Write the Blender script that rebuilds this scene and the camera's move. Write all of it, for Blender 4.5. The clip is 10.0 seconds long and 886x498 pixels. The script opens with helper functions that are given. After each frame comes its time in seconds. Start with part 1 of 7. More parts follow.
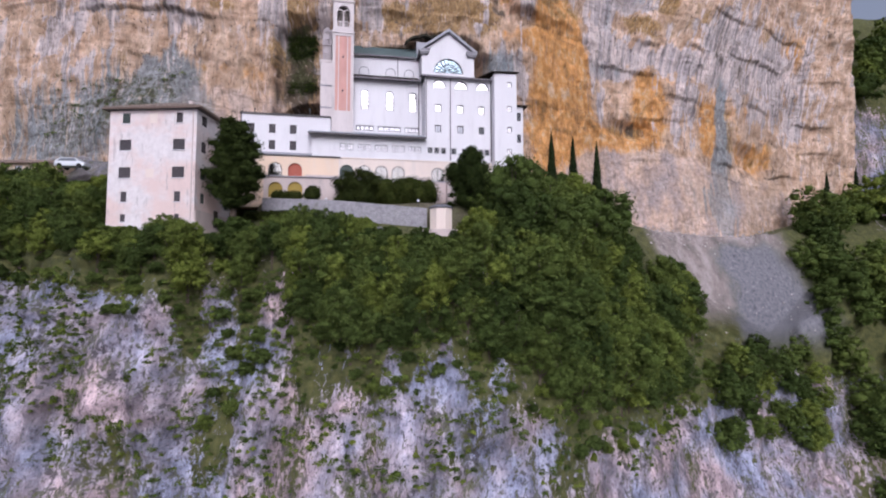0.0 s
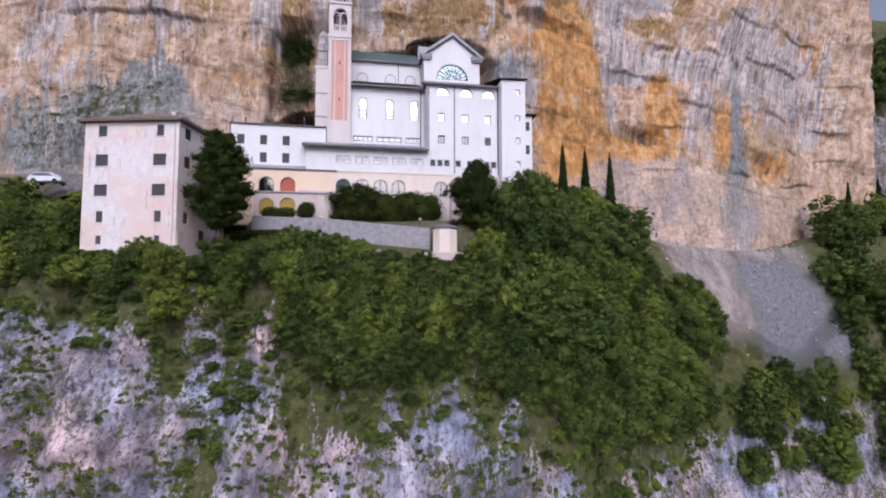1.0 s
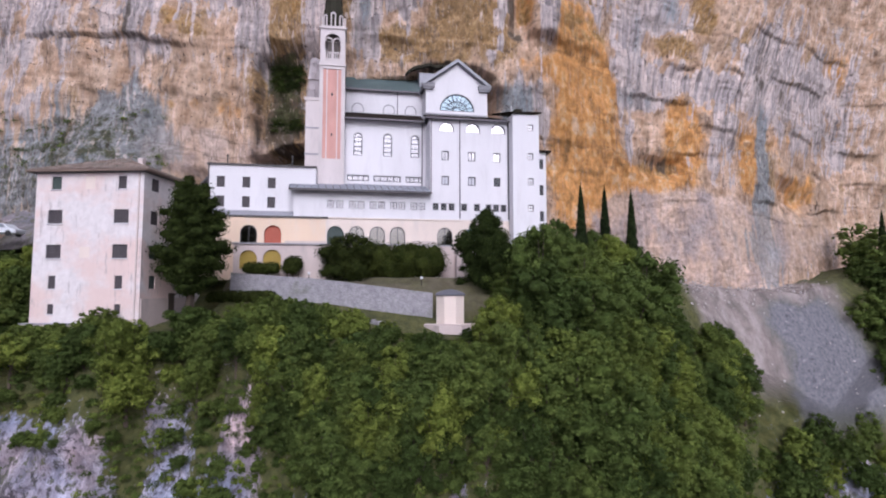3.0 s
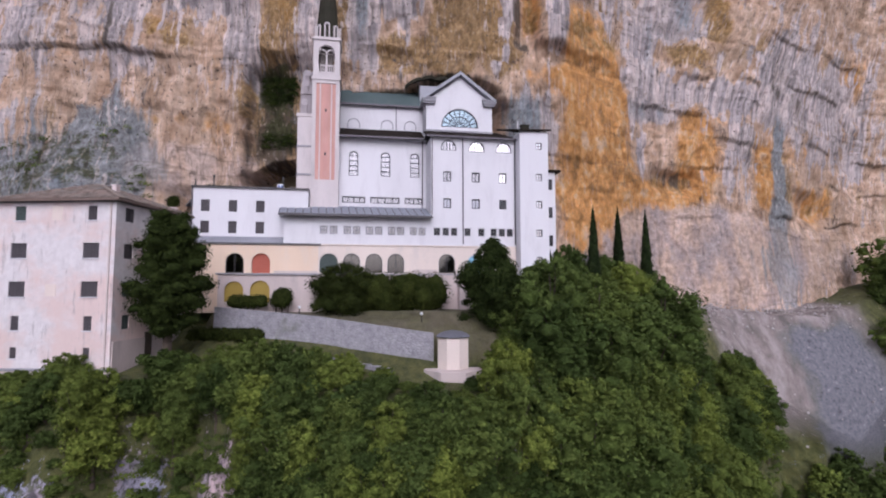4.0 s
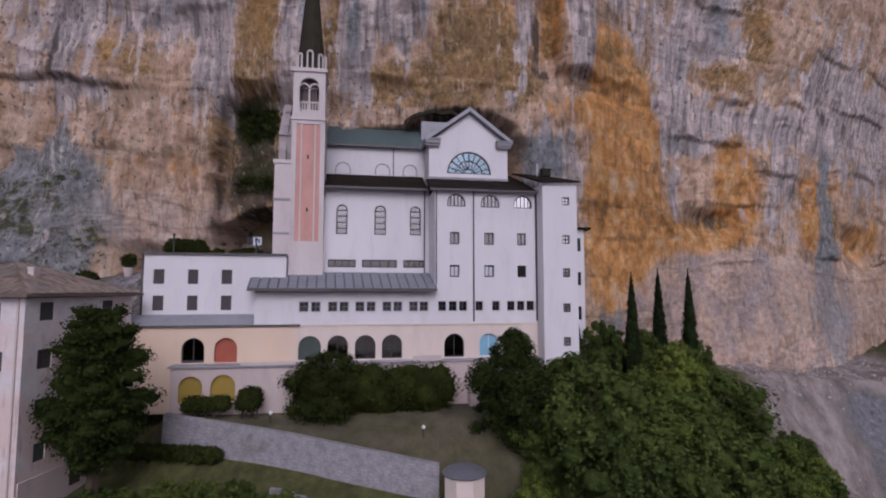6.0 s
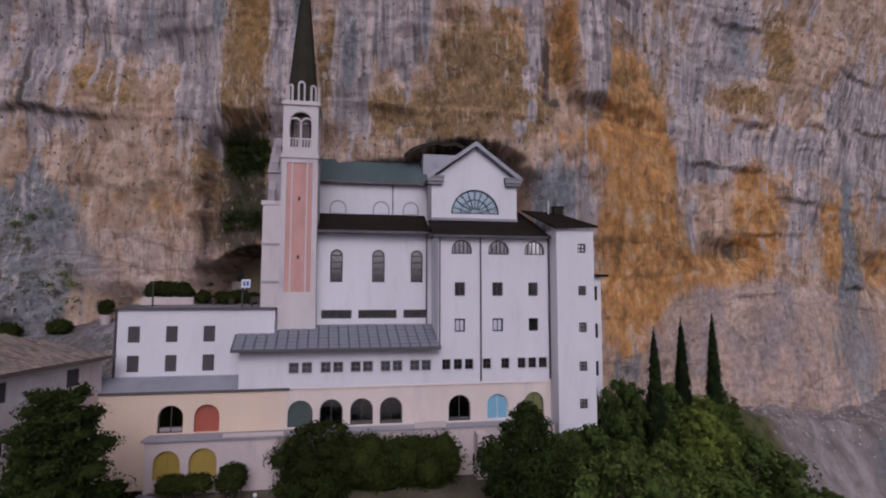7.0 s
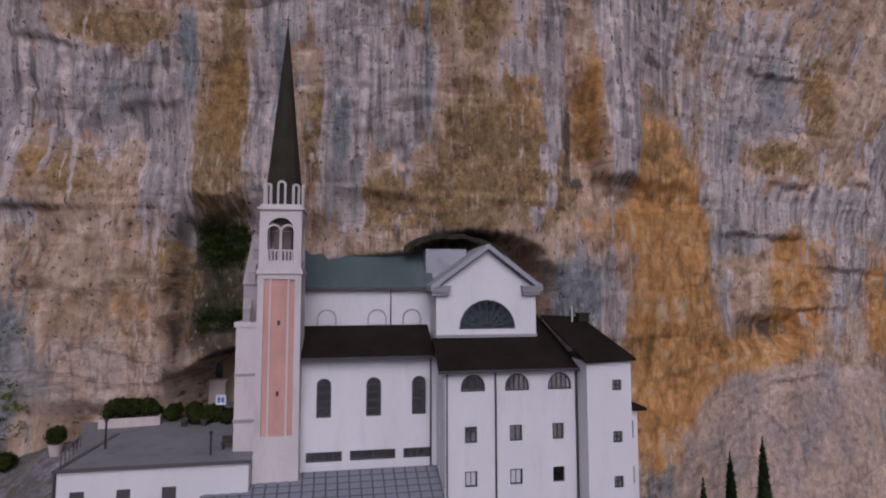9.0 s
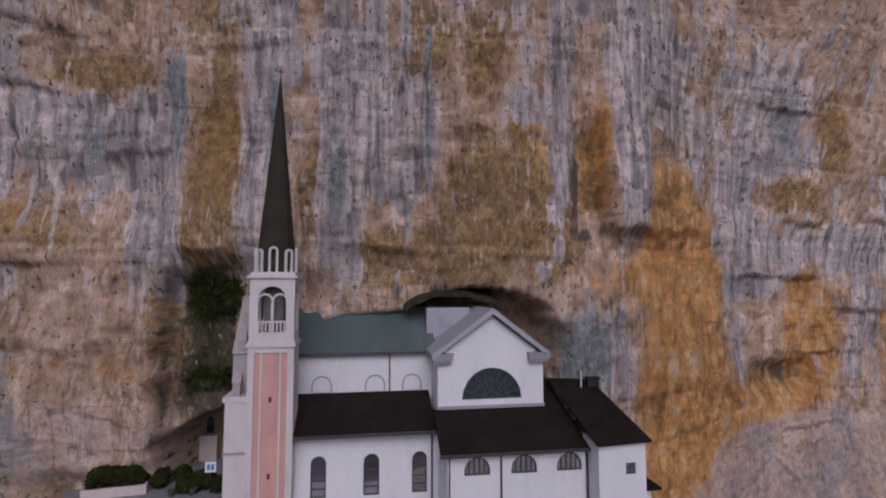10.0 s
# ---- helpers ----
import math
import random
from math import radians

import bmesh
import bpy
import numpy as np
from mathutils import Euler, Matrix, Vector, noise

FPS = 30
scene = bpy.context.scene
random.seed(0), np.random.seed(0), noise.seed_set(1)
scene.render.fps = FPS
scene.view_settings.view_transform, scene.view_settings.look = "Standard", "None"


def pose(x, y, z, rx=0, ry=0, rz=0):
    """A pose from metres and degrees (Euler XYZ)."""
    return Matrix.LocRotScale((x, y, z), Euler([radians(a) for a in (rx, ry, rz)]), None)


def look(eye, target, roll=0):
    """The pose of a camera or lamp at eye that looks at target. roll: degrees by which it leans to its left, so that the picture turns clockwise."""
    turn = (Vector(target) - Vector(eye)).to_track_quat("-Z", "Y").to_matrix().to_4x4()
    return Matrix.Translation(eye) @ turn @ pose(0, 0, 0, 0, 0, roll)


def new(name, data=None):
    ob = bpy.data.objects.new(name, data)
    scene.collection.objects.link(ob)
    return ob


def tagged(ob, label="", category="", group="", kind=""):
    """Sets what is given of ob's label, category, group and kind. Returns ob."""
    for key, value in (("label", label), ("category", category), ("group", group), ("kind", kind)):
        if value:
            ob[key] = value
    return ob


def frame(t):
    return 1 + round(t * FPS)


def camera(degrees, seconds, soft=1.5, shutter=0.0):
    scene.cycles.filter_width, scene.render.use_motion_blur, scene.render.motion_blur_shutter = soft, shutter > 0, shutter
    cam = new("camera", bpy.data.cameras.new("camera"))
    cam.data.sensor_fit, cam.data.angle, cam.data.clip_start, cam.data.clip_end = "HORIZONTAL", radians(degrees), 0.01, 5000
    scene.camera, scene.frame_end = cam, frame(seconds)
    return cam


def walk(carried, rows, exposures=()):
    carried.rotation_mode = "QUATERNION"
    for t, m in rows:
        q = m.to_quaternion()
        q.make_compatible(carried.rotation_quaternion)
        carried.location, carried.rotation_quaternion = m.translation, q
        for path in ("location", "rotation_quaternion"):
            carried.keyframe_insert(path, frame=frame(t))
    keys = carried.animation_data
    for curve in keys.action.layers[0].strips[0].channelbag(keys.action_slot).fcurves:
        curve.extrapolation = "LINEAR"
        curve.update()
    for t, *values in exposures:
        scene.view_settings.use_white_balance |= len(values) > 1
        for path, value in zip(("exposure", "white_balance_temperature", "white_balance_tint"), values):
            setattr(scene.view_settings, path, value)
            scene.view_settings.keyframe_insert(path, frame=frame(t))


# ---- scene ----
cam = camera(80.8, 10.0, soft=2.0)
METRES, EYE, TILT, LEAN, TURN = 60.0, -15.0, 4.0, 0.0, 0.0
ROWS = [
    (0.0, 0.0, 0.0, 0.0, 0.0, 0.0, 0.0),
    (0.5, -0.0035, 0.0458, 0.0195, 0.05, 0.06, 0.03),
    (1.0, -0.0051, 0.0877, 0.0432, 0.16, 0.12, 0.02),
    (1.5, -0.0066, 0.1227, 0.0684, 0.21, 0.16, 0.05),
    (2.0, -0.0082, 0.156, 0.0975, 0.26, 0.2, 0.07),
    (2.5, -0.01, 0.1852, 0.1267, 0.29, 0.24, 0.05),
    (4.0, -0.0128, 0.2943, 0.2086, 0.45, 0.34, 0.04),
    (4.5, -0.015, 0.34, 0.2364, 0.52, 0.43, 0.09),
    (5.0, -0.0167, 0.3868, 0.2675, 0.53, 0.45, 0.04),
    (5.5, -0.0192, 0.4317, 0.2998, 0.58, 0.43, 0.0),
    (7.0, -0.0284, 0.5486, 0.4104, 0.67, 0.52, 0.0),
    (7.5, -0.0313, 0.5819, 0.454, 0.7, 0.52, 0.01),
    (8.0, -0.0341, 0.6169, 0.4961, 0.73, 0.49, 0.06),
    (8.5, -0.0363, 0.649, 0.5386, 0.72, 0.51, 0.1),
    (9.0, -0.0382, 0.6756, 0.5825, 0.73, 0.5, 0.16),
    (9.5, -0.0401, 0.6979, 0.6259, 0.68, 0.57, 0.14),
    (10.0, -0.0416, 0.716, 0.6688, 0.68, 0.55, 0.17),
]
walk(cam, [(t, pose(0, 0, EYE, TILT, LEAN, TURN) @ pose(METRES * x, METRES * y, METRES * z, 90 + pitch, roll, yaw)) for t, x, y, z, yaw, pitch, roll in ROWS],
     exposures=[(0.0, -0.24, 5600, 20), (2.5, -0.22, 5570, 20), (4.5, -0.6, 5600, 23), (5.5, -0.96, 5680, 26), (7.5, -1.3, 5680, 26), (10.0, -1.28, 5650, 23)])

# ---- light: a bright overcast evening sky and a very wide, weak sun behind the camera ----
world = bpy.data.worlds.new("sky")
scene.world = world
world.use_nodes = True
wn = world.node_tree.nodes
sky = wn.new("ShaderNodeTexSky")
sky.sky_type, sky.sun_disc = "NISHITA", False
sky.sun_elevation, sky.sun_rotation = radians(37), radians(172.7)
sky.air_density, sky.dust_density, sky.ozone_density = 1.0, 7.0, 1.0
haze = wn.new("ShaderNodeHueSaturation")
haze.inputs["Saturation"].default_value = 0.4
world.node_tree.links.new(sky.outputs[0], haze.inputs["Color"])
world.node_tree.links.new(haze.outputs[0], wn["Background"].inputs[0])
wn["Background"].inputs[1].default_value = 0.15
sun_data = bpy.data.lights.new("sun", "SUN")
sun_data.energy, sun_data.angle, sun_data.color = 1.0, radians(35), (1.0, 0.93, 0.86)
sun = new("sun", sun_data)
sun.matrix_world = look((0, 0, 0), (-0.12, 0.94, -0.72))


# ---- small tools ----
import functools


def mat_new(name, rough=0.8, metal=0.0):
    m = bpy.data.materials.new(name)
    m.use_nodes = True
    b = m.node_tree.nodes["Principled BSDF"]
    b.inputs["Roughness"].default_value, b.inputs["Metallic"].default_value = rough, metal
    return m, m.node_tree, b


def link(tree, a, b):
    tree.links.new(a, b)


def tex_noise(tree, scale, detail=4.0, stretch=(1, 1, 1), rough=0.55, coords="Object", distortion=0.0):
    c, mp, n = tree.nodes.new("ShaderNodeTexCoord"), tree.nodes.new("ShaderNodeMapping"), tree.nodes.new("ShaderNodeTexNoise")
    mp.inputs["Scale"].default_value = stretch
    n.inputs["Scale"].default_value, n.inputs["Detail"].default_value = scale, detail
    n.inputs["Roughness"].default_value, n.inputs["Distortion"].default_value = rough, distortion
    link(tree, c.outputs[coords], mp.inputs[0])
    link(tree, mp.outputs[0], n.inputs["Vector"])
    return n.outputs["Fac"]


def ramp(tree, fac, *stops):
    r = tree.nodes.new("ShaderNodeValToRGB")
    while len(r.color_ramp.elements) < len(stops):
        r.color_ramp.elements.new(0.5)
    for e, (p, c) in zip(r.color_ramp.elements, stops):
        e.position, e.color = p, (*(c if isinstance(c, tuple) else (c, c, c)), 1)
    link(tree, fac, r.inputs[0])
    return r.outputs[0]


def mix(tree, fac, a, b, kind="MIX"):
    n = tree.nodes.new("ShaderNodeMix")
    n.data_type, n.blend_type = "RGBA", kind
    for socket, value in ((n.inputs[0], fac), (n.inputs[6], a), (n.inputs[7], b)):
        if isinstance(value, bpy.types.NodeSocket):
            link(tree, value, socket)
        elif isinstance(value, tuple):
            socket.default_value = (*value, 1)
        else:
            socket.default_value = value
    return n.outputs[2]


def calc(tree, op, a, b=0.0):
    n = tree.nodes.new("ShaderNodeMath")
    n.operation = op
    for socket, value in ((n.inputs[0], a), (n.inputs[1], b)):
        if isinstance(value, bpy.types.NodeSocket):
            link(tree, value, socket)
        else:
            socket.default_value = value
    return n.outputs[0]


def attribute(tree, name):
    n = tree.nodes.new("ShaderNodeAttribute")
    n.attribute_name = name
    return n.outputs["Fac"]


def bump(tree, bsdf, height, strength, distance):
    n = tree.nodes.new("ShaderNodeBump")
    n.inputs["Strength"].default_value, n.inputs["Distance"].default_value = strength, distance
    link(tree, height, n.inputs["Height"])
    link(tree, n.outputs[0], bsdf.inputs["Normal"])


def plain(name, colour, rough=0.8, vary=0.12, scale=1.5, metal=0.0, stains=None, streak=(1, 1, 1), bumpy=0.0):
    """Paint, plaster, tile or metal: a colour with grain, patches and stains."""
    m, t, b = mat_new(name, rough, metal)
    light = tuple(min(1, c * (1 + vary)) for c in colour)
    dark = tuple(c * (1 - vary) for c in colour)
    big = tex_noise(t, scale * 0.25, 5, streak)
    col = ramp(t, big, (0.3, dark), (0.7, light))
    fine = tex_noise(t, scale * 6, 3)
    col = mix(t, 0.25, col, ramp(t, fine, (0.3, tuple(c * (1 - 1.5 * vary) for c in colour)), (0.7, light)))
    if stains:
        s = ramp(t, tex_noise(t, scale * 0.6, 6, streak, 0.65), (0.52, 0.0), (0.75, 1.0))
        col = mix(t, calc(t, "MULTIPLY", s, 0.6), col, stains)
    link(t, col, b.inputs["Base Color"])
    if bumpy:
        bump(t, b, fine, 0.5, bumpy)
    return m


def lattice(x, y, z, seed):
    h = (x.astype(np.int64) * 374761393 + y.astype(np.int64) * 668265263 + z.astype(np.int64) * 1274126177 + seed * 974634777) & 0x7FFFFFFF
    h = ((h ^ (h >> 13)) * 1103515245 + 12345) & 0x7FFFFFFF
    h = ((h ^ (h >> 15)) * 69069 + 1) & 0x7FFFFFFF
    return h / 0x7FFFFFFF


def vnoise(x, y, z, seed=0):
    """Value noise from -1 to 1 on arrays."""
    x, y, z = np.broadcast_arrays(np.asarray(x, float), np.asarray(y, float), np.asarray(z, float))
    xi, yi, zi = np.floor(x), np.floor(y), np.floor(z)
    fx, fy, fz = x - xi, y - yi, z - zi
    fx, fy, fz = (f * f * (3 - 2 * f) for f in (fx, fy, fz))
    out = 0
    for a in (0, 1):
        for b in (0, 1):
            for c in (0, 1):
                w = (fx if a else 1 - fx) * (fy if b else 1 - fy) * (fz if c else 1 - fz)
                out = out + w * lattice(xi + a, yi + b, zi + c, seed)
    return 2 * out - 1


def fractal(x, y, z, seed=0, octaves=4):
    out, amp = 0, 1.0
    for k in range(octaves):
        out = out + amp * vnoise(x * 2 ** k, y * 2 ** k, z * 2 ** k, seed + k)
        amp *= 0.5
    return out / 1.9


def sstep(a, b, x):
    s = np.clip((np.asarray(x, float) - a) / (b - a), 0, 1)
    return s * s * (3 - 2 * s)


def mesh_of(name, verts, faces, material, smooth=False):
    me = bpy.data.meshes.new(name)
    me.from_pydata([tuple(v) for v in verts], [], [tuple(int(i) for i in f) for f in faces])
    me.materials.append(material)
    if smooth:
        me.polygons.foreach_set("use_smooth", [True] * len(me.polygons))
    me.update()
    return me


def grid_mesh(name, points, material, smooth=True):
    """A sheet from an array of points, rows by columns."""
    n, m = points.shape[:2]
    i = np.arange(n * m).reshape(n, m)
    faces = np.stack([i[:-1, :-1], i[:-1, 1:], i[1:, 1:], i[1:, :-1]], -1).reshape(-1, 4)
    me = bpy.data.meshes.new(name)
    me.vertices.add(n * m)
    me.vertices.foreach_set("co", points.reshape(-1).astype(np.float32))
    me.loops.add(faces.size)
    me.loops.foreach_set("vertex_index", faces.reshape(-1).astype(np.int32))
    me.polygons.add(len(faces))
    me.polygons.foreach_set("loop_start", np.arange(0, faces.size, 4, dtype=np.int32))
    me.polygons.foreach_set("use_smooth", np.full(len(faces), smooth))
    me.update(calc_edges=True)
    me.validate()
    me.materials.append(material)
    return me


def float_attribute(me, name, values):
    a = me.attributes.new(name, "FLOAT", "POINT")
    a.data.foreach_set("value", np.asarray(values, np.float32).reshape(-1))


def float_vectors(me, name, values):
    a = me.attributes.new(name, "FLOAT_VECTOR", "POINT")
    a.data.foreach_set("vector", np.asarray(values, np.float32).reshape(-1))


def thing(name, m, label, category, group="", kind=""):
    ob = new(name)
    ob.matrix_world = m
    return tagged(ob, label, category, group, kind)


def part(name, bm, material, parent, label="", at=None):
    """Links a bmesh or a mesh as one mesh object under a thing or a part."""
    if isinstance(bm, bmesh.types.BMesh):
        me = bpy.data.meshes.new(name)
        bmesh.ops.recalc_face_normals(bm, faces=bm.faces[:])
        bm.to_mesh(me)
        bm.free()
        me.materials.append(material)
    else:
        me = bm
    ob = new(name, me)
    ob.parent = parent
    if at is not None:
        ob.matrix_basis = at
    return tagged(ob, label)


def box(bm, u0, u1, v0, v1, z0, z1):
    vs = [bm.verts.new((u, v, z)) for z in (z0, z1) for u, v in ((u0, v0), (u1, v0), (u1, v1), (u0, v1))]
    for f in ((3, 2, 1, 0), (4, 5, 6, 7), (0, 1, 5, 4), (1, 2, 6, 5), (2, 3, 7, 6), (3, 0, 4, 7)):
        bm.faces.new([vs[i] for i in f])
    return vs


def boxes(*list_of_boxes):
    bm = bmesh.new()
    for b in list_of_boxes:
        box(bm, *b)
    return bm


def prism(bm, outline, v0, v1, axis="v"):
    """A solid from an outline in (u, z), drawn out along v; or, with axis 'u', from (v, z) along u."""
    put = (lambda a, b, d: (a, d, b)) if axis == "v" else (lambda a, b, d: (d, a, b))
    if axis == "z":
        put = lambda a, b, d: (a, b, d)
    one = [bm.verts.new(put(a, b, v0)) for a, b in outline]
    two = [bm.verts.new(put(a, b, v1)) for a, b in outline]
    bm.faces.new(one), bm.faces.new(two[::-1])
    n = len(outline)
    for i in range(n):
        bm.faces.new((one[i], one[(i + 1) % n], two[(i + 1) % n], two[i]))


def slab(bm, a, b, c, d, thick):
    """A sloping plate: four corners of its upper face, and its thickness downwards."""
    up = [bm.verts.new(p) for p in (a, b, c, d)]
    lo = [bm.verts.new((p[0], p[1], p[2] - thick)) for p in (a, b, c, d)]
    bm.faces.new(up), bm.faces.new(lo[::-1])
    for i in range(4):
        bm.faces.new((up[i], up[(i + 1) % 4], lo[(i + 1) % 4], lo[i]))


def arch_line(ua, ub, zb, n=10):
    """Points of a half-round head from the left springing to the right one; zb is the crown."""
    r = (ub - ua) / 2
    return [((ua + ub) / 2 - r * math.cos(math.pi * k / n), zb - r + r * math.sin(math.pi * k / n)) for k in range(n + 1)]


def wall(bm, u0, u1, z0, z1, v, thick, openings=(), axis="v"):
    """A wall with openings (ua, ub, za, zb, arched) cut right through it, reveals and all."""
    put = (lambda u, w, z: (u, w, z)) if axis == "v" else (lambda u, w, z: (w, u, z))
    us = sorted({u0, u1, *(o[0] for o in openings), *(o[1] for o in openings)})
    zs = sorted({z0, z1, *(o[2] for o in openings), *(o[3] for o in openings)})
    face = lambda pts: bm.faces.new([bm.verts.new(put(*p)) for p in pts])
    for ua, ub in zip(us, us[1:]):
        run = None
        for za, zb in zip(zs, zs[1:]):
            inside = any(o[0] < (ua + ub) / 2 < o[1] and o[2] < (za + zb) / 2 < o[3] for o in openings)
            if inside:
                continue
            for w in (v, v + thick):
                face([(ua, w, za), (ub, w, za), (ub, w, zb), (ua, w, zb)])
    for ua, ub, za, zb, arched in openings:
        r = (ub - ua) / 2 if arched else 0
        line = [(ua, za)] + (arch_line(ua, ub, zb) if arched else [(ua, zb), (ub, zb)]) + [(ub, za)]
        loop = line + [line[0]]
        for p, q in zip(loop, loop[1:]):
            face([(p[0], v, p[1]), (q[0], v, q[1]), (q[0], v + thick, q[1]), (p[0], v + thick, p[1])])
        if arched:
            arc = arch_line(ua, ub, zb)
            half = len(arc) // 2
            for corner, bit in (((ua, zb), arc[:half + 1]), ((ub, zb), arc[half:])):
                for p, q in zip(bit, bit[1:]):
                    if abs(p[0] - corner[0]) + abs(p[1] - corner[1]) < 1e-6 or abs(q[0] - corner[0]) + abs(q[1] - corner[1]) < 1e-6:
                        continue
                    for w in (v, v + thick):
                        face([(corner[0], w, corner[1]), (p[0], w, p[1]), (q[0], w, q[1])])
    for a, b in (((u0, z0), (u1, z0)), ((u1, z0), (u1, z1)), ((u1, z1), (u0, z1)), ((u0, z1), (u0, z0))):
        face([(a[0], v, a[1]), (b[0], v, b[1]), (b[0], v + thick, b[1]), (a[0], v + thick, a[1])])


def ring(bm, outline, inner, v0, v1):
    """A flat frame between two outlines of as many points, from v0 to v1."""
    n = len(outline)
    rows = [[bm.verts.new((a, w, b)) for a, b in line] for line, w in ((outline, v0), (inner, v0), (inner, v1), (outline, v1))]
    for i in range(n):
        j = (i + 1) % n
        for k in range(4):
            one, two = rows[k], rows[(k + 1) % 4]
            bm.faces.new((one[i], one[j], two[j], two[i]))


# ---- materials ----
white_plaster = plain("white_plaster", (0.69, 0.67, 0.69), 0.9, 0.06, 1.2, stains=(0.54, 0.515, 0.53), streak=(1, 1, 0.25), bumpy=0.01)
cream_plaster = plain("cream_plaster", (0.72, 0.56, 0.42), 0.9, 0.07, 1.0, stains=(0.66, 0.58, 0.52), streak=(1, 1, 0.3), bumpy=0.01)
pale_plaster = plain("pale_plaster", (0.70, 0.60, 0.53), 0.9, 0.08, 1.0, stains=(0.55, 0.50, 0.47), streak=(1, 1, 0.3), bumpy=0.01)
plinth_plaster = plain("plinth_plaster", (0.56, 0.47, 0.44), 0.9, 0.12, 1.0, stains=(0.36, 0.32, 0.31), streak=(1, 1, 0.4), bumpy=0.02)
house_plaster = plain("house_plaster", (0.66, 0.60, 0.59), 0.9, 0.10, 0.6, stains=(0.60, 0.44, 0.40), streak=(1, 1, 0.6), bumpy=0.015)
tower_stone = plain("tower_stone", (0.60, 0.54, 0.53), 0.85, 0.10, 1.5, stains=(0.42, 0.38, 0.38), streak=(1, 1, 0.3), bumpy=0.01)
pink_stone = plain("pink_stone", (0.55, 0.30, 0.255), 0.85, 0.2, 2.4, stains=(0.64, 0.44, 0.38), streak=(1, 1, 0.3), bumpy=0.01)
grey_trim = plain("grey_trim", (0.30, 0.29, 0.31), 0.8, 0.12, 2.0)
dark_cornice = plain("dark_cornice", (0.10, 0.09, 0.09), 0.8, 0.15, 2.0)
brown_roof = plain("brown_roof", (0.019, 0.014, 0.011), 0.85, 0.25, 2.0, stains=(0.030, 0.024, 0.019))
green_roof = plain("green_roof", (0.085, 0.115, 0.115), 0.55, 0.12, 1.0, stains=(0.13, 0.15, 0.15), streak=(1, 0.3, 0.3))
# stained stone of the upper front, its shade put into the darker grey
shaded_front_stone = plain("shaded_front_stone", (0.36, 0.32, 0.325), 0.9, 0.2, 1.5, stains=(0.20, 0.18, 0.18), streak=(1, 1, 0.4), bumpy=0.03)
gable_roof = plain("gable_roof", (0.33, 0.33, 0.36), 0.7, 0.12, 1.5, stains=(0.2, 0.2, 0.22))
slate_dark = plain("slate_dark", (0.040, 0.037, 0.027), 0.8, 0.25, 2.0)
grey_slab = plain("grey_slab", (0.27, 0.27, 0.30), 0.85, 0.14, 1.0, stains=(0.16, 0.16, 0.17))
tile_grey = plain("tile_grey", (0.21, 0.22, 0.26), 0.6, 0.25, 1.0, stains=(0.10, 0.10, 0.12))
roof_bed = plain("roof_bed", (0.10, 0.10, 0.11), 0.85, 0.2, 1.0)
tile_brown = plain("tile_brown", (0.20, 0.15, 0.125), 0.85, 0.2, 1.2, stains=(0.17, 0.14, 0.12))
frame_dark = plain("frame_dark", (0.05, 0.045, 0.05), 0.6, 0.15, 4.0)
frame_grey = plain("frame_grey", (0.16, 0.155, 0.17), 0.6, 0.1, 4.0)
frame_white = plain("frame_white", (0.62, 0.60, 0.62), 0.6, 0.06, 4.0)
shutter_dark = plain("shutter_dark", (0.065, 0.055, 0.06), 0.7, 0.2, 6.0)
shutter_green = plain("shutter_green", (0.055, 0.075, 0.068), 0.7, 0.2, 6.0)
red_door = plain("red_door", (0.36, 0.09, 0.055), 0.7, 0.12, 3.0)
yellow_door = plain("yellow_door", (0.32, 0.22, 0.035), 0.7, 0.15, 3.0)
blue_panel = plain("blue_panel", (0.20, 0.42, 0.55), 0.6, 0.12, 2.0)
green_panel = plain("green_panel", (0.16, 0.17, 0.06), 0.7, 0.2, 2.0)
pipe_metal = plain("pipe_metal", (0.09, 0.08, 0.09), 0.5, 0.15, 3.0, metal=0.6)
turret_slab = plain("turret_slab", (0.13, 0.13, 0.15), 0.85, 0.2, 1.0, stains=(0.08, 0.08, 0.09))
bar_grey = plain("bar_grey", (0.045, 0.05, 0.06), 0.7, 0.1, 2.0)
iron = plain("iron", (0.06, 0.06, 0.06), 0.6, 0.15, 3.0, metal=0.7)
bark = plain("bark", (0.075, 0.055, 0.04), 0.95, 0.3, 3.0, streak=(1, 1, 0.2), bumpy=0.03)
wall_stone = plain("wall_stone", (0.30, 0.29, 0.31), 0.9, 0.25, 2.0, stains=(0.16, 0.15, 0.16), bumpy=0.03)
interior_dark = plain("interior_dark", (0.16, 0.14, 0.13), 0.95, 0.15, 1.0)


def glass_material(name, ior, tint):
    m, t, b = mat_new(name, 0.08)
    out = t.nodes["Material Output"]
    clear, gloss, both, fres = (t.nodes.new(k) for k in ("ShaderNodeBsdfTransparent", "ShaderNodeBsdfGlossy", "ShaderNodeMixShader", "ShaderNodeFresnel"))
    clear.inputs[0].default_value = (0.45, 0.47, 0.5, 1)
    gloss.inputs["Roughness"].default_value = 0.08
    gloss.inputs["Color"].default_value = (*tint, 1)
    fres.inputs[0].default_value = ior
    link(t, fres.outputs[0], both.inputs[0])
    link(t, clear.outputs[0], both.inputs[1])
    link(t, gloss.outputs[0], both.inputs[2])
    link(t, both.outputs[0], out.inputs[0])
    t.nodes.remove(b)
    return m


glass = glass_material("window_glass", 1.6, (1, 1, 1))
fan_glass = glass_material("fan_glass", 3.2, (0.72, 0.9, 1.0))
nave_glass = glass_material("nave_glass", 3.0, (1, 0.97, 1))
hall_glass = glass_material("hall_glass", 3.0, (0.95, 0.9, 0.85))


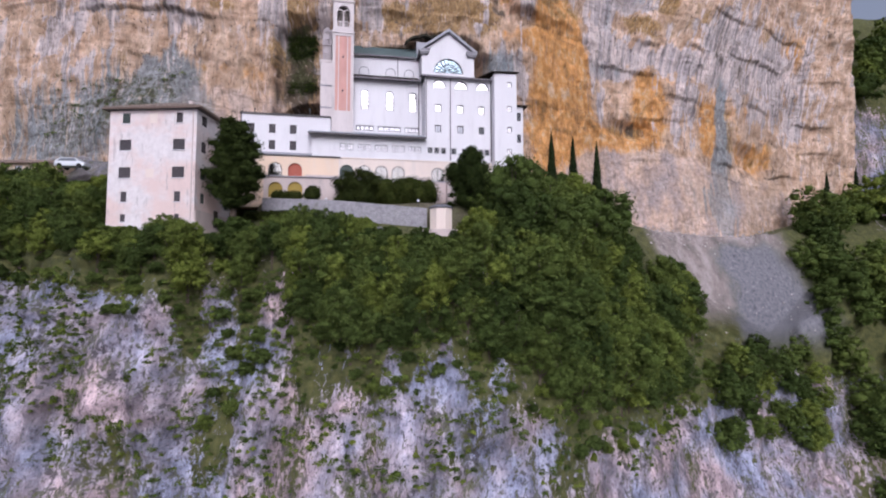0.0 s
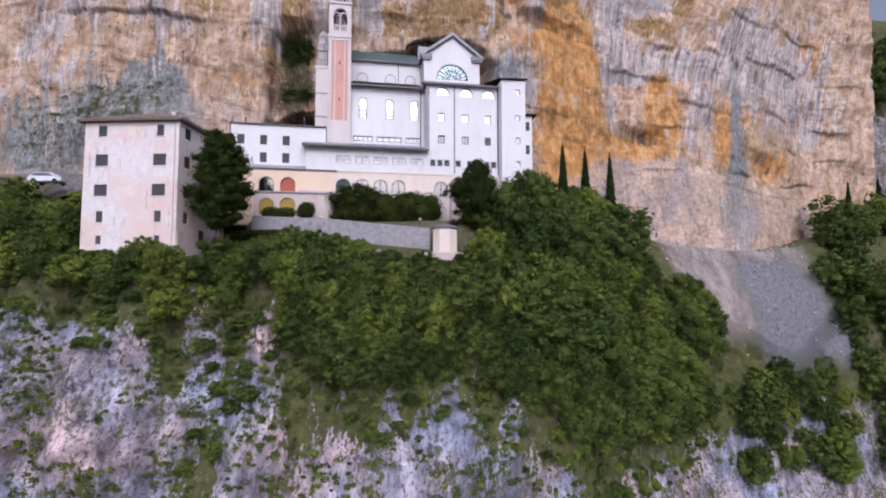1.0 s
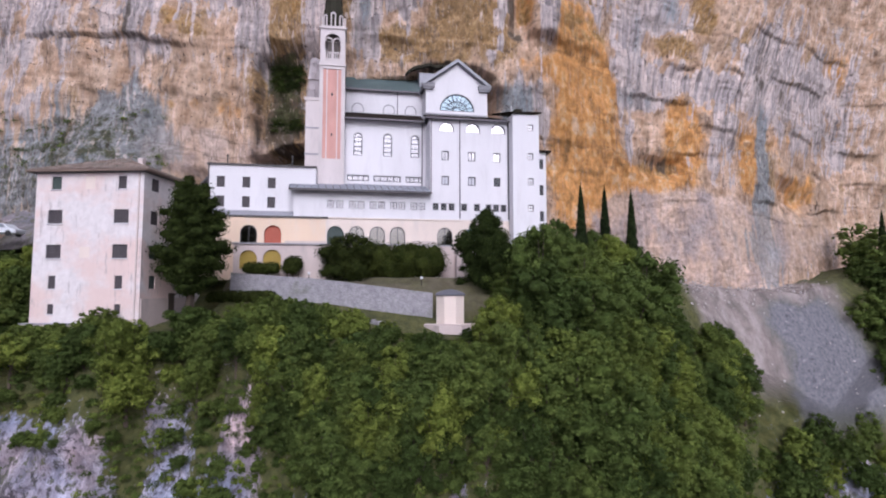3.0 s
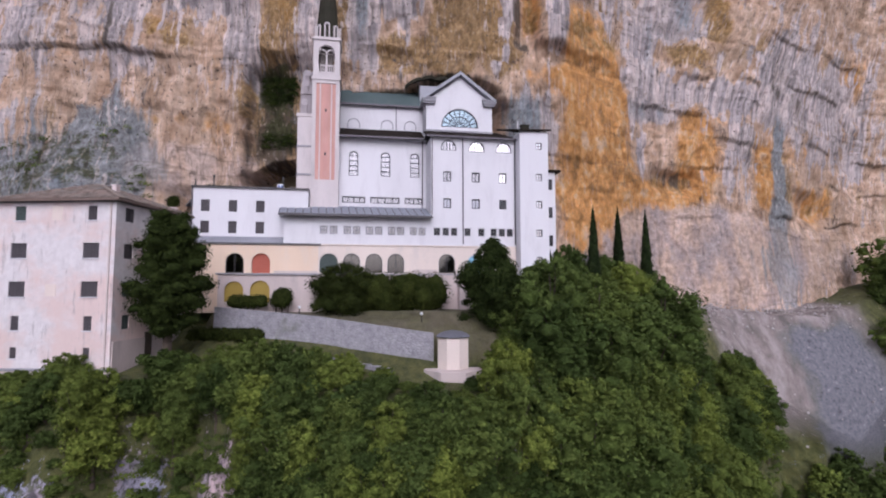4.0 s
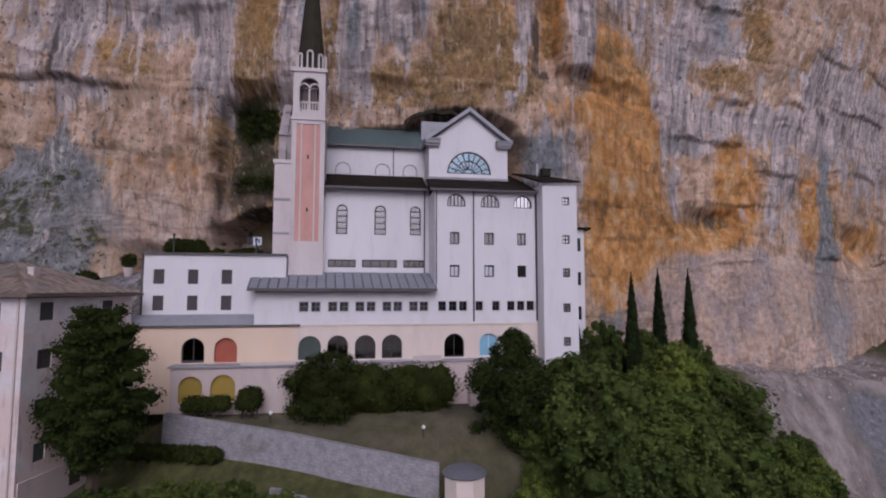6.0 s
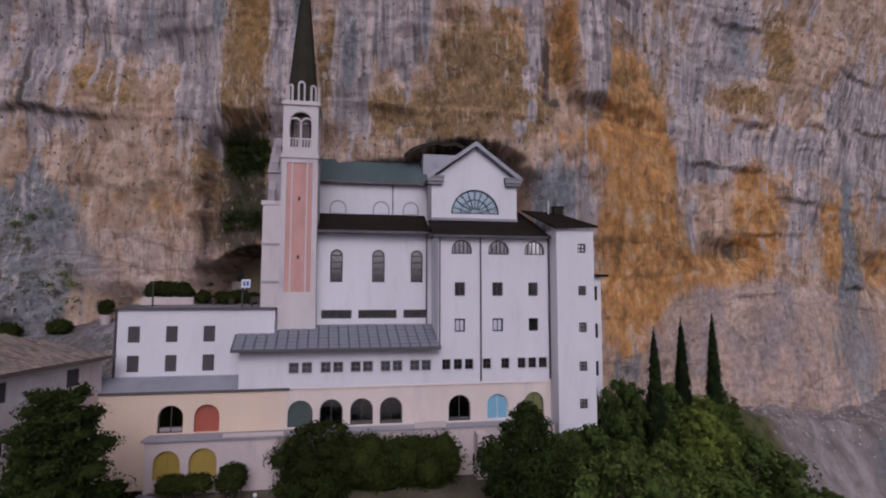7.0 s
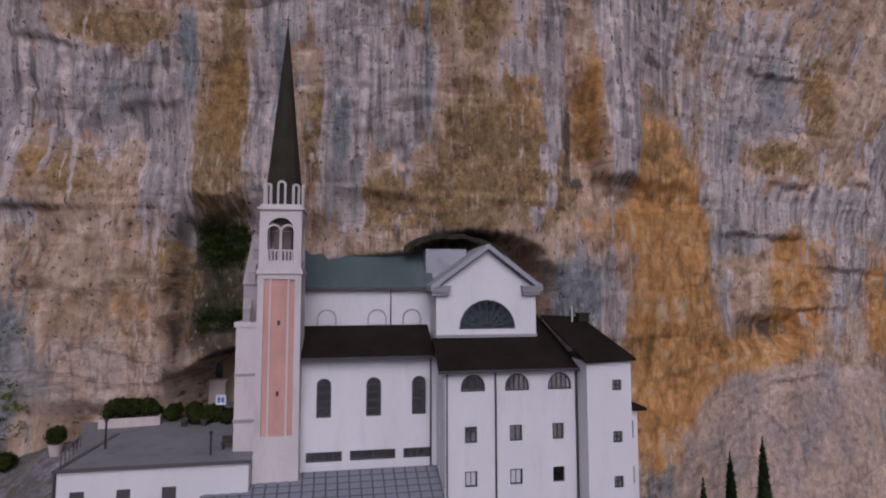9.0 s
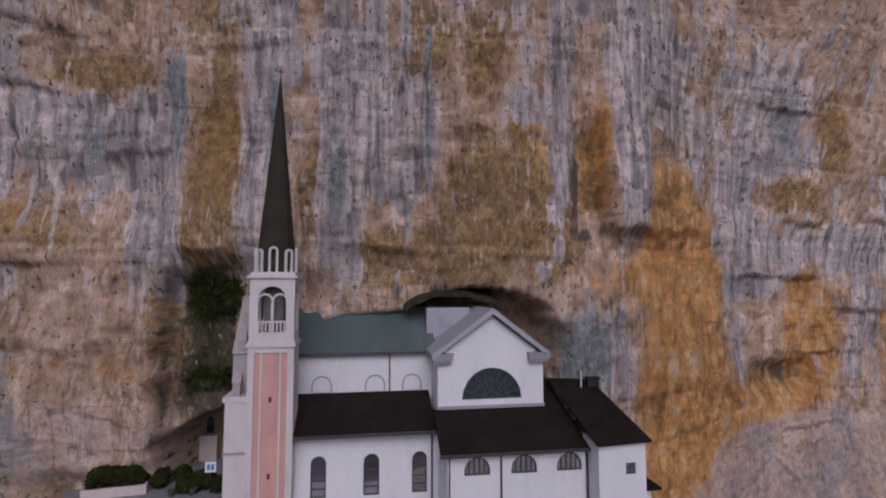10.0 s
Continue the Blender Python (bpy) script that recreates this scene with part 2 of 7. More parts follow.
def leaf_material(name, dark, light, even=0.0):
    m, t, b = mat_new(name, 0.85)
    info, geo = t.nodes.new("ShaderNodeObjectInfo"), t.nodes.new("ShaderNodeNewGeometry")
    col = ramp(t, geo.outputs["Random Per Island"], (0.0, dark), (1.0, light))
    shift = ramp(t, calc(t, "FRACT", calc(t, "ADD", info.outputs["Random"], attribute(t, "tone"))), (0.0, (0.46, 0.56, 0.50)), (0.4, (0.80, 0.90, 0.76)), (0.75, (1.1, 1.15, 0.85)), (1.0, (1.65, 1.62, 1.0)))
    shift = mix(t, even, shift, (0.90, 0.95, 0.80))
    col = mix(t, 1.0, col, shift, "MULTIPLY")
    patch = ramp(t, tex_noise(t, 0.7, 3), (0.3, 0.72), (0.7, 1.22))
    col = mix(t, 1.0, col, patch, "MULTIPLY")
    tuft = tex_noise(t, 5.0, 4, rough=0.7)
    col = mix(t, 1.0, col, ramp(t, tuft, (0.36, 0.75), (0.62, 1.2)), "MULTIPLY")
    bump(t, b, tuft, 0.8, 0.25)
    link(t, col, b.inputs["Base Color"])
    b.inputs["Specular IOR Level"].default_value = 0.06
    return m


leaf_broad = leaf_material("leaf_broad", (0.070, 0.092, 0.024), (0.120, 0.144, 0.042))
leaf_pine = leaf_material("leaf_pine", (0.022, 0.030, 0.009), (0.046, 0.058, 0.017))
leaf_hedge = leaf_material("leaf_hedge", (0.024, 0.031, 0.008), (0.048, 0.056, 0.015), 0.8)
leaf_cypress = leaf_material("leaf_cypress", (0.016, 0.022, 0.009), (0.034, 0.044, 0.017))


def rock_noise(t, scale, detail=4.0, stretch=(1, 1, 1), rough=0.55, distortion=0.0):
    """Noise laid along the face of the rock, by the place stored on the mesh."""
    a, mp, n = t.nodes.new("ShaderNodeAttribute"), t.nodes.new("ShaderNodeMapping"), t.nodes.new("ShaderNodeTexNoise")
    a.attribute_name = "face"
    mp.inputs["Scale"].default_value = stretch
    n.inputs["Scale"].default_value, n.inputs["Detail"].default_value = scale, detail
    n.inputs["Roughness"].default_value, n.inputs["Distortion"].default_value = rough, distortion
    link(t, a.outputs["Vector"], mp.inputs[0])
    link(t, mp.outputs[0], n.inputs["Vector"])
    return n.outputs["Fac"]


def swing(t, noise_out, gain):
    return calc(t, "MULTIPLY", calc(t, "SUBTRACT", noise_out, 0.5), gain)


def bed_number(t):
    """Which bed of the rock a place lies in: streaks begin anew below each bed."""
    a, sep = t.nodes.new("ShaderNodeAttribute"), t.nodes.new("ShaderNodeSeparateXYZ")
    a.attribute_name = "face"
    link(t, a.outputs["Vector"], sep.inputs[0])
    lift = calc(t, "ADD", sep.outputs["Z"], swing(t, rock_noise(t, 0.06, 3, (1, 1, 1), 0.5), 16.0))
    return calc(t, "FLOOR", calc(t, "DIVIDE", calc(t, "ADD", lift, swing(t, rock_noise(t, 0.5, 3, (1, 1, 0.02), 0.6), 5.0)), 7.5))


def streaks(t, bed, scale, detail, drawn, rough=0.62):
    """Streaks that run down the rock, other ones in each bed."""
    a, off, mp, n = (t.nodes.new(k) for k in ("ShaderNodeAttribute", "ShaderNodeVectorMath", "ShaderNodeMapping", "ShaderNodeTexNoise"))
    join = t.nodes.new("ShaderNodeCombineXYZ")
    a.attribute_name = "face"
    link(t, calc(t, "MULTIPLY", bed, 9.37), join.inputs["Y"])
    off.operation = "ADD"
    link(t, a.outputs["Vector"], off.inputs[0])
    link(t, join.outputs[0], off.inputs[1])
    mp.inputs["Scale"].default_value = (1, 1, drawn)
    n.inputs["Scale"].default_value, n.inputs["Detail"].default_value, n.inputs["Roughness"].default_value = scale, detail, rough
    link(t, off.outputs[0], mp.inputs[0])
    link(t, mp.outputs[0], n.inputs["Vector"])
    return n.outputs["Fac"]


def cliff_material():
    """Limestone wall: pink-buff rock with lilac-grey streaks, ochre scars, dark runs with painted shade, and moss; the
    masks ride on the mesh.
    """
    m, t, b = mat_new("cliff_rock", 0.93)
    add = lambda *v: functools.reduce(lambda p, q: calc(t, "ADD", p, q), v)
    times = lambda p, q: calc(t, "MULTIPLY", p, q)
    bed = bed_number(t)
    grain = rock_noise(t, 1.5, 7, (1, 1, 0.7), 0.7)
    mottle = rock_noise(t, 0.36, 6, (1, 1, 0.8), 0.56)
    broad = rock_noise(t, 0.09, 5, (1, 1, 0.8), 0.6)
    bundle = streaks(t, bed, 0.26, 5, 0.10)
    fine = streaks(t, bed, 1.3, 3, 0.07, 0.5)
    long_runs = rock_noise(t, 0.42, 5, (1, 1, 0.035), 0.6)
    # the rock itself: buff and pink, darker and browner in patches
    col = ramp(t, mottle, (0.33, (0.34, 0.225, 0.145)), (0.43, (0.49, 0.335, 0.23)), (0.52, (0.59, 0.425, 0.31)), (0.62, (0.68, 0.52, 0.41)))
    col = mix(t, ramp(t, streaks(t, bed, 0.7, 5, 0.16), (0.48, 0.0), (0.60, 0.5)), col, (0.40, 0.30, 0.215))
    # ochre scars
    ochre = ramp(t, rock_noise(t, 0.42, 8, (1, 1, 0.62), 0.66), (0.35, (0.27, 0.145, 0.05)), (0.44, (0.48, 0.24, 0.075)), (0.51, (0.63, 0.31, 0.095)), (0.57, (0.66, 0.39, 0.165)), (0.63, (0.64, 0.455, 0.30)))
    warm = add(attribute(t, "ochre"), swing(t, mottle, 1.6), swing(t, rock_noise(t, 0.17, 6, (1, 1, 0.35), 0.55), 1.3))
    warm_in = ramp(t, warm, (0.36, 0.0), (0.66, 0.94))
    col = mix(t, warm_in, col, ochre)
    # olive-brown weathering
    olive = add(attribute(t, "rust"), swing(t, mottle, 1.9), swing(t, streaks(t, bed, 0.5, 5, 0.12, 0.55), 1.4))
    col = mix(t, ramp(t, olive, (0.39, 0.0), (0.70, 0.85)), col, ramp(t, grain, (0.3, (0.15, 0.09, 0.03)), (0.5, (0.285, 0.18, 0.07)), (0.7, (0.40, 0.275, 0.14))))
    # lilac-grey wash in streaks
    grey = add(attribute(t, "grey"), times(warm_in, -0.10), swing(t, bundle, 2.0), swing(t, fine, 1.0), swing(t, mottle, 1.3), swing(t, long_runs, 1.2))
    wash = ramp(t, fine, (0.36, (0.15, 0.145, 0.16)), (0.42, (0.32, 0.30, 0.32)), (0.49, (0.45, 0.405, 0.405)), (0.53, (0.54, 0.475, 0.46)), (0.58, (0.70, 0.60, 0.57)))
    wash = mix(t, ramp(t, bundle, (0.40, 0.0), (0.60, 0.5)), wash, (0.36, 0.34, 0.355))
    grey_in = ramp(t, grey, (0.38, 0.0), (0.50, 0.88))
    col = mix(t, grey_in, col, wash)
    # blue-grey water runs
    blue = add(attribute(t, "blue"), swing(t, fine, 1.6), swing(t, long_runs, 1.4), swing(t, grain, 0.5))
    col = mix(t, ramp(t, blue, (0.50, 0.0), (0.85, 0.85)), col, ramp(t, grain, (0.3, (0.15, 0.185, 0.21)), (0.7, (0.30, 0.34, 0.37))))
    # smooth pale foot
    even = ramp(t, add(attribute(t, "bloom"), swing(t, rock_noise(t, 0.3, 6, (1, 1, 0.6), 0.65), 1.4)), (0.26, 0.0), (0.50, 0.97))
    smooth = ramp(t, rock_noise(t, 0.16, 6, (1, 1, 0.6), 0.62), (0.37, (0.38, 0.325, 0.315)), (0.47, (0.485, 0.375, 0.32)), (0.54, (0.56, 0.415, 0.32)), (0.62, (0.60, 0.475, 0.405)))
    smooth = mix(t, 1.0, smooth, ramp(t, rock_noise(t, 0.9, 7, (1, 1, 1.2), 0.7), (0.36, 0.72), (0.50, 1.0), (0.64, 1.2)), "MULTIPLY")
    col = mix(t, times(even, ramp(t, blue, (0.5, 1.0), (0.9, 0.3))), col, smooth)
    # thin pale and dark drips over all but the smooth foot
    rough_face = times(ramp(t, attribute(t, "bloom"), (0.2, 1.0), (0.6, 0.08)), ramp(t, warm_in, (0.2, 1.0), (0.9, 0.35)))
    drip = streaks(t, bed, 2.3, 3, 0.13, 0.5)
    gate = ramp(t, rock_noise(t, 0.28, 4, (1, 1, 0.5), 0.55), (0.46, 0.05), (0.58, 1.0))
    col = mix(t, times(times(ramp(t, drip, (0.58, 0.0), (0.63, 0.65)), gate), rough_face), col, (0.66, 0.57, 0.53))
    col = mix(t, times(times(ramp(t, drip, (0.37, 0.6), (0.42, 0.0)), gate), rough_face), col, (0.17, 0.135, 0.12))
    # dark runs, and shade painted into recesses, under overhangs and far right; moss
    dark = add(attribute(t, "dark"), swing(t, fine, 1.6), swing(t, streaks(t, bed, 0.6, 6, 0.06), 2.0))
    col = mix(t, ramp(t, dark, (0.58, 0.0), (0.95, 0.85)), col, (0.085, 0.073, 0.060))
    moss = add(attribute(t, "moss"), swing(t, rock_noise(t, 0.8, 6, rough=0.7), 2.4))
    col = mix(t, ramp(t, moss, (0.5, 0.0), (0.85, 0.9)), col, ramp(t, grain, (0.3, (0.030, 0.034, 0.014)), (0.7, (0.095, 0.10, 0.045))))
    # bedding cracks, joints and pocks
    rare = ramp(t, rock_noise(t, 0.10, 4, (1, 1, 1.6), 0.6), (0.46, 0.0), (0.54, 1.0))
    crack = calc(t, "ABSOLUTE", calc(t, "SUBTRACT", rock_noise(t, 0.22, 5, (0.16, 1, 1.0), 0.55), 0.5))
    col = mix(t, times(rare, ramp(t, crack, (0.0, 0.4), (0.014, 0.0))), col, (0.10, 0.075, 0.055))
    joint = calc(t, "ABSOLUTE", calc(t, "SUBTRACT", rock_noise(t, 0.5, 5, (1, 1, 0.12), 0.6), 0.5))
    col = mix(t, times(rare, ramp(t, joint, (0.0, 0.45), (0.018, 0.0))), col, (0.11, 0.085, 0.065))
    # joint under each ledge, coloured dark partly in place of the overhang's shade
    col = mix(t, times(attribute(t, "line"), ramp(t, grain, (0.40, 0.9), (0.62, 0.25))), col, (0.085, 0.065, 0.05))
    spots = ramp(t, rock_noise(t, 2.6, 4, (1, 1, 0.55), 0.7), (0.37, 0.88), (0.395, 0.0))
    col = mix(t, times(spots, rough_face), col, (0.10, 0.082, 0.072))
    chips = ramp(t, rock_noise(t, 2.3, 4, (1, 1, 0.5), 0.7), (0.60, 0.0), (0.66, 0.45))
    col = mix(t, times(chips, rough_face), col, (0.66, 0.55, 0.47))
    col = mix(t, 1.0, col, ramp(t, grain, (0.28, 0.76), (0.72, 1.18)), "MULTIPLY")
    col = mix(t, 1.0, col, ramp(t, broad, (0.36, (0.84, 0.82, 0.80)), (0.62, (1.16, 1.14, 1.14))), "MULTIPLY")
    link(t, col, b.inputs["Base Color"])
    b.inputs["Specular IOR Level"].default_value = 0.15
    blocky = rock_noise(t, 0.55, 8, (1, 1, 0.8), 0.66)
    h = add(grain, times(times(fine, 0.4), rough_face), times(blocky, 1.6), times(spots, -0.35))
    bump(t, b, h, 1.0, 0.42)
    return m


def ground_material():
    """The slope: pale fissured limestone, earth, and grass where the mask and the lie of the land allow it."""
    m, t, b = mat_new("slope_rock", 0.95)
    crag = rock_noise(t, 0.7, 8, (1, 1, 0.6), 0.7)
    rock = ramp(t, rock_noise(t, 0.42, 8, (1, 1, 0.5), 0.70), (0.34, (0.11, 0.10, 0.115)), (0.43, (0.21, 0.195, 0.22)), (0.51, (0.31, 0.285, 0.32)), (0.60, (0.47, 0.43, 0.465)))
    tint = ramp(t, rock_noise(t, 0.10, 5, rough=0.6), (0.40, (0.82, 0.93, 1.14)), (0.50, (1.0, 0.97, 1.02)), (0.60, (1.24, 1.03, 0.98)))
    rock = mix(t, 1.0, rock, tint, "MULTIPLY")
    rock = mix(t, 1.0, rock, ramp(t, crag, (0.32, 0.66), (0.68, 1.25)), "MULTIPLY")
    rock = mix(t, 1.0, rock, ramp(t, rock_noise(t, 0.16, 5, (1, 1, 0.7), 0.62), (0.38, 0.68), (0.62, 1.25)), "MULTIPLY")
    many = ramp(t, rock_noise(t, 0.22, 5, (1, 1, 0.7)), (0.38, 0.41), (0.62, 0.53))
    specks = ramp(t, calc(t, "SUBTRACT", many, rock_noise(t, 1.7, 6, (1, 1, 0.75), 0.70)), (0.0, 0.0), (0.03, 0.8))
    rock = mix(t, specks, rock, ramp(t, rock_noise(t, 0.45, 4), (0.42, (0.055, 0.05, 0.052)), (0.56, (0.085, 0.092, 0.040))))
    chips = ramp(t, rock_noise(t, 3.2, 5, (1, 1, 0.7), 0.7), (0.38, 0.45), (0.46, 1.0), (0.58, 1.0), (0.65, 1.45))
    rock = mix(t, 1.0, rock, chips, "MULTIPLY")
    grass = ramp(t, rock_noise(t, 1.0, 7, rough=0.68), (0.3, (0.030, 0.034, 0.009)), (0.5, (0.070, 0.074, 0.020)), (0.7, (0.118, 0.112, 0.034)), (0.85, (0.17, 0.14, 0.07)))
    veg = calc(t, "ADD", attribute(t, "veg"), calc(t, "ADD", swing(t, rock_noise(t, 0.24, 8, (1, 1, 0.45), 0.75), 4.2), swing(t, rock_noise(t, 1.7, 6, (1, 1, 0.6), 0.75), 3.6)))
    col = mix(t, ramp(t, veg, (0.42, 0.0), (0.54, 1.0)), rock, grass)
    earth = ramp(t, rock_noise(t, 0.7, 5), (0.3, (0.085, 0.068, 0.045)), (0.7, (0.19, 0.155, 0.115)))
    col = mix(t, attribute(t, "earth"), col, earth)
    scree = ramp(t, rock_noise(t, 1.6, 6, rough=0.72), (0.34, (0.075, 0.075, 0.09)), (0.45, (0.15, 0.148, 0.165)), (0.6, (0.20, 0.195, 0.21)), (0.70, (0.36, 0.34, 0.345)))
    soil = ramp(t, rock_noise(t, 0.5, 7, (1, 1, 0.5), 0.68), (0.34, (0.14, 0.12, 0.11)), (0.5, (0.25, 0.21, 0.195)), (0.66, (0.36, 0.31, 0.295)))
    col = mix(t, attribute(t, "soil"), col, soil)
    col = mix(t, attribute(t, "scree"), col, scree)
    link(t, col, b.inputs["Base Color"])
    bump(t, b, calc(t, "ADD", crag, calc(t, "MULTIPLY", rock_noise(t, 3.0, 5), 0.4)), 0.9, 0.5)
    return m


cliff_rock, slope_rock = cliff_material(), ground_material()

for dull in (brown_roof, slate_dark, tile_brown, interior_dark, green_roof):
    dull.node_tree.nodes["Principled BSDF"].inputs["Specular IOR Level"].default_value = 0.06


def wall_stone_material():
    """Rubble masonry: irregular stones with darker recessed joints."""
    m, t, b = mat_new("rubble", 0.92)
    c, v = t.nodes.new("ShaderNodeTexCoord"), t.nodes.new("ShaderNodeTexVoronoi")
    mp = t.nodes.new("ShaderNodeMapping")
    mp.inputs["Scale"].default_value = (1, 1, 1.6)
    v.feature = "DISTANCE_TO_EDGE"
    v.inputs["Scale"].default_value = 2.2
    link(t, c.outputs["Object"], mp.inputs[0])
    link(t, mp.outputs[0], v.inputs["Vector"])
    stone = ramp(t, tex_noise(t, 1.6, 5, rough=0.7), (0.3, (0.21, 0.20, 0.22)), (0.55, (0.31, 0.295, 0.315)), (0.8, (0.40, 0.375, 0.385)))
    col = mix(t, ramp(t, v.outputs["Distance"], (0.0, 0.45), (0.06, 0.0)), stone, (0.12, 0.11, 0.11))
    col = mix(t, ramp(t, tex_noise(t, 0.5, 4), (0.55, 0.0), (0.72, 0.5)), col, (0.10, 0.11, 0.06))
    link(t, col, b.inputs["Base Color"])
    bump(t, b, v.outputs["Distance"], 0.7, 0.12)
    return m


wall_stone = wall_stone_material()
canvas_white = plain("canvas_white", (0.72, 0.73, 0.76), 0.7, 0.05, 2.0)
car_paint = plain("car_paint", (0.68, 0.70, 0.74), 0.3, 0.03, 2.0)
rubber = plain("rubber", (0.02, 0.02, 0.02), 0.9, 0.1, 4.0)
sign_blue = plain("sign_blue", (0.08, 0.16, 0.42), 0.6, 0.06, 3.0)
cave_plaster = plain("cave_plaster", (0.30, 0.24, 0.15), 0.9, 0.15, 1.0, stains=(0.2, 0.16, 0.11), bumpy=0.02)
wood_dark = plain("wood_dark", (0.055, 0.04, 0.03), 0.8, 0.2, 3.0)

terrace_paving = plain("terrace_paving", (0.20, 0.195, 0.205), 0.9, 0.15, 1.0, stains=(0.09, 0.09, 0.10))
rubble_stone = plain("rubble_stone", (0.42, 0.38, 0.37), 0.92, 0.2, 1.5, stains=(0.34, 0.31, 0.30))


def clay_material():
    m, t, b = mat_new("clay_tiles", 0.9)
    geo = t.nodes.new("ShaderNodeNewGeometry")
    col = ramp(t, geo.outputs["Random Per Island"], (0.0, (0.15, 0.115, 0.10)), (0.5, (0.25, 0.195, 0.165)), (0.85, (0.31, 0.24, 0.20)), (1.0, (0.22, 0.21, 0.19)))
    col = mix(t, ramp(t, tex_noise(t, 0.5, 5, rough=0.65), (0.45, 0.0), (0.65, 0.6)), col, (0.16, 0.15, 0.135))
    link(t, col, b.inputs["Base Color"])
    b.inputs["Specular IOR Level"].default_value = 0.06
    return m


clay_tiles = clay_material()
curtain_white = plain("curtain_white", (0.55, 0.55, 0.60), 0.7, 0.1, 3.0)


def house_material():
    """Old lime plaster: pale, with pink patches where the coat has worn and grey runs of damp."""
    m, t, b = mat_new("worn_plaster", 0.92)
    col = ramp(t, tex_noise(t, 1.4, 6, rough=0.65), (0.35, (0.60, 0.555, 0.55)), (0.65, (0.71, 0.665, 0.66)))
    worn = calc(t, "ADD", tex_noise(t, 0.17, 5, (1, 1, 1.5), 0.55), calc(t, "MULTIPLY", calc(t, "SUBTRACT", tex_noise(t, 2.2, 5, rough=0.65), 0.5), 0.14))
    col = mix(t, ramp(t, worn, (0.44, 0.0), (0.60, 0.8)), col, (0.66, 0.50, 0.45))
    blotch = ramp(t, tex_noise(t, 0.9, 6, rough=0.7), (0.56, 0.0), (0.68, 0.35))
    col = mix(t, blotch, col, (0.50, 0.44, 0.42))
    runs = calc(t, "MULTIPLY", ramp(t, tex_noise(t, 2.2, 6, (1, 1, 0.16), 0.7), (0.54, 0.0), (0.62, 0.6)), ramp(t, tex_noise(t, 0.28, 3), (0.48, 0.05), (0.58, 1.0)))
    col = mix(t, runs, col, (0.33, 0.29, 0.28))
    link(t, col, b.inputs["Base Color"])
    bump(t, b, tex_noise(t, 3.0, 5), 0.3, 0.03)
    return m


house_plaster = house_material()



# ---- the land: one sheet from the valley up to the foot of the great wall ----
RIM_X = [-300, -90, -60, -42, -30, -23, -16, -6, 4, 9, 22, 36, 46, 58, 72, 88, 110, 300]
RIM_Y = [80, 64, 62, 60, 61, 63.5, 60.5, 60, 60.5, 63, 75, 90, 94, 93, 101, 110, 112, 112]
RIM_Z = [-8, -5, -6, -9, -9, -9.5, -9.5, -9.5, -9.5, -9.5, -9, -11, -17, -24, -15, -7, -3, -3]
STEEP = [0.8, 0.7, 0.6, 0.45, 0.5, 0.5, 0.75, 0.9, 0.9, 0.9, 0.9, 0.9, 0.8, 0.7, 0.8, 1.0, 1.2, 1.2]
DROP_Y = [0, -2.2, -4.5, -6.8, -10, -16, -28, -60, -200, -3000]
DROP_Z = [0, -4.5, -10, -16, -24, -36, -52, -72, -90, -95]
FOOT_X = [-300, -62, -46, -42, -28, -24, 10, 14, 34, 46, 60, 80, 110, 300]
FOOT_Z = [3, 2.5, 2, -3, -4.0, -3.8, -3.8, -3.2, -3.5, -5, -6, -2, 2, 2]
CLIFF_X = [-300, -120, -66, -52, -44, -34, -20, -6, 2, 10, 14, 17.5, 22, 28, 40, 51, 61, 80, 93, 108, 116]
CLIFF_Y = [150, 98, 85, 81.5, 84, 86.8, 86.5, 86.4, 86.8, 87.5, 89, 91.3, 94.8, 100.3, 107, 109.5, 114.5, 127, 136.5, 139, 139.5]
WALL_X = [-24.5, -14, -2.0]
WALL_Y = [70.2, 67.6, 64.9]
WALL_TOP = [-3.45, -4.2, -5.65]


def land_profile(x):
    """Distances ahead and heights of the land at x, from the valley to behind the cliff's face."""
    ry, rz = np.interp(x, RIM_X, RIM_Y), np.interp(x, RIM_X, RIM_Z)
    s = np.interp(x, RIM_X, STEEP)
    ys = [ry + d * (s if d > -30 else 1) for d in DROP_Y[::-1]]
    zs = [rz + d for d in DROP_Z[::-1]]
    cy, fz = np.interp(x, CLIFF_X, CLIFF_Y), np.interp(x, FOOT_X, FOOT_Z)
    wy, wt = np.interp(x, WALL_X, WALL_Y), np.interp(x, WALL_X, WALL_TOP)
    inside = float(sstep(-27, -24.5, x) * (1 - sstep(-2.5, 1.5, x)))
    wy = max(wy, ry + 1.5) if inside < 0.5 else wy
    mid = rz + 0.35 * (fz - rz)
    low = (wt - 2.1) * inside + (rz + 0.25 * (fz - rz)) * (1 - inside)
    high = (wt - 0.15) * inside + (rz + 0.38 * (fz - rz)) * (1 - inside)
    back = min(wy + 6, cy - 3)
    ys += [wy - 0.2, wy + 0.35, max(back, wy + 1.5), cy + 4, cy + 30]
    zs += [low, high, fz + 0.1, fz + 0.4, fz + 0.5]
    return np.array(ys), np.array(zs)


GREENS = [(-24.8, -31, 2.2, 6, 0.75), (-27, -20.5, 2.0, 3.5, 0.5), (-14, -28, 2.0, 6, 0.5), (3, -30, 3, 4, 0.45), (14, -35, 4, 5, 0.5), (-36, -34, 3, 4, 0.3)]
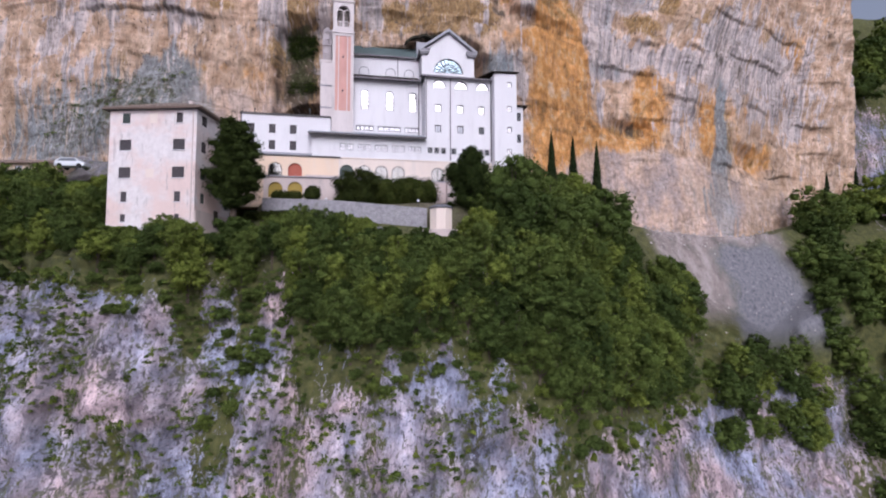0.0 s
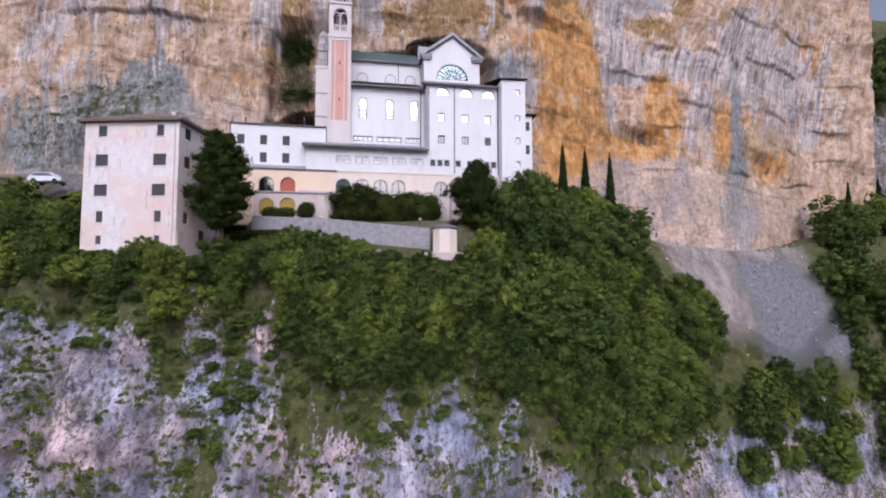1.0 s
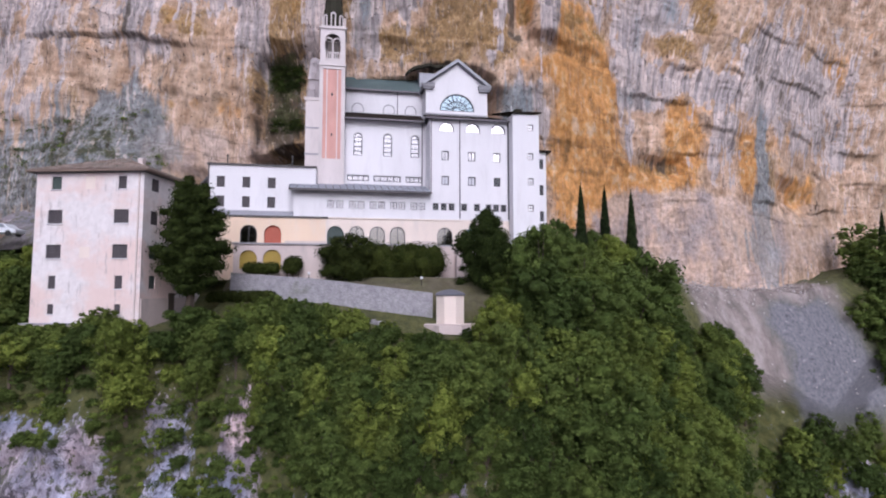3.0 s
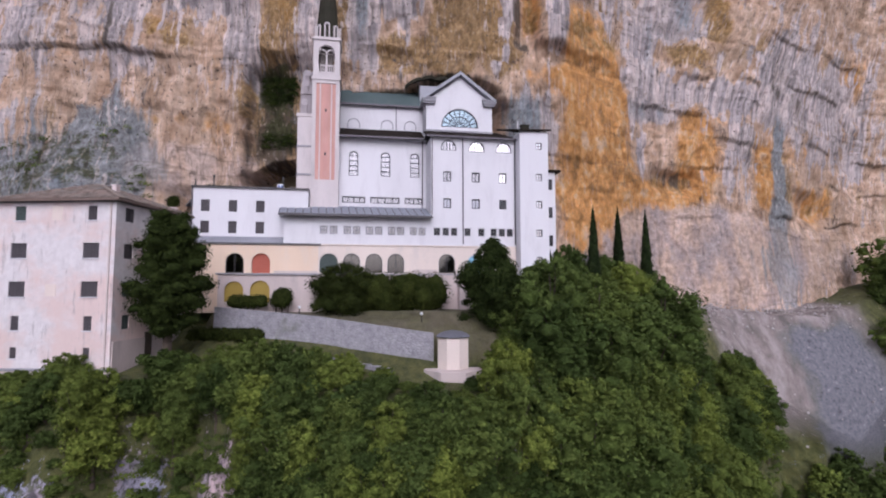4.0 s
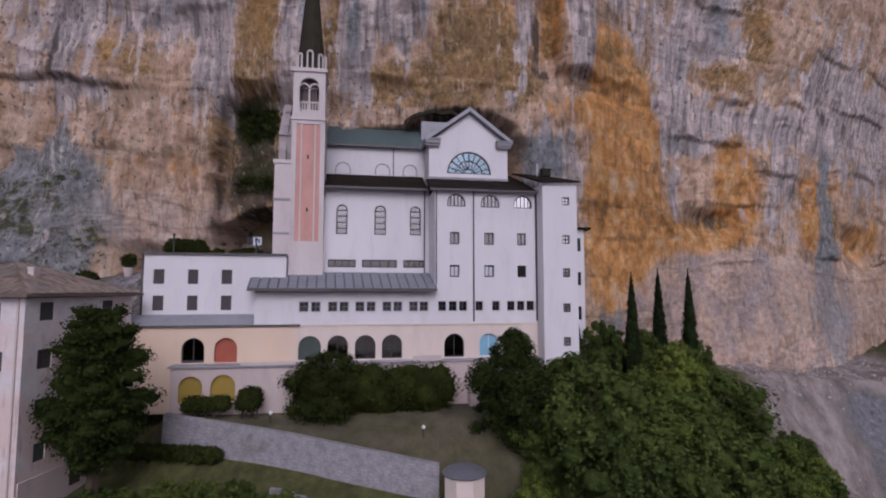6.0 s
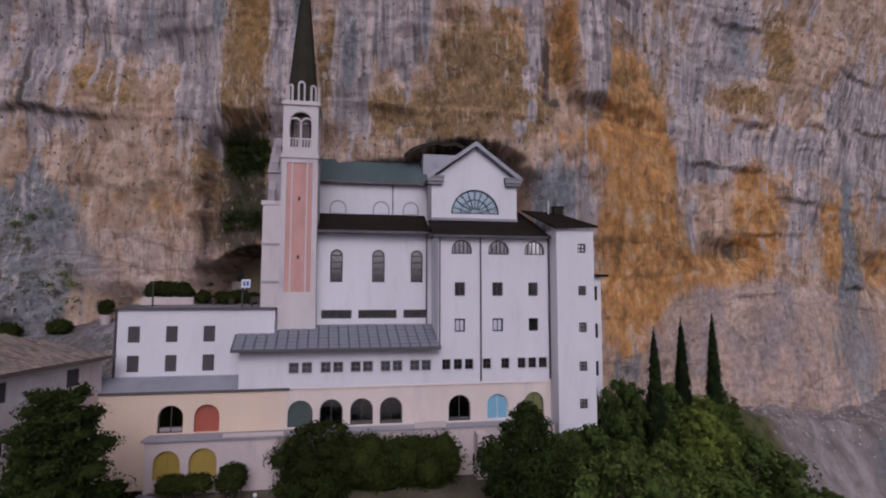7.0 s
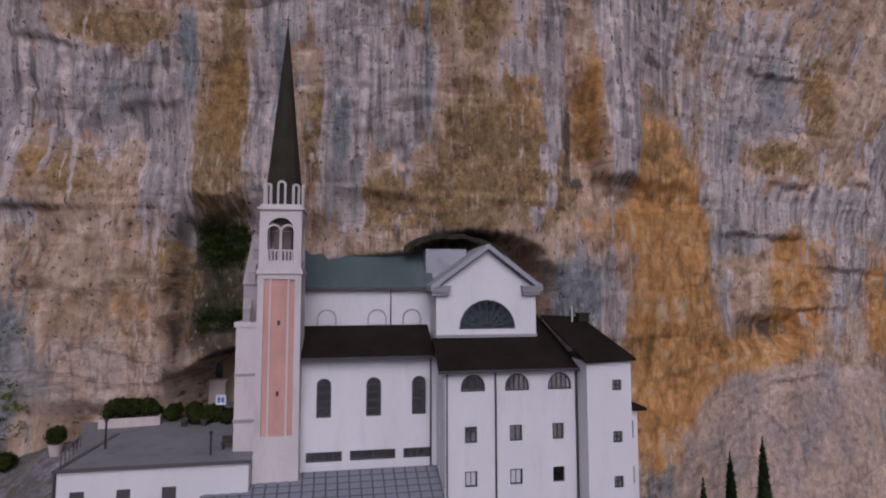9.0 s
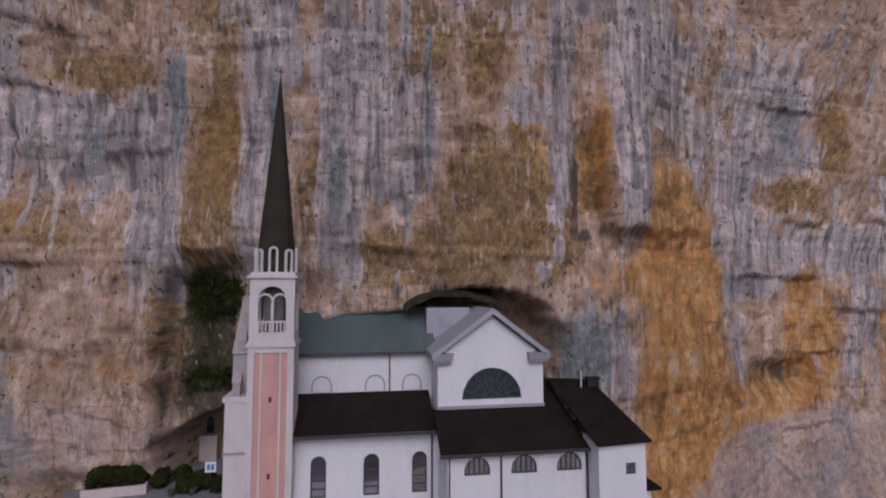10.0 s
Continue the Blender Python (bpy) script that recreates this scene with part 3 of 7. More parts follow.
BARES = [(-19, -18, 2.0, 3.2, 1.6), (-26.2, -17.5, 1.7, 2.6, 1.5), (-5.2, -24, 0.9, 2.2, 1.0), (-13, -23, 1.2, 3, 0.6), (6, -24, 1.0, 2.5, 0.8), (0.5, -22, 0.7, 2.6, 0.8)]


def blobs(x, z, rows):
    out = 0
    for a, b, rx, rz, w in rows:
        out = out + w * np.exp(-((np.abs(x - a) / rx) ** 2.5 + (np.abs(z - b) / rz) ** 2.5))
    return out


ROW_COUNTS = [3, 6, 8, 12, 18, 22, 22, 18, 14, 8, 2, 10, 12, 3]


def build_ground():
    xs = np.concatenate([[-3000, -800, -300], np.arange(-130, -62, 3.0), np.arange(-62, 66, 0.55), np.arange(66, 130, 2.0), [200, 600, 3000]])
    cols = []
    for x in xs:
        ys, zs = land_profile(x)
        cols.append([[x, ys[k] + (ys[k + 1] - ys[k]) * i / n, zs[k] + (zs[k + 1] - zs[k]) * i / n, k + i / n]
                     for k, n in enumerate(ROW_COUNTS) for i in range(n)] + [[x, ys[-1], zs[-1], len(ys) - 1]])
    a = np.array(cols).transpose(1, 0, 2)
    x, y, z, k = a[..., 0].copy(), a[..., 1].copy(), a[..., 2].copy(), a[..., 3]
    face = sstep(2, 4, k) * (1 - sstep(8.3, 9.2, k))
    crag = fractal(x / 4.5, 0 * y, z / 7.0, 11, 5) * 2.4 - np.abs(fractal(x / 1.8, 0 * y, z / 3.0, 21, 4)) * 1.5
    rib = (np.abs(fractal(x / 8.0, 0 * y, z / 28.0, 31, 3)) - 0.4) * 4.0
    y += face * (crag + rib)
    z += face * 0.5 * fractal(x / 2, y / 2, z / 2, 41, 3) + (1 - face) * sstep(9, 9.5, k) * 0.12 * fractal(x / 3, y / 3, 0 * z, 51, 3)
    z += 1.1 * sstep(34, 40, x) * (1 - sstep(80, 90, x)) * sstep(8.6, 9.6, k) * fractal(x / 4, y / 5, 0 * z, 57, 4)
    pts = np.stack([x, y, z], -1)
    me = grid_mesh("ground", pts, slope_rock)
    bare = np.interp(x, [-90, -60, -31, -28, -25.5, -23.5, -21, -18, -16.5, -14, -8, 0, 8, 14, 24, 40, 60, 80], [-16, -14, -15.5, -22, -17, -22, -18, -17, -21.5, -25.0, -25.5, -22.5, -27, -31, -33.5, -34, -30, -30])
    veg = 1.15 * sstep(-3, 2.5, z - bare) + blobs(x, z, GREENS) - blobs(x, z, BARES)
    gully = np.exp(-(((x - 55) / 8.5) ** 2)) * sstep(-2, 2, 8 - k)
    behind = sstep(10, 10.6, k)
    inside = sstep(-27, -24.5, x) * (1 - sstep(4, 8, x))
    earth = behind * inside * (0.55 + 0.4 * fractal(x / 2, y / 2, 0 * z, 61, 3))
    wander = x + 1.3 * fractal(z / 3, 0 * x, x / 6, 77, 3) + 0.10 * (z + 8)
    slab = sstep(49.6, 53.5, wander + 1.5 * fractal(x / 1.5, 0 * x, z / 1.5, 79, 3)) * (1 - sstep(64, 69, wander + 0.35 * (z + 8))) * sstep(5.2, 6.2, k) * sstep(-28, -22, z) * (1 - sstep(-8, -6.5, z + fractal(x / 2, 0 * x, 0 * x, 78, 3)))
    soil = sstep(37, 40, x) * (1 - sstep(67, 71, x)) * sstep(5.2, 6.2, k) * (1 - slab) * sstep(-23, -18, z)
    float_vectors(me, "face", np.stack([x, 0.6 * y * (1 - face), z], -1))
    for name, val in (("veg", veg + 1.3 * sstep(8.4, 9.2, k) * (1 - sstep(36, 40, x)) + 0.5 * sstep(62, 70, x) * (1 - behind)), ("earth", np.clip(earth, 0, 1)), ("scree", slab), ("soil", soil)):
        float_attribute(me, name, val)
    tagged(new("ground", me), "steep limestone slope with grass and earth", "ground", kind="structure")
    return pts


land_points = build_ground()


# ---- the great limestone wall behind the church ----
OCHRE = [(22.5, 20, 6.5, 14, 1.5), (26, 10, 8, 5, 0.9), (43.5, 22, 3.6, 8, 1.2), (58.5, 20, 2.8, 7, 1.0), (20, 37, 3.2, 4, 1.0), (11.2, 39.5, 1.6, 5.5, 0.7), (38, 15, 7, 2.5, 0.7), (32, 13, 6, 4, 0.4),
         (-35, 21.4, 7, 1.2, 0.25), (-33, 17, 5, 3, 0.1), (-24, 41, 2.3, 6, 0.55), (12, 28.5, 4.5, 2.2, 0.45), (76, 16, 9, 4, 0.55), (94, 46, 4, 8, 0.6), (-40, 35, 2.5, 3.5, 0.35),
         (34, 8, 3, 5, 0.35), (48, 5, 20, 7, -0.5), (42, 40, 4, 2.5, 0.4), (50, 49, 3, 5, 0.5), (70, 25, 8, 4, 0.3), (6, 40, 2, 6, 0.35)]
GREY = [(-35, 42, 8, 5, 0.75), (-29.2, 36, 2.3, 11, 0.9), (-44, 40, 4.5, 12, 0.55), (-19.4, 43, 2.2, 14, 0.9), (-12.5, 42, 2.4, 13, 0.8), (-7.6, 41.5, 4.0, 5.5, 1.0), (8, 44, 1.4, 8, 0.9), (15, 44, 2.4, 11, 1.1), (20, 50, 5, 6, 0.9),
        (45, 33.4, 18, 2.6, 0.9), (27, 42, 5, 7, 0.3), (34, 29, 5, 2.0, 0.95), (52, 26, 3.4, 5, 0.7), (66, 40, 9, 12, 0.7), (86, 38, 16, 14, 0.6), (38, 48, 7, 9, 0.75), (33, 40, 2.5, 6, 0.6), (31, 21, 2.6, 6, 0.4), (50, 18, 3, 3, 0.35), (-60, 36, 12, 12, 0.5), (4, 45, 2.4, 2.0, 0.5),
        (22, 20, 6, 13, -1.3), (-35, 20, 8, 6, -0.7), (0.5, 36, 4.5, 7.5, -0.7), (76, 12, 16, 8, -0.5), (42, 40, 5, 2.2, -0.6), (50, 49, 3, 6, -0.5), (11.3, 39, 1.5, 6, -0.9), (10, 56, 40, 5, 0.25), (12, 22, 4, 6, 0.7), (-24, 41, 2.3, 12, -0.6), (-34, 48, 5, 1.8, -0.6)]
BLUE = [(63.4, 24, 2.0, 8, 1.2), (62.6, 11, 2.8, 7, 1.5), (62, 0, 3.6, 5, 1.4), (-45.6, 16, 4.0, 7, 0.9), (10, 22, 2.6, 4.2, 1.15), (-43.5, 16, 2.5, 6, 0.8), (-50, 12, 9, 9, 0.9), (-66, 9, 10, 9, 0.8), (-12.6, 38, 1.0, 6, 0.9), (-18.6, 43, 0.8, 7, 0.7), (-4.3, 46, 0.35, 8, 0.9), (-33, 42, 3.0, 3.2, 0.55), (-27.6, 46, 0.7, 5, 0.8),
        (34, 28.6, 4, 1.6, 0.6), (17.5, 46, 1.6, 7, 0.5), (42, 48, 3, 7, 0.6), (34.5, 40, 1.2, 6, 0.5), (19, 2.5, 3, 2.5, 0.7), (57, 4, 5, 5, 0.55), (50, 8, 3, 3, 0.35), (38, 5, 2.2, 4, 0.4), (-39, 15, 3, 2.5, 0.6)]
# dark runs; blobs at hollows, notch and overhangs put their shade into the colour
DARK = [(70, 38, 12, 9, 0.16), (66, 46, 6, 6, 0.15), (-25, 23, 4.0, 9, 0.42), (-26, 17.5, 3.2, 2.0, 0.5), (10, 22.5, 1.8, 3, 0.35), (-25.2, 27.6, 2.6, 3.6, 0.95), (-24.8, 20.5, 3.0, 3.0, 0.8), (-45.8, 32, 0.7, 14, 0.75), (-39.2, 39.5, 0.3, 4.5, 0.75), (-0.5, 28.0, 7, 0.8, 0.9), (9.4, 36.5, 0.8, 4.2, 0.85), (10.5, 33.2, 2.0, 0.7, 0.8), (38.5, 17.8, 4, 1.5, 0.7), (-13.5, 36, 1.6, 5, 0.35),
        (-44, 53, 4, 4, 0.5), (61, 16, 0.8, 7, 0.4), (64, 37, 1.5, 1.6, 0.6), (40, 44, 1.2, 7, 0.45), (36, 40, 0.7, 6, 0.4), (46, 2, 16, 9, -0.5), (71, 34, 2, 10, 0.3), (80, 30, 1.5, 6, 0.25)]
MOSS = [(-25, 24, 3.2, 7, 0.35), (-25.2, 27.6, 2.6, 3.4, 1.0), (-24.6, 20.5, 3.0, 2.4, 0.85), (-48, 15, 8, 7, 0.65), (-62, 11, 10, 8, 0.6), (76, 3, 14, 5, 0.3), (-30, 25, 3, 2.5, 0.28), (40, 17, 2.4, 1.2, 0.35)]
RUST = [(-25, 24, 4.2, 9, 0.9), (-24, 40, 2.5, 9, 0.95), (-34, 48.2, 5, 1.8, 1.0), (-0.3, 36, 3.2, 7, 1.1), (4.5, 36, 2.6, 6, 0.8), (-14.8, 37.5, 1.3, 4.5, 1.0), (-4.8, 50.5, 2.2, 3.5, 1.0), (1, 50, 2.2, 4, 0.9), (-6, 31, 7.5, 2.6, 1.0), (7.5, 33, 2.5, 4, 0.7), (20, 36.5, 3, 3, 0.5), (42, 40, 5, 2.0, 1.1), (49, 48, 2.8, 6, 1.0), (-38, 34, 5, 2.5, 0.5), (26, 38, 3, 4, 0.35),
        (30, 55, 22, 4, 0.3), (-20, 54, 16, 3, 0.4), (60, 44, 5, 5, 0.45), (80, 46, 12, 7, 0.3), (46, 2, 16, 9, -0.6), (22, 14, 6, 14, -0.4), (66, 20, 3, 6, 0.4), (38.5, 17, 4.5, 2, 0.7), (-7.6, 41.5, 4, 5, -0.4), (15, 44, 2, 10, -0.5), (11.2, 40, 1.2, 5, 0.6), (-41, 44, 1.2, 3, 0.3)]
BLOOM = [(30, 4, 7, 7, 0.5), (42, 9, 6, 4, 0.5), (-38.5, 14.5, 4.5, 3.5, 0.8), (46, 2, 13, 8, 1.1), (32, 2, 8, 6, 0.7), (62, 3, 8, 7, 0.7), (52, 10, 5, 3, 0.6), (-33, 15, 6, 3.5, 0.45), (24, 0, 5, 4, 0.6), (33, 9, 4, 4, 0.4), (80, 4, 16, 6, 0.5)]


def cliff_back(x, z):
    """How far the rock draws back: the hollow in which the church stands, the cave beside it, and the foot that leans out."""
    hollow = 6.0 * sstep(-19, -15, x) * (1 - sstep(5, 9, x)) * (1 - sstep(25.4, 26.6, z + 0.01 * (x + 3) ** 2))
    hollow = np.maximum(hollow, 6.0 * sstep(-6.2, -4.6, x) * (1 - sstep(5.2, 6.8, x)) * (1 - sstep(27.7, 28.3, z + 0.035 * (x - 0.2) ** 2)))
    niche = 12.0 * sstep(-29.4, -28.3, x) * (1 - sstep(-19, -16.5, x)) * (1 - sstep(16.4, 17.2, z + 0.07 * (x + 23.0) ** 2))
    gully = 3.2 * sstep(-29.2 + 0.4 * vnoise(z / 2, 0 * x, 0 * x, 53), -28.2, x) * (1 - sstep(-20, -16.5, x)) * (1 - sstep(28, 33, z)) * sstep(-60, 0, z)
    under = 1.5 * (1 - sstep(10.5, 13, z)) * sstep(-42, -36, x) * (1 - sstep(-21, -18, x))
    niche = np.maximum(np.maximum(niche, gully), under)
    out = -0.16 * np.clip(12 - z, 0, 40) * sstep(30, 45, x) - 0.05 * np.clip(z - 40, 0, 80)
    scoop = 3.0 * np.exp(-(((x - 76) / 7.0) ** 2 + ((z - 14) / 4.0) ** 2))
    mound = -3.5 * np.exp(-(((x + 50) / 8.0) ** 2 + ((z - 8) / 9.0) ** 2))
    # a hanging buttress with a notch beside it, and a shallow hollow low in the ochre
    hang = sstep(33.2, 34.2, z + 0.5 * vnoise(x / 1.5, 0 * x, 0 * x, 61))
    nose = -1.7 * hang * np.exp(-(((x - 14.8) / 2.6) ** 4)) * (1 - sstep(38, 60, z)) - 0.8 * hang * np.exp(-(((x - 20) / 6.0) ** 4)) * (1 - sstep(36, 46, z))
    nose = nose + 2.0 * np.exp(-(((x - 10.6) / 1.5) ** 4 + ((z - 38) / 5.5) ** 4))
    nose = nose + 2.2 * np.exp(-(((x - 38.5) / 5.0) ** 4 + ((z - 17.3) / 1.8) ** 4)) + 1.6 * np.exp(-(((x - 73) / 4.0) ** 4 + ((z - 15) / 3.0) ** 4))
    return hollow + niche + out + scoop + mound + nose


def slant(x, z):
    """On the upper right the streaks of the rock lean over, in a curve."""
    lean = sstep(14, 66, x) * (1 - 0.4 * sstep(70, 100, x))
    return lean * 0.45 * np.log1p(np.exp((z - 27) / 4)) * 4


LEDGES = [(31.0, -75, -29, 0.9), (22.9, -46, -29, 0.45), (46.2, -46, -31, 0.7), (33.8, 8, 26, 0.8), (50.0, -4, 3, 0.8), (36.8, 38, 68, 0.8), (29.8, 28, 60, 0.6), (42.6, 0, 8, 0.4), (47.5, 14, 24, 0.7), (51, 32, 60, 0.8), (52, -60, -20, 0.6), (20.5, 36, 62, 0.5), (12.5, 58, 96, 0.9), (39.5, 60, 112, 0.7), (11.2, 24, 52, 0.5), (16.5, 22, 34, 0.4), (25.5, 40, 58, 0.55), (49, 60, 100, 0.7), (38.4, -14, -2, 0.35), (28.0, 62, 108, 0.7), (20, 66, 108, 0.6)]


def ledge_height(x, z, z0, x0, x1):
    """Height over a bed's lower edge, and how much of the bed there is at x."""
    h = z - z0 - 0.8 * vnoise(x / 9, 0 * x, 0 * x, int(z0 * 7)) - 0.22 * vnoise(x / 1.3, 0 * x, 0 * x, int(z0 * 3))
    return h, sstep(x0, x0 + 6, x) * (1 - sstep(x1 - 6, x1, x)) * sstep(-0.35, 0.4, vnoise(x / 7, 0 * x, 0 * x, int(z0 * 5)))


def ledges(x, z):
    """Thin overhanging beds: the rock steps out above each and dies back upwards."""
    out = 0
    for z0, x0, x1, d in LEDGES:
        h, there = ledge_height(x, z, z0, x0, x1)
        out = out - 0.85 * d * sstep(-0.15, 0.15, h) * (1 - sstep(0.5, 7, h)) * there
    return out


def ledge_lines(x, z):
    """The open joint under each bed, its dark colour also standing for the ledge's shade."""
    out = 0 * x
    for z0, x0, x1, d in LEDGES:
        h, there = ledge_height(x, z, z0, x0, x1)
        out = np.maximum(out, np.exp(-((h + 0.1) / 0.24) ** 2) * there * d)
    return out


def build_cliff():
    xs = np.concatenate([np.arange(-300, -80, 10.0), np.arange(-80, -46, 0.9), np.arange(-46, 66, 0.28), np.arange(66, 113, 0.5)])
    zs = np.concatenate([np.arange(-60, -14, 2.0), np.arange(-14, 66, 0.28), np.arange(66, 125, 2.5)])
    x, z = np.meshgrid(xs, zs)
    y = np.interp(x, CLIFF_X, CLIFF_Y)
    # round off the corners of the plan
    y = (y + np.interp(x - 2.5, CLIFF_X, CLIFF_Y) + np.interp(x + 2.5, CLIFF_X, CLIFF_Y)) / 3
    y += cliff_back(x, z)
    shelf = vnoise(x / 14, 0 * x, z / 5.5, 3)
    ribs = fractal(x / 3.2 + 0.25 * np.sin(z / 9), 0 * x, z / 26.0, 5, 4)
    beds = np.abs(((z + 1.5 * vnoise(x / 20, 0 * x, 0 * x, 8)) / 9.5) % 1 - 0.5)
    crag = fractal(x / 6.0, 0 * x, z / 7.0, 7, 5)
    chips = fractal(x / 1.3, 0 * x, z / 2.0, 9, 3)
    flute = np.abs(fractal((x - slant(x, z)) / 2.4, 0 * x, z / 22.0, 13, 3))
    # blocks between beds and joints, each standing a little proud or back
    number = np.floor((z + 1.6 * vnoise(x / 18, 0 * x, 0 * x, 8) + 2.5 * vnoise(0 * x, 0 * x, z / 11, 9)) / 10.5)
    place = np.floor((x - slant(x, z) + 5 * lattice(number, 0 * number, 0 * number, 3) + 1.4 * vnoise(x / 4, 0 * x, z / 4, 19)) / 5.2)
    block = lattice(place, number, 0 * number, 5) - 0.5
    small = lattice(np.floor((x - slant(x, z) + 0.9 * vnoise(x / 2, 0 * x, z / 3, 29) + 3 * number) / 1.9), np.floor((z + 0.8 * vnoise(x / 3, 0 * x, z / 3, 39)) / 4.5), 0 * number, 6) - 0.5
    calm = 1 - 0.55 * np.clip(blobs(x, z, BLOOM), 0, 1)
    y += calm * (0.4 * shelf + 0.6 * ribs + 0.8 * crag + 0.36 * chips + 0.6 * flute + 0.6 * block + 0.3 * small * sstep(-0.3, 0.3, vnoise(x / 9, 0 * x, z / 7, 49))) + ledges(x, z)
    y += 0.2 * (1 - sstep(0.0, 0.035, beds)) * calm + 0.5 * calm * sstep(0.2, 0.6, np.abs(vnoise(x / 7.0, 0 * x, z / 3.0, 17))) * chips
    # the wall ends on the right and turns away from the valley
    turn = np.array([[0.8, 3], [1.6, 8], [2.2, 16], [2.6, 40], [2.6, 120]])
    cols = [np.stack([x, y, z], -1)]
    edge = cols[0][:, -1:, :]
    for dx, dy in turn:
        cols.append(edge + np.array([dx, dy, 0]) + 0.8 * np.stack([fractal(z[:, :1] / 6, 0 * z[:, :1] + dy, 0 * z[:, :1], 71), 0 * z[:, :1], 0 * z[:, :1]], -1))
    pts = np.concatenate(cols, 1)
    # the brow: the wall leans back at its top and falls away to the right
    me = grid_mesh("cliff", pts, cliff_rock)
    px, pz = pts[..., 0], pts[..., 2]
    float_vectors(me, "face", np.stack([px - slant(px, pz), 0.12 * (pts[..., 1] - np.interp(px, CLIFF_X, CLIFF_Y)), pz], -1))
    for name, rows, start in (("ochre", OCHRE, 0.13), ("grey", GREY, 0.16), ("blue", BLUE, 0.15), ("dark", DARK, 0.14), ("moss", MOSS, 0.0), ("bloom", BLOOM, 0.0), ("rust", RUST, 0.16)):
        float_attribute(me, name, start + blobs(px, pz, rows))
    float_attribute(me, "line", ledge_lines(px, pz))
    tagged(new("cliff", me), "tall limestone cliff with ochre and grey streaks", "cliff", kind="structure")
    return pts


cliff_points = build_cliff()


def build_far_slope():
    """The hillside beyond the end of the wall: a rocky foot, woods above it."""
    xs, steps = np.linspace(100, 420, 150), np.linspace(0, 1, 90)
    x, k = np.meshgrid(xs, steps)
    y = np.interp(k, [0, 0.45, 0.9, 1.0], [146, 156, 200, 420]) + 0.06 * (x - 110)
    z = np.interp(k, [0, 0.45, 0.9, 1.0], [-40, 46, 94, 98]) - 0.05 * (x - 120)
    y = y + 2.5 * fractal(x / 9, 0 * x, z / 9, 91, 4)
    z = z + 3 * fractal(x / 25, y / 25, 0 * x, 81, 4) * sstep(0.4, 0.5, k)
    me = grid_mesh("backdrop", np.stack([x, y, z], -1), slope_rock)
    float_vectors(me, "face", np.stack([x, 0 * y, z], -1))
    for name, v in (("veg", 1.4 * sstep(36, 46, z) + 0.25), ("earth", 0 * z), ("scree", 0 * z), ("soil", 0 * z)):
        float_attribute(me, name, v)
    return tagged(new("backdrop", me), "rocky wooded hillside beyond the cliff", "hillside", kind="structure")


build_far_slope()


def build_rubble():
    """Broken pale blocks along the foot of the wall and down the gully."""
    rng = np.random.default_rng(17)
    cube = np.array([(a, b, c) for c in (-1, 1) for a, b in ((-1, -1), (1, -1), (1, 1), (-1, 1))], float)
    sides = [(3, 2, 1, 0), (4, 5, 6, 7), (0, 1, 5, 4), (1, 2, 6, 5), (2, 3, 7, 6), (3, 0, 4, 7)]
    pts = land_points.reshape(-1, 3)
    pts = pts[(pts[:, 0] > 38) & (pts[:, 0] < 70) & (pts[:, 1] > 90) & (pts[:, 1] < 116) & (pts[:, 2] > -24)]
    near = np.exp(-((pts[:, 2] + 5.5) / 2.6) ** 2) + 0.04
    verts, faces = [], []
    for k, i in enumerate(rng.choice(len(pts), 420, p=near / near.sum())):
        s = rng.uniform(0.04, 0.15) * rng.uniform(0.6, 1.5)
        m = np.array(pose(0, 0, 0, rng.uniform(0, 90), rng.uniform(0, 90), rng.uniform(0, 90)))[:3, :3]
        block = (cube * rng.uniform(0.6, 1.2, 3) * rng.uniform(0.75, 1.15, (8, 3)) * s) @ m.T + pts[i] + rng.normal(size=3) * 0.3
        block[:, 2] += 0.3
        verts += block.tolist()
        faces += [tuple(8 * k + q for q in f) for f in sides]
    tagged(new("rubble", mesh_of("rubble", verts, faces, rubble_stone)), "pale broken stones at the foot of the cliff", "rubble", kind="stuff")


build_rubble()


def bank_height(x, y):
    return np.interp(y, [72, 76, 81, 85.5, 90], [1.0, 4.2, 6.6, 8.7, 9.4]) - 1.6 * sstep(-44, -54, x) + 0.5 * fractal(np.asarray(x) / 4, np.asarray(y) / 4, 0 * np.asarray(x), 141, 3)


def build_bank():
    """The grassy, stony bank between the house and the foot of the cliff."""
    x, y = np.meshgrid(np.arange(-58, -29.5, 0.5), np.arange(72, 90.1, 0.5))
    z = bank_height(x, y)
    me = grid_mesh("grass_bank", np.stack([x, y, z], -1), slope_rock)
    float_vectors(me, "face", np.stack([x, 0.6 * y, z], -1))
    for name, v in (("veg", 0.45 + 0 * z), ("earth", 0.35 + 0 * z), ("scree", 0.3 + 0 * z), ("soil", 0 * z)):
        float_attribute(me, name, v)
    tagged(new("grass_bank", me), "stony grey-green bank below the cliff", "bank", kind="structure")


build_bank()


# ---- the sanctuary: u runs along its front, v into the rock ----
HERE = pose(0, 77.7, 0, 0, 0, 10)
window_meshes = {}


def frame_material(style):
    return {"grey": frame_grey, "white": frame_white, "red": red_door, "yellow": yellow_door, "blue": frame_white, "shut": shutter_dark, "shutgreen": shutter_green}.get(style, frame_dark)


@functools.lru_cache(None)
def slat_mesh(w, material):
    bm = bmesh.new()
    vs = box(bm, 0, w / 2 - 0.11, -0.04, 0.0, 0, 0.12)
    for q in (0, 1):
        vs[q].co.y -= 0.03
    me = bpy.data.meshes.new("slat")
    bm.to_mesh(me)
    bm.free()
    me.materials.append(material)
    return me


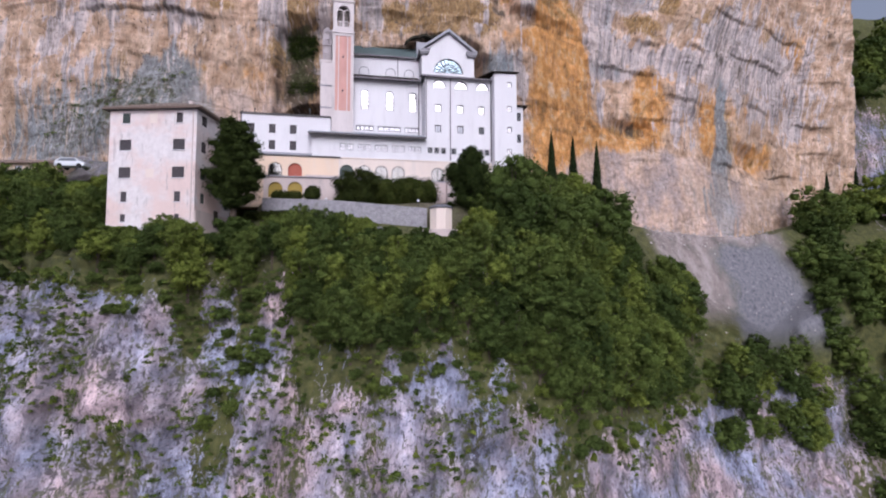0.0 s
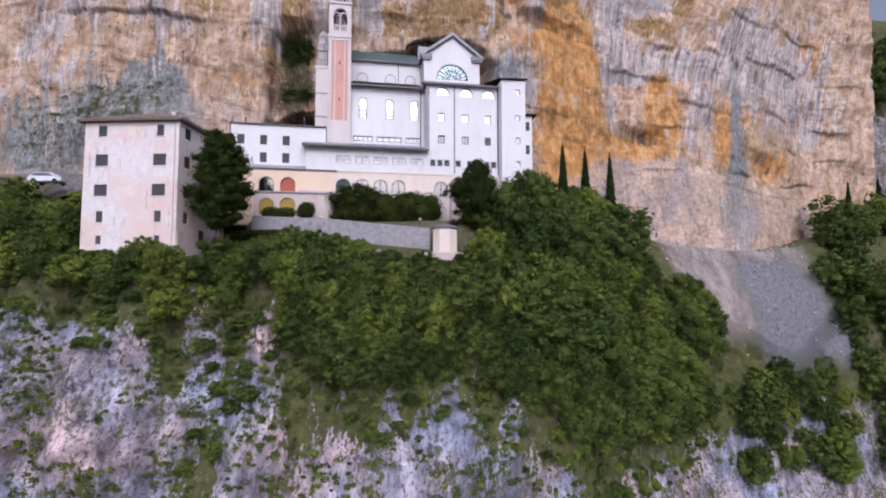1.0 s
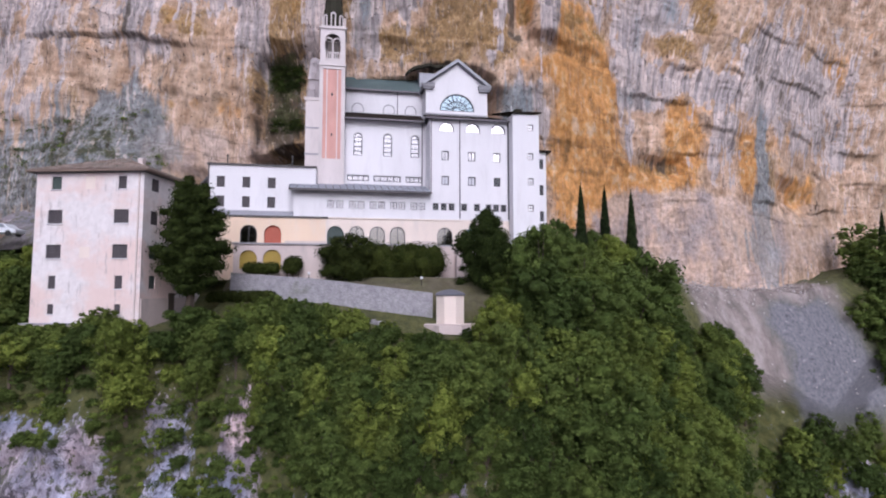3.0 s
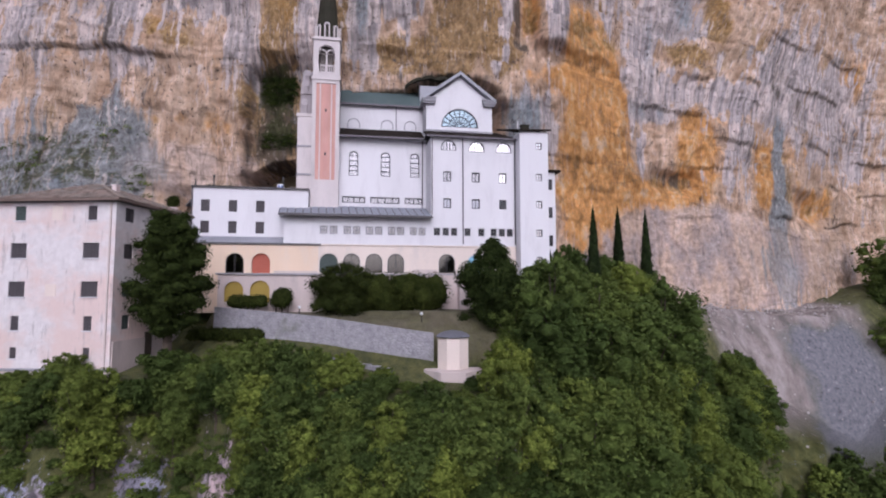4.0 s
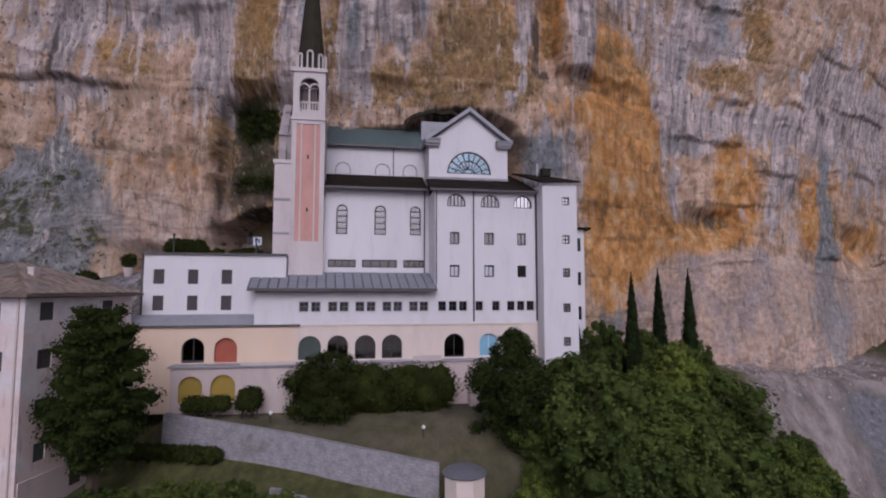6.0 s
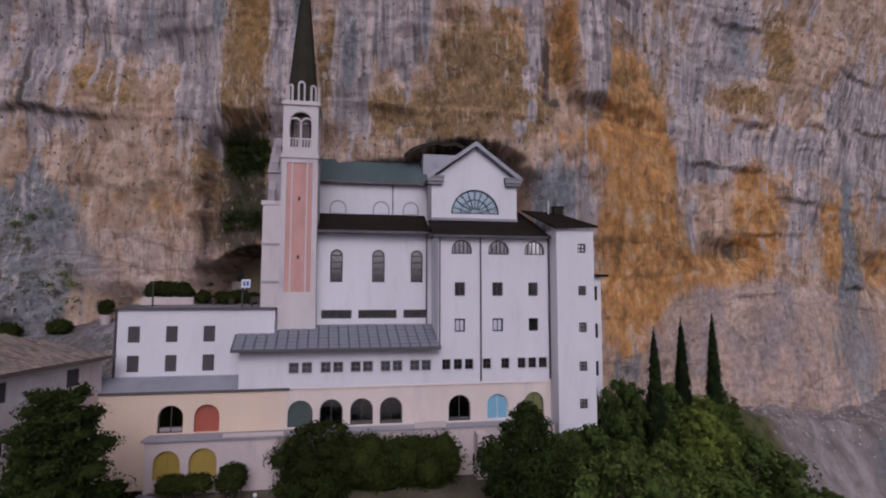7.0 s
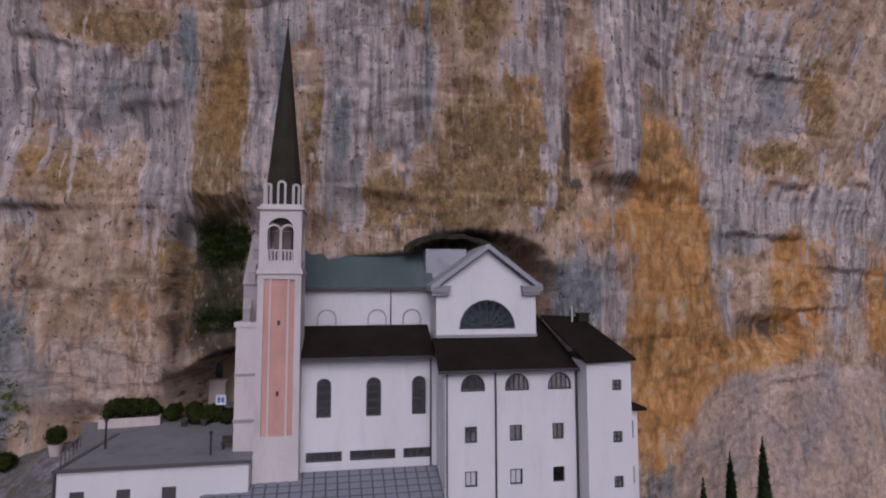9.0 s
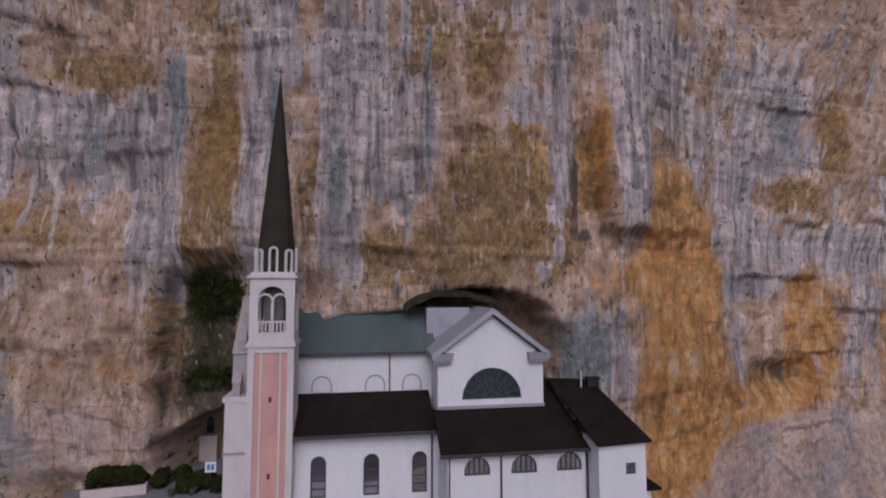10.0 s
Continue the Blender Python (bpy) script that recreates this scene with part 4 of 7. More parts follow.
def window(parent, ua, ub, za, zb, v, arched=False, style="dark", axis="v", name="window", bars=(1, 1)):
    """A window or door leaf in an opening: frame with glazing bars, and a pane or leaf behind them."""
    w, h = round(ub - ua, 2), round(zb - za, 2)
    key = (w, h, arched, style, bars)
    if key not in window_meshes:
        frame_mat = frame_material(style)
        f = 0.12 if style in ("curtain", "blind") else 0.07 if w < 1.3 else 0.09
        bm = bmesh.new()
        if arched:
            outer = [(0, 0)] + arch_line(0, w, h, 10) + [(w, 0)]
            inner = [(f, f)] + arch_line(f, w - f, h - f, 10) + [(w - f, f)]
        else:
            outer, inner = [(0, 0), (0, h), (w, h), (w, 0)], [(f, f), (f, h - f), (w - f, h - f), (w - f, f)]
        ring(bm, outer, inner, -0.05, 0.04)
        r = w / 2
        thick = 0.055 if style == "blind" else 0.033
        top = h - f * 0.6
        for k in range(1, bars[0] + 1):
            c = w * k / (bars[0] + 1)
            hi = (h - r + math.sqrt(max(0, r * r - (c - r) ** 2)) - f * 0.5) if arched else top
            box(bm, c - thick, c + thick, -0.03, 0.03, f * 0.6, hi)
        for k in range(1, bars[1] + 1):
            c = (h - r if arched else h) * k / (bars[1] + (0 if arched else 1))
            box(bm, f * 0.6, w - f * 0.6, -0.025, 0.025, c - thick, c + thick)
        bmesh.ops.recalc_face_normals(bm, faces=bm.faces[:])
        me = bpy.data.meshes.new("window")
        bm.to_mesh(me)
        bm.free()
        me.materials.append(frame_mat)
        pb = bmesh.new()
        prism(pb, [(a, b) for a, b in inner], 0.0, 0.02)
        pane = bpy.data.meshes.new("pane")
        pb.to_mesh(pane)
        pb.free()
        pane.materials.append({"hall": hall_glass, "curtain": curtain_white, "blind": nave_glass, "grey": nave_glass, "red": red_door, "yellow": yellow_door, "blue": blue_panel, "green": green_panel, "shut": shutter_dark, "shutgreen": shutter_green}.get(style, glass))
        window_meshes[key] = me, pane
    me, pane = window_meshes[key]
    at = pose(ua, v, za) if axis == "v" else pose(v, ua, za, 0, 0, 90 if axis == "u" else -90)
    if axis == "-u":
        at = pose(v, ub, za, 0, 0, -90)
    ob = part(name, me, None, parent, at=at)
    if style in ("shut", "shutgreen"):
        slat = slat_mesh(w, frame_material(style))
        for k in range(int((h - 0.12) / 0.16)):
            for side in (0.08, w / 2 + 0.03):
                part("slat", slat, None, ob, at=pose(side, 0, 0.1 + k * 0.16))
    p = part("pane" if style in ("dark", "white", "grey", "blind", "hall") else "curtain" if style == "curtain" else "leaf", pane, None, ob)
    return ob


def shell(name, parent, material, u0, u1, v0, v1, z0, z1, openings=(), left=(), right=(), thick=0.45, label=""):
    """Four walls round a room, the front one with openings; a floor and a lid keep the light out."""
    bm = bmesh.new()
    wall(bm, u0, u1, z0, z1, v0, thick, openings)
    wall(bm, u0 + 0.01, u1 - 0.01, z0, z1, v1 - thick, thick)
    wall(bm, v0 + thick, v1 - thick, z0, z1, u0, thick, left, axis="u")
    wall(bm, v0 + thick, v1 - thick, z0, z1, u1 - thick, thick, right, axis="u")
    ob = part(name, bm, material, parent, label)
    bm = boxes((u0 + thick, u1 - thick, v0 + thick, v1 - thick, z0, z0 + 0.1), (u0 + thick, u1 - thick, v0 + thick, v1 - thick, z1 - 0.12, z1 - 0.02))
    part("inner_floor", bm, interior_dark, parent)
    return ob


# arcade storey with its arched doors
arcade = thing("arcade_building", HERE, "cream-plastered arcade storey with arched doors under the church", "building")
ARCHES = [(-25.37, -23.43, 0.42, 2.62, "dark"), (-22.62, -20.66, 0.42, 2.62, "red"), (-15.34, -13.3, 0.48, 2.68, "shutgreen"), (-12.74, -10.84, 0.48, 2.7, "dark"),
          (-10.22, -8.3, 0.48, 2.7, "dark"), (-7.72, -5.8, 0.48, 2.72, "dark"), (-1.77, 0.19, 0.48, 2.73, "dark"), (1.66, 3.62, 0.48, 2.72, "blue"), (5.07, 6.92, 0.48, 2.77, "green")]
left_ops = [(a, b, c, d, True) for a, b, c, d, s in ARCHES[:2]]
right_ops = [(a, b, c, d, True) for a, b, c, d, s in ARCHES[2:]]
bm = bmesh.new()
wall(bm, -30.4, -15.5, -3.9, 3.6, 0.0, 0.5, left_ops)
part("wall", bm, cream_plaster, arcade, "cream plaster wall")
bm = bmesh.new()
wall(bm, -15.5, 7.6, -3.9, 3.62, 0.03, 0.5, right_ops)
part("wall", bm, pale_plaster, arcade, "pale pinkish plaster wall")
part("side_wall", boxes((-30.4, -29.9, 0.5, 8, -3.9, 3.6), (-30.4, 7.6, 7.6, 8.0, -3.9, 3.6), (7.2, 7.6, 0.6, 7.6, -3.9, 3.6)), cream_plaster, arcade)
for slab_at in ((-29.9, 7.2, 0.55, 7.6, 0.30, 0.42), (-29.9, 7.2, 0.55, 7.6, 3.45, 3.58), (-16.2, -15.9, 0.6, 7.6, 0.42, 3.45)):
    part("inner_floor", boxes(slab_at), interior_dark, arcade)
for a, b, c, d, s in ARCHES:
    window(arcade, a, b, c, d, 0.28, True, "hall" if s == "dark" else s, name="arched_door", bars=(1, 0))
part("cornice", boxes((-30.6, -15.2, -0.14, 0.02, 3.55, 3.75)), dark_cornice, arcade, "dark projecting cornice")
part("string_course", boxes((-15.2, 7.6, -0.06, 0.06, 3.6, 3.72)), pale_plaster, arcade)

# the plinth under it, with two yellow doors
plinth = thing("terrace_plinth", HERE, "rough grey-pink terrace plinth with yellow arched doors", "plinth")
YELLOW = [(-25.05, -23.1, -2.7, -0.5, True), (-22.45, -20.4, -2.7, -0.4, True)]
bm = bmesh.new()
wall(bm, -25.7, -15.3, -4.3, 0.2, -1.5, 0.5, YELLOW)
part("wall", bm, plinth_plaster, plinth)
bm = boxes((-15.3, 7.4, -1.3, -0.8, -4.4, 0.25), (-25.7, -25.2, -1.0, 0.0, -4.3, 0.2))
part("wall", bm, plinth_plaster, plinth)
part("ledge", boxes((-25.9, -15.2, -1.72, 0.0, 0.2, 0.36), (-15.2, 7.5, -1.45, 0.0, 0.25, 0.38)), grey_trim, plinth, "pale stone ledge")
for a, b, c, d, e in YELLOW:
    window(plinth, a, b, c, d, -1.25, True, "yellow", name="arched_door", bars=(1, 0))
part("inner_floor", boxes((-25.2, -15.3, -1.0, -0.02, -4.3, -2.72)), interior_dark, plinth)
part("parapet", boxes((-20.0, -15.4, -1.62, -1.46, 0.36, 0.62)), plinth_plaster, plinth)
part("parapet", boxes((-4.9, -2.2, -1.3, -1.15, 0.38, 0.85)), plinth_plaster, plinth)
part("buttress", boxes((0.2, 1.0, -2.6, -1.3, -4.6, 0.0), (3.0, 3.6, -2.4, -1.3, -4.6, -0.2)), plinth_plaster, plinth)

# the porch range: a white strip of wall with a row of small windows and a tiled lean-to roof
porch = thing("porch_range", HERE, "white lower range with small square windows and tiled lean-to", "building")
SQUARES = [(c - 0.41, c + 0.41) for c in (-14.92, -13.85, -12.3, -11.27, -9.8, -8.77, -7.27, -6.25, -4.75, -3.75)]
bm = bmesh.new()
wall(bm, -19.3, -2.7, 3.72, 7.3, 0.0, 0.4, [(a, b, 4.9, 5.8, False) for a, b in SQUARES])
wall(bm, 0.4, 4.2, 3.72, 7.2, -19.3, 0.4, axis="u")
part("wall", bm, white_plaster, porch)
for slab_at in ((-18.8, -2.8, 0.45, 4.2, 3.74, 3.9), (-18.8, -2.8, 0.45, 4.2, 6.7, 6.8)):
    part("inner_floor", boxes(slab_at), interior_dark, porch)
for k, (a, b) in enumerate(SQUARES):
    window(porch, a, b, 4.9, 5.8, 0.2, False, "grey", bars=(1, 1))
    part("window_surround", boxes((a - 0.1, a, -0.03, 0.1, 4.8, 5.9), (b, b + 0.1, -0.03, 0.1, 4.8, 5.9), (a, b, -0.03, 0.1, 5.8, 5.9), (a, b, -0.06, 0.1, 4.78, 4.9)), frame_white, porch)
bm = bmesh.new()
slab(bm, (-19.8, -0.95, 7.02), (-2.6, -0.95, 7.02), (-2.75, 3.95, 8.66), (-20.3, 3.95, 8.66), 0.16)
part("lean_to_roof", bm, roof_bed, porch, "dark lean-to roof bed")
part("eave_board", boxes((-19.8, -2.6, -1.02, -0.95, 6.8, 7.02)), dark_cornice, porch)

# upper wing on the left, with its flat roof terrace
wing = thing("residence_wing", HERE, "white two-storey wing with dark shuttered windows and flat roof", "building")
WING = [(-28.66, -27.72), (-25.67, -24.76), (-22.70, -21.75)]
ops = [(a, b, z0, z1, False) for a, b in WING for z0, z1 in ((7.45, 8.8), (5.0, 6.37))]
shell("wall", wing, white_plaster, -29.5, -16.86, 2.1, 11.5, 3.7, 10.2, ops)
for a, b, z0, z1, e in ops:
    window(wing, a, b, z0, z1, 2.22, False, "shut", name="shuttered_window", bars=(1, 0))
part("roof_edge", boxes((-29.75, -16.8, 1.85, 2.2, 10.2, 10.36), (-29.75, -29.4, 2.2, 11.5, 10.2, 10.36)), dark_cornice, wing, "dark thin roof edge")
bm = bmesh.new()
prism(bm, [(-29.45, 2.15), (-16.8, 2.15), (-16.8, 4.4), (-18.3, 4.6), (-18.3, 24), (-37, 24), (-34.5, 16), (-31.0, 8)], 10.05, 10.3, axis="z")
part("terrace_floor", bm, terrace_paving, wing, "grey roof terrace paving")
bm = bmesh.new()
slab(bm, (-30.9, -0.12, 3.78), (-19.3, -0.12, 3.78), (-19.3, 2.1, 4.62), (-30.2, 2.1, 4.62), 0.12)
part("skirt_roof", bm, grey_slab, wing, "grey sheet skirt roof")
part("downpipe", boxes((-29.66, -29.54, 1.98, 2.1, 3.8, 10.2)), pipe_metal, wing)

# church nave and aisle
church = thing("church", HERE, "white pilgrimage church with brown aisle roof and green nave roof", "church")
NAVE = [(-12.30, -11.15), (-8.40, -7.20), (-4.72, -3.55)]
STRIPS = [(-13.05, -10.26), (-9.64, -6.03), (-5.39, -3.1)]
ops = [(a, b, 12.6, 15.7, True) for a, b in NAVE] + [(a, b, 9.2, 10.0, False) for a, b in STRIPS]
bm = bmesh.new()
wall(bm, -13.5, -2.7, 8.0, 17.4, 4.3, 0.5, ops)
wall(bm, 4.8, 13.0, 8.0, 17.4, -13.5, 0.5, axis="u")
part("aisle_wall", bm, white_plaster, church)
for slab_at in ((-13.0, -2.8, 4.8, 13, 8.0, 8.2), (-13.0, -2.8, 4.8, 13, 11.0, 11.2), (-13.0, -2.8, 12.6, 13, 8.2, 17.2), (-13, -2.8, 4.8, 13, 17.1, 17.25)):
    part("inner_floor", boxes(slab_at), interior_dark, church)
for a, b in NAVE:
    window(church, a, b, 12.6, 15.7, 4.55, True, "blind", name="arched_window", bars=(0, 4))
for a, b in STRIPS:
    window(church, a, b, 9.2, 10.0, 4.5, False, "blind", name="strip_window", bars=(3, 0))
bm = bmesh.new()
slab(bm, (-13.75, 3.45, 17.42), (-2.95, 3.45, 17.42), (-2.95, 8.0, 19.62), (-13.75, 8.0, 19.62), 0.2)
part("aisle_roof", bm, brown_roof, church, "dark brown aisle roof")
part("eave_gutter", boxes((-13.8, -2.95, 3.3, 3.45, 17.2, 17.42)), pipe_metal, church)
# clerestory with blind arches
bm = bmesh.new()
blind = [(-12.65, -10.95, 19.7, 21.02, True), (-8.3, -6.6, 19.7, 21.02, True), (-5.2, -3.55, 19.7, 21.02, True)]
wall(bm, -14.0, -2.6, 18.0, 23.0, 8.0, 0.16, [])
wall(bm, -14.0, -2.6, 18.0, 23.0, 8.18, 0.3)
part("clerestory_wall", bm, white_plaster, church)
for a, b, c, d, e in blind:
    bm = bmesh.new()
    ring(bm, [(a, c)] + arch_line(a, b, d) + [(b, c)], [(a + 0.12, c)] + arch_line(a + 0.12, b - 0.12, d - 0.12) + [(b - 0.12, c)], 7.93, 8.0)
    part("blind_arch", bm, grey_trim, church, "moulded blind arch")
bm = bmesh.new()
slab(bm, (-14.2, 7.55, 22.95), (-2.3, 7.55, 22.95), (-2.6, 11.9, 26.45), (-14.2, 11.9, 26.45), 0.22)
slab(bm, (-14.2, 11.9, 26.45), (-2.6, 11.9, 26.45), (-2.3, 15.8, 23.5), (-14.2, 15.8, 23.5), 0.22)
part("nave_roof", bm, green_roof, church, "grey-green sheet nave roof")
part("nave_gutter", boxes((-14.2, -2.5, 7.42, 7.56, 22.72, 22.93)), pipe_metal, church)
part("downpipe", boxes((-6.3, -6.2, 7.86, 7.98, 19.5, 22.8)), pipe_metal, church)
part("downpipe", boxes((-3.25, -3.12, 4.14, 4.28, 7.4, 17.3)), pipe_metal, church)
part("downpipe", boxes((-13.62, -13.5, 4.12, 4.26, 8.3, 17.3)), pipe_metal, church)

# the apse block
apse = thing("apse_block", HERE, "tall white block with lunette windows and pedimented gable", "building")
LUN = [(-1.51, 0.36), (1.88, 3.80), (5.27, 7.18)]
MID = [(-1.22, -0.28), (2.22, 3.2), (5.58, 6.5)]
ROW = [(c - 0.37, c + 0.37) for c in (-1.98, -0.94, 0.06, 1.68, 3.36, 4.88, 5.88, 6.87)]
ops = [(a, b, 15.08, 16.38, "lun") for a, b in LUN] + [(a, b, z0, z1, False) for a, b in MID for z0, z1 in ((11.35, 12.56), (8.18, 9.34))] + [(a, b, 4.92, 5.82, False) for a, b in ROW]
bm = bmesh.new()
wall(bm, -2.7, 8.0, 3.68, 16.75, 0.0, 0.5, [(a, b, c, d, bool(e)) if e != "lun" else (a, b, d - (b - a) / 2 - 0.36, d, True) for a, b, c, d, e in ops])
wall(bm, 0.5, 4.4, 3.68, 16.75, -2.7, 0.5, [(2.2, 2.8, 11.4, 12.5, False), (2.2, 2.8, 8.2, 9.3, False), (2.2, 2.8, 14.9, 16.0, False)], axis="u")
wall(bm, 0.5, 12, 3.68, 16.75, 7.5, 0.5, axis="u")
part("wall", bm, white_plaster, apse)
for slab_at in ((-2.2, 7.5, 0.5, 9, 3.7, 3.85), (-2.2, 7.5, 0.5, 9, 7.2, 7.35), (-2.2, 7.5, 0.5, 9, 10.4, 10.55), (-2.2, 7.5, 0.5, 9, 13.6, 13.75), (-2.2, 7.5, 0.5, 9, 16.6, 16.72), (-2.2, 7.5, 8.6, 9, 3.9, 16.6)):
    part("inner_floor", boxes(slab_at), interior_dark, apse)
for a, b in LUN:
    window(apse, a, b, 16.38 - (b - a) / 2 - 0.36, 16.38, 0.22, True, "blind", name="lunette_window", bars=(4, 0))
for k, (a, b) in enumerate(MID):
    window(apse, a, b, 11.35, 12.56, 0.22, False, "blind", bars=(1, 0))
    window(apse, a, b, 8.18, 9.34, 0.22, False, "curtain" if k < 2 else "dark", bars=(1, 0) if k < 2 else (0, 0))
for z0, z1 in ((11.4, 12.5), (8.2, 9.3), (14.9, 16.0)):
    window(apse, 2.2, 2.8, z0, z1, -2.48, False, "dark", axis="-u", bars=(0, 0))
for a, b in ROW:
    window(apse, a, b, 4.92, 5.82, 0.2, False, "dark", bars=(1, 1))
    part("window_surround", boxes((a - 0.09, a, -0.03, 0.1, 4.82, 5.9), (b, b + 0.09, -0.03, 0.1, 4.82, 5.9), (a, b, -0.03, 0.1, 5.82, 5.9), (a, b, -0.05, 0.1, 4.8, 4.92)), frame_white, apse)
part("downpipe", boxes((1.07, 1.19, -0.13, -0.01, 3.9, 16.6)), pipe_metal, apse)
part("downpipe", boxes((7.45, 7.6, -0.13, -0.01, 3.9, 16.6)), pipe_metal, apse)
part("downpipe", boxes((-2.62, -2.52, -0.11, -0.01, 7.3, 16.6)), pipe_metal, apse)
bm = bmesh.new()
slab(bm, (-3.25, -0.5, 16.75), (7.72, -0.5, 16.75), (7.72, 4.6, 18.72), (-3.0, 4.6, 18.72), 0.18)
slab(bm, (6.0, 4.6, 18.72), (7.72, 4.6, 18.72), (7.72, 12.5, 21.6), (6.0, 12.5, 21.6), 0.18)
part("apse_roof", bm, brown_roof, apse, "dark brown apse roof")
part("eave_gutter", boxes((-3.3, 7.72, -0.63, -0.5, 16.55, 16.75)), pipe_metal, apse)
# pedimented gable with the fan window
G0, G1, GT = -2.68, 5.98, 26.05
bm = bmesh.new()
wall(bm, G0, G1, 18.3, 22.75, 4.5, 0.5, [(-0.75, 4.15, 19.39, 21.86, True)])
prism(bm, [(G0, 22.75), (G1, 22.75), ((G0 + G1) / 2 + 0.05, GT)], 4.5, 5.0)
wall(bm, 5.0, 13.5, 18.3, 22.75, G0, 0.45, axis="u")
wall(bm, 5.0, 13.5, 18.3, 22.75, G1 - 0.45, 0.45, axis="u")
part("gable_wall", bm, white_plaster, apse)
for slab_at in ((G0 + 0.4, G1 - 0.4, 5.0, 13, 18.4, 18.55), (G0 + 0.4, G1 - 0.4, 8.0, 8.3, 18.55, 22.7), (G0 + 0.4, G1 - 0.4, 5.0, 13, 22.6, 22.75)):
    part("inner_floor", boxes(slab_at), interior_dark, apse)
part("sill_band", boxes((G0 - 0.05, G1 + 0.05, 4.38, 4.5, 18.72, 18.95)), grey_trim, apse)
bm = bmesh.new()
mid = (G0 + G1) / 2 + 0.05
slab(bm, (G0 - 0.52, 3.85, 23.05), (mid, 3.85, 26.6), (mid, 14.0, 26.6), (G0 - 0.52, 14.0, 23.05), 0.45)
slab(bm, (mid, 3.85, 26.6), (G1 + 0.42, 3.85, 23.05), (G1 + 0.42, 14.0, 23.05), (mid, 14.0, 26.6), 0.45)
part("gable_roof", bm, gable_roof, apse, "weathered grey gable roof with deep verge")
for a, b in ((G0 - 0.5, G0 + 1.15), (G1 - 1.3, G1 + 0.4)):
    part("cornice_return", boxes((a, b, 3.95, 4.6, 22.5, 22.9), (a + 0.1, b - 0.15, 4.1, 4.6, 22.25, 22.5), (a - 0.05, b + 0.05, 3.85, 4.6, 22.9, 23.05)), grey_trim, apse, "moulded stone cornice return")
bm = bmesh.new()
c, r0, zc = 1.7, 2.45, 19.39
ring(bm, [(c - r0, zc)] + arch_line(c - r0, c + r0, zc + r0, 16) + [(c + r0, zc)], [(c - r0 + 0.16, zc + 0.12)] + arch_line(c - r0 + 0.16, c + r0 - 0.16, zc + r0 - 0.12, 16) + [(c + r0 - 0.16, zc + 0.12)], 4.62, 4.74)
fan_frame = part("fan_window", bm, bar_grey, apse, "half-round fan window with radiating bars")
for k in range(1, 10):
    a = math.pi * k / 10
    p0, p1 = Vector((c + 0.6 * math.cos(a), 4.68, zc + 0.6 * math.sin(a))), Vector((c + 2.35 * math.cos(a), 4.68, zc + 2.35 * math.sin(a)))
    n = Vector((-math.sin(a), 0, math.cos(a))) * 0.045
    y = Vector((0, 0.04, 0))
    bm = bmesh.new()
    vs = [bm.verts.new(q) for q in (p0 - n - y, p1 - n - y, p1 + n - y, p0 + n - y, p0 - n + y, p1 - n + y, p1 + n + y, p0 + n + y)]
    for f in ((0, 1, 2, 3), (7, 6, 5, 4), (0, 4, 5, 1), (1, 5, 6, 2), (2, 6, 7, 3), (3, 7, 4, 0)):
        bm.faces.new([vs[i] for i in f])
    part("glazing_bar", bm, bar_grey, fan_frame)
for rr in (0.6, 1.5):
    bm = bmesh.new()
    ring(bm, [(c - rr, zc)] + arch_line(c - rr, c + rr, zc + rr, 16) + [(c + rr, zc)], [(c - rr + 0.09, zc)] + arch_line(c - rr + 0.09, c + rr - 0.09, zc + rr - 0.09, 16) + [(c + rr - 0.09, zc)], 4.64, 4.72)
    part("glazing_arc", bm, bar_grey, fan_frame)
bm = bmesh.new()
prism(bm, arch_line(c - 2.4, c + 2.4, zc + 2.4, 16), 4.70, 4.72)
part("pane", bm, fan_glass, fan_frame)
bm = bmesh.new()
box(bm, -2.95, 0.9, 9.2, 12.6, 22.8, 26.5)
part("side_turret", bm, gable_roof, apse, "grey sheet-clad roof block behind the gable")
# dark arched slab: a canopy edge, and a stand-in for the overhang's shade
bm = bmesh.new()
for k in range(16):
    a0, a1 = -4.9 + k * 0.59, -4.9 + (k + 1) * 0.59
    h0, h1 = (27.1 + 1.55 * math.sin(math.pi * min(1, max(0, (a + 4.9) / 9.44)) ** 0.85) ** 0.7 + 0.07 * math.sin(a * 2.3) for a in (a0, a1))
    slab(bm, (a0, 9.0 + 0.3 * math.sin(k * 1.9), h0 - 0.75), (a1, 9.0 + 0.3 * math.sin(k * 1.9 + 1.9), h1 - 0.75), (a1, 13.5, h1 + 0.2), (a0, 13.5, h0 + 0.2), 0.4)
part("rock_canopy", bm, slate_dark, apse, "dark slab for a canopy edge and the shade under the rock")

# stair tower at the right end
stair = thing("stair_tower", HERE, "narrow white stair tower with small square windows", "tower")
ST = [(9.62, 10.36, 15.2, 16.0), (9.6, 10.34, 11.4, 12.25), (9.6, 10.34, 8.15, 9.02), (9.58, 10.32, 4.78, 5.62), (9.56, 10.3, 1.55, 2.4)]
shell("wall", stair, white_plaster, 7.62, 11.12, -1.8, 6.0, -3.9, 17.3, [(a, b, c, d, False) for a, b, c, d in ST], thick=0.4)
for a, b, c, d in ST:
    window(stair, a, b, c, d, -1.62, False, "blind", bars=(1, 1))
bm = bmesh.new()
slab(bm, (7.4, -2.15, 17.45), (11.42, -2.15, 17.6), (11.35, 7.5, 20.2), (7.4, 7.5, 20.4), 0.18)
part("roof", bm, brown_roof, stair, "dark brown lean-to roof")
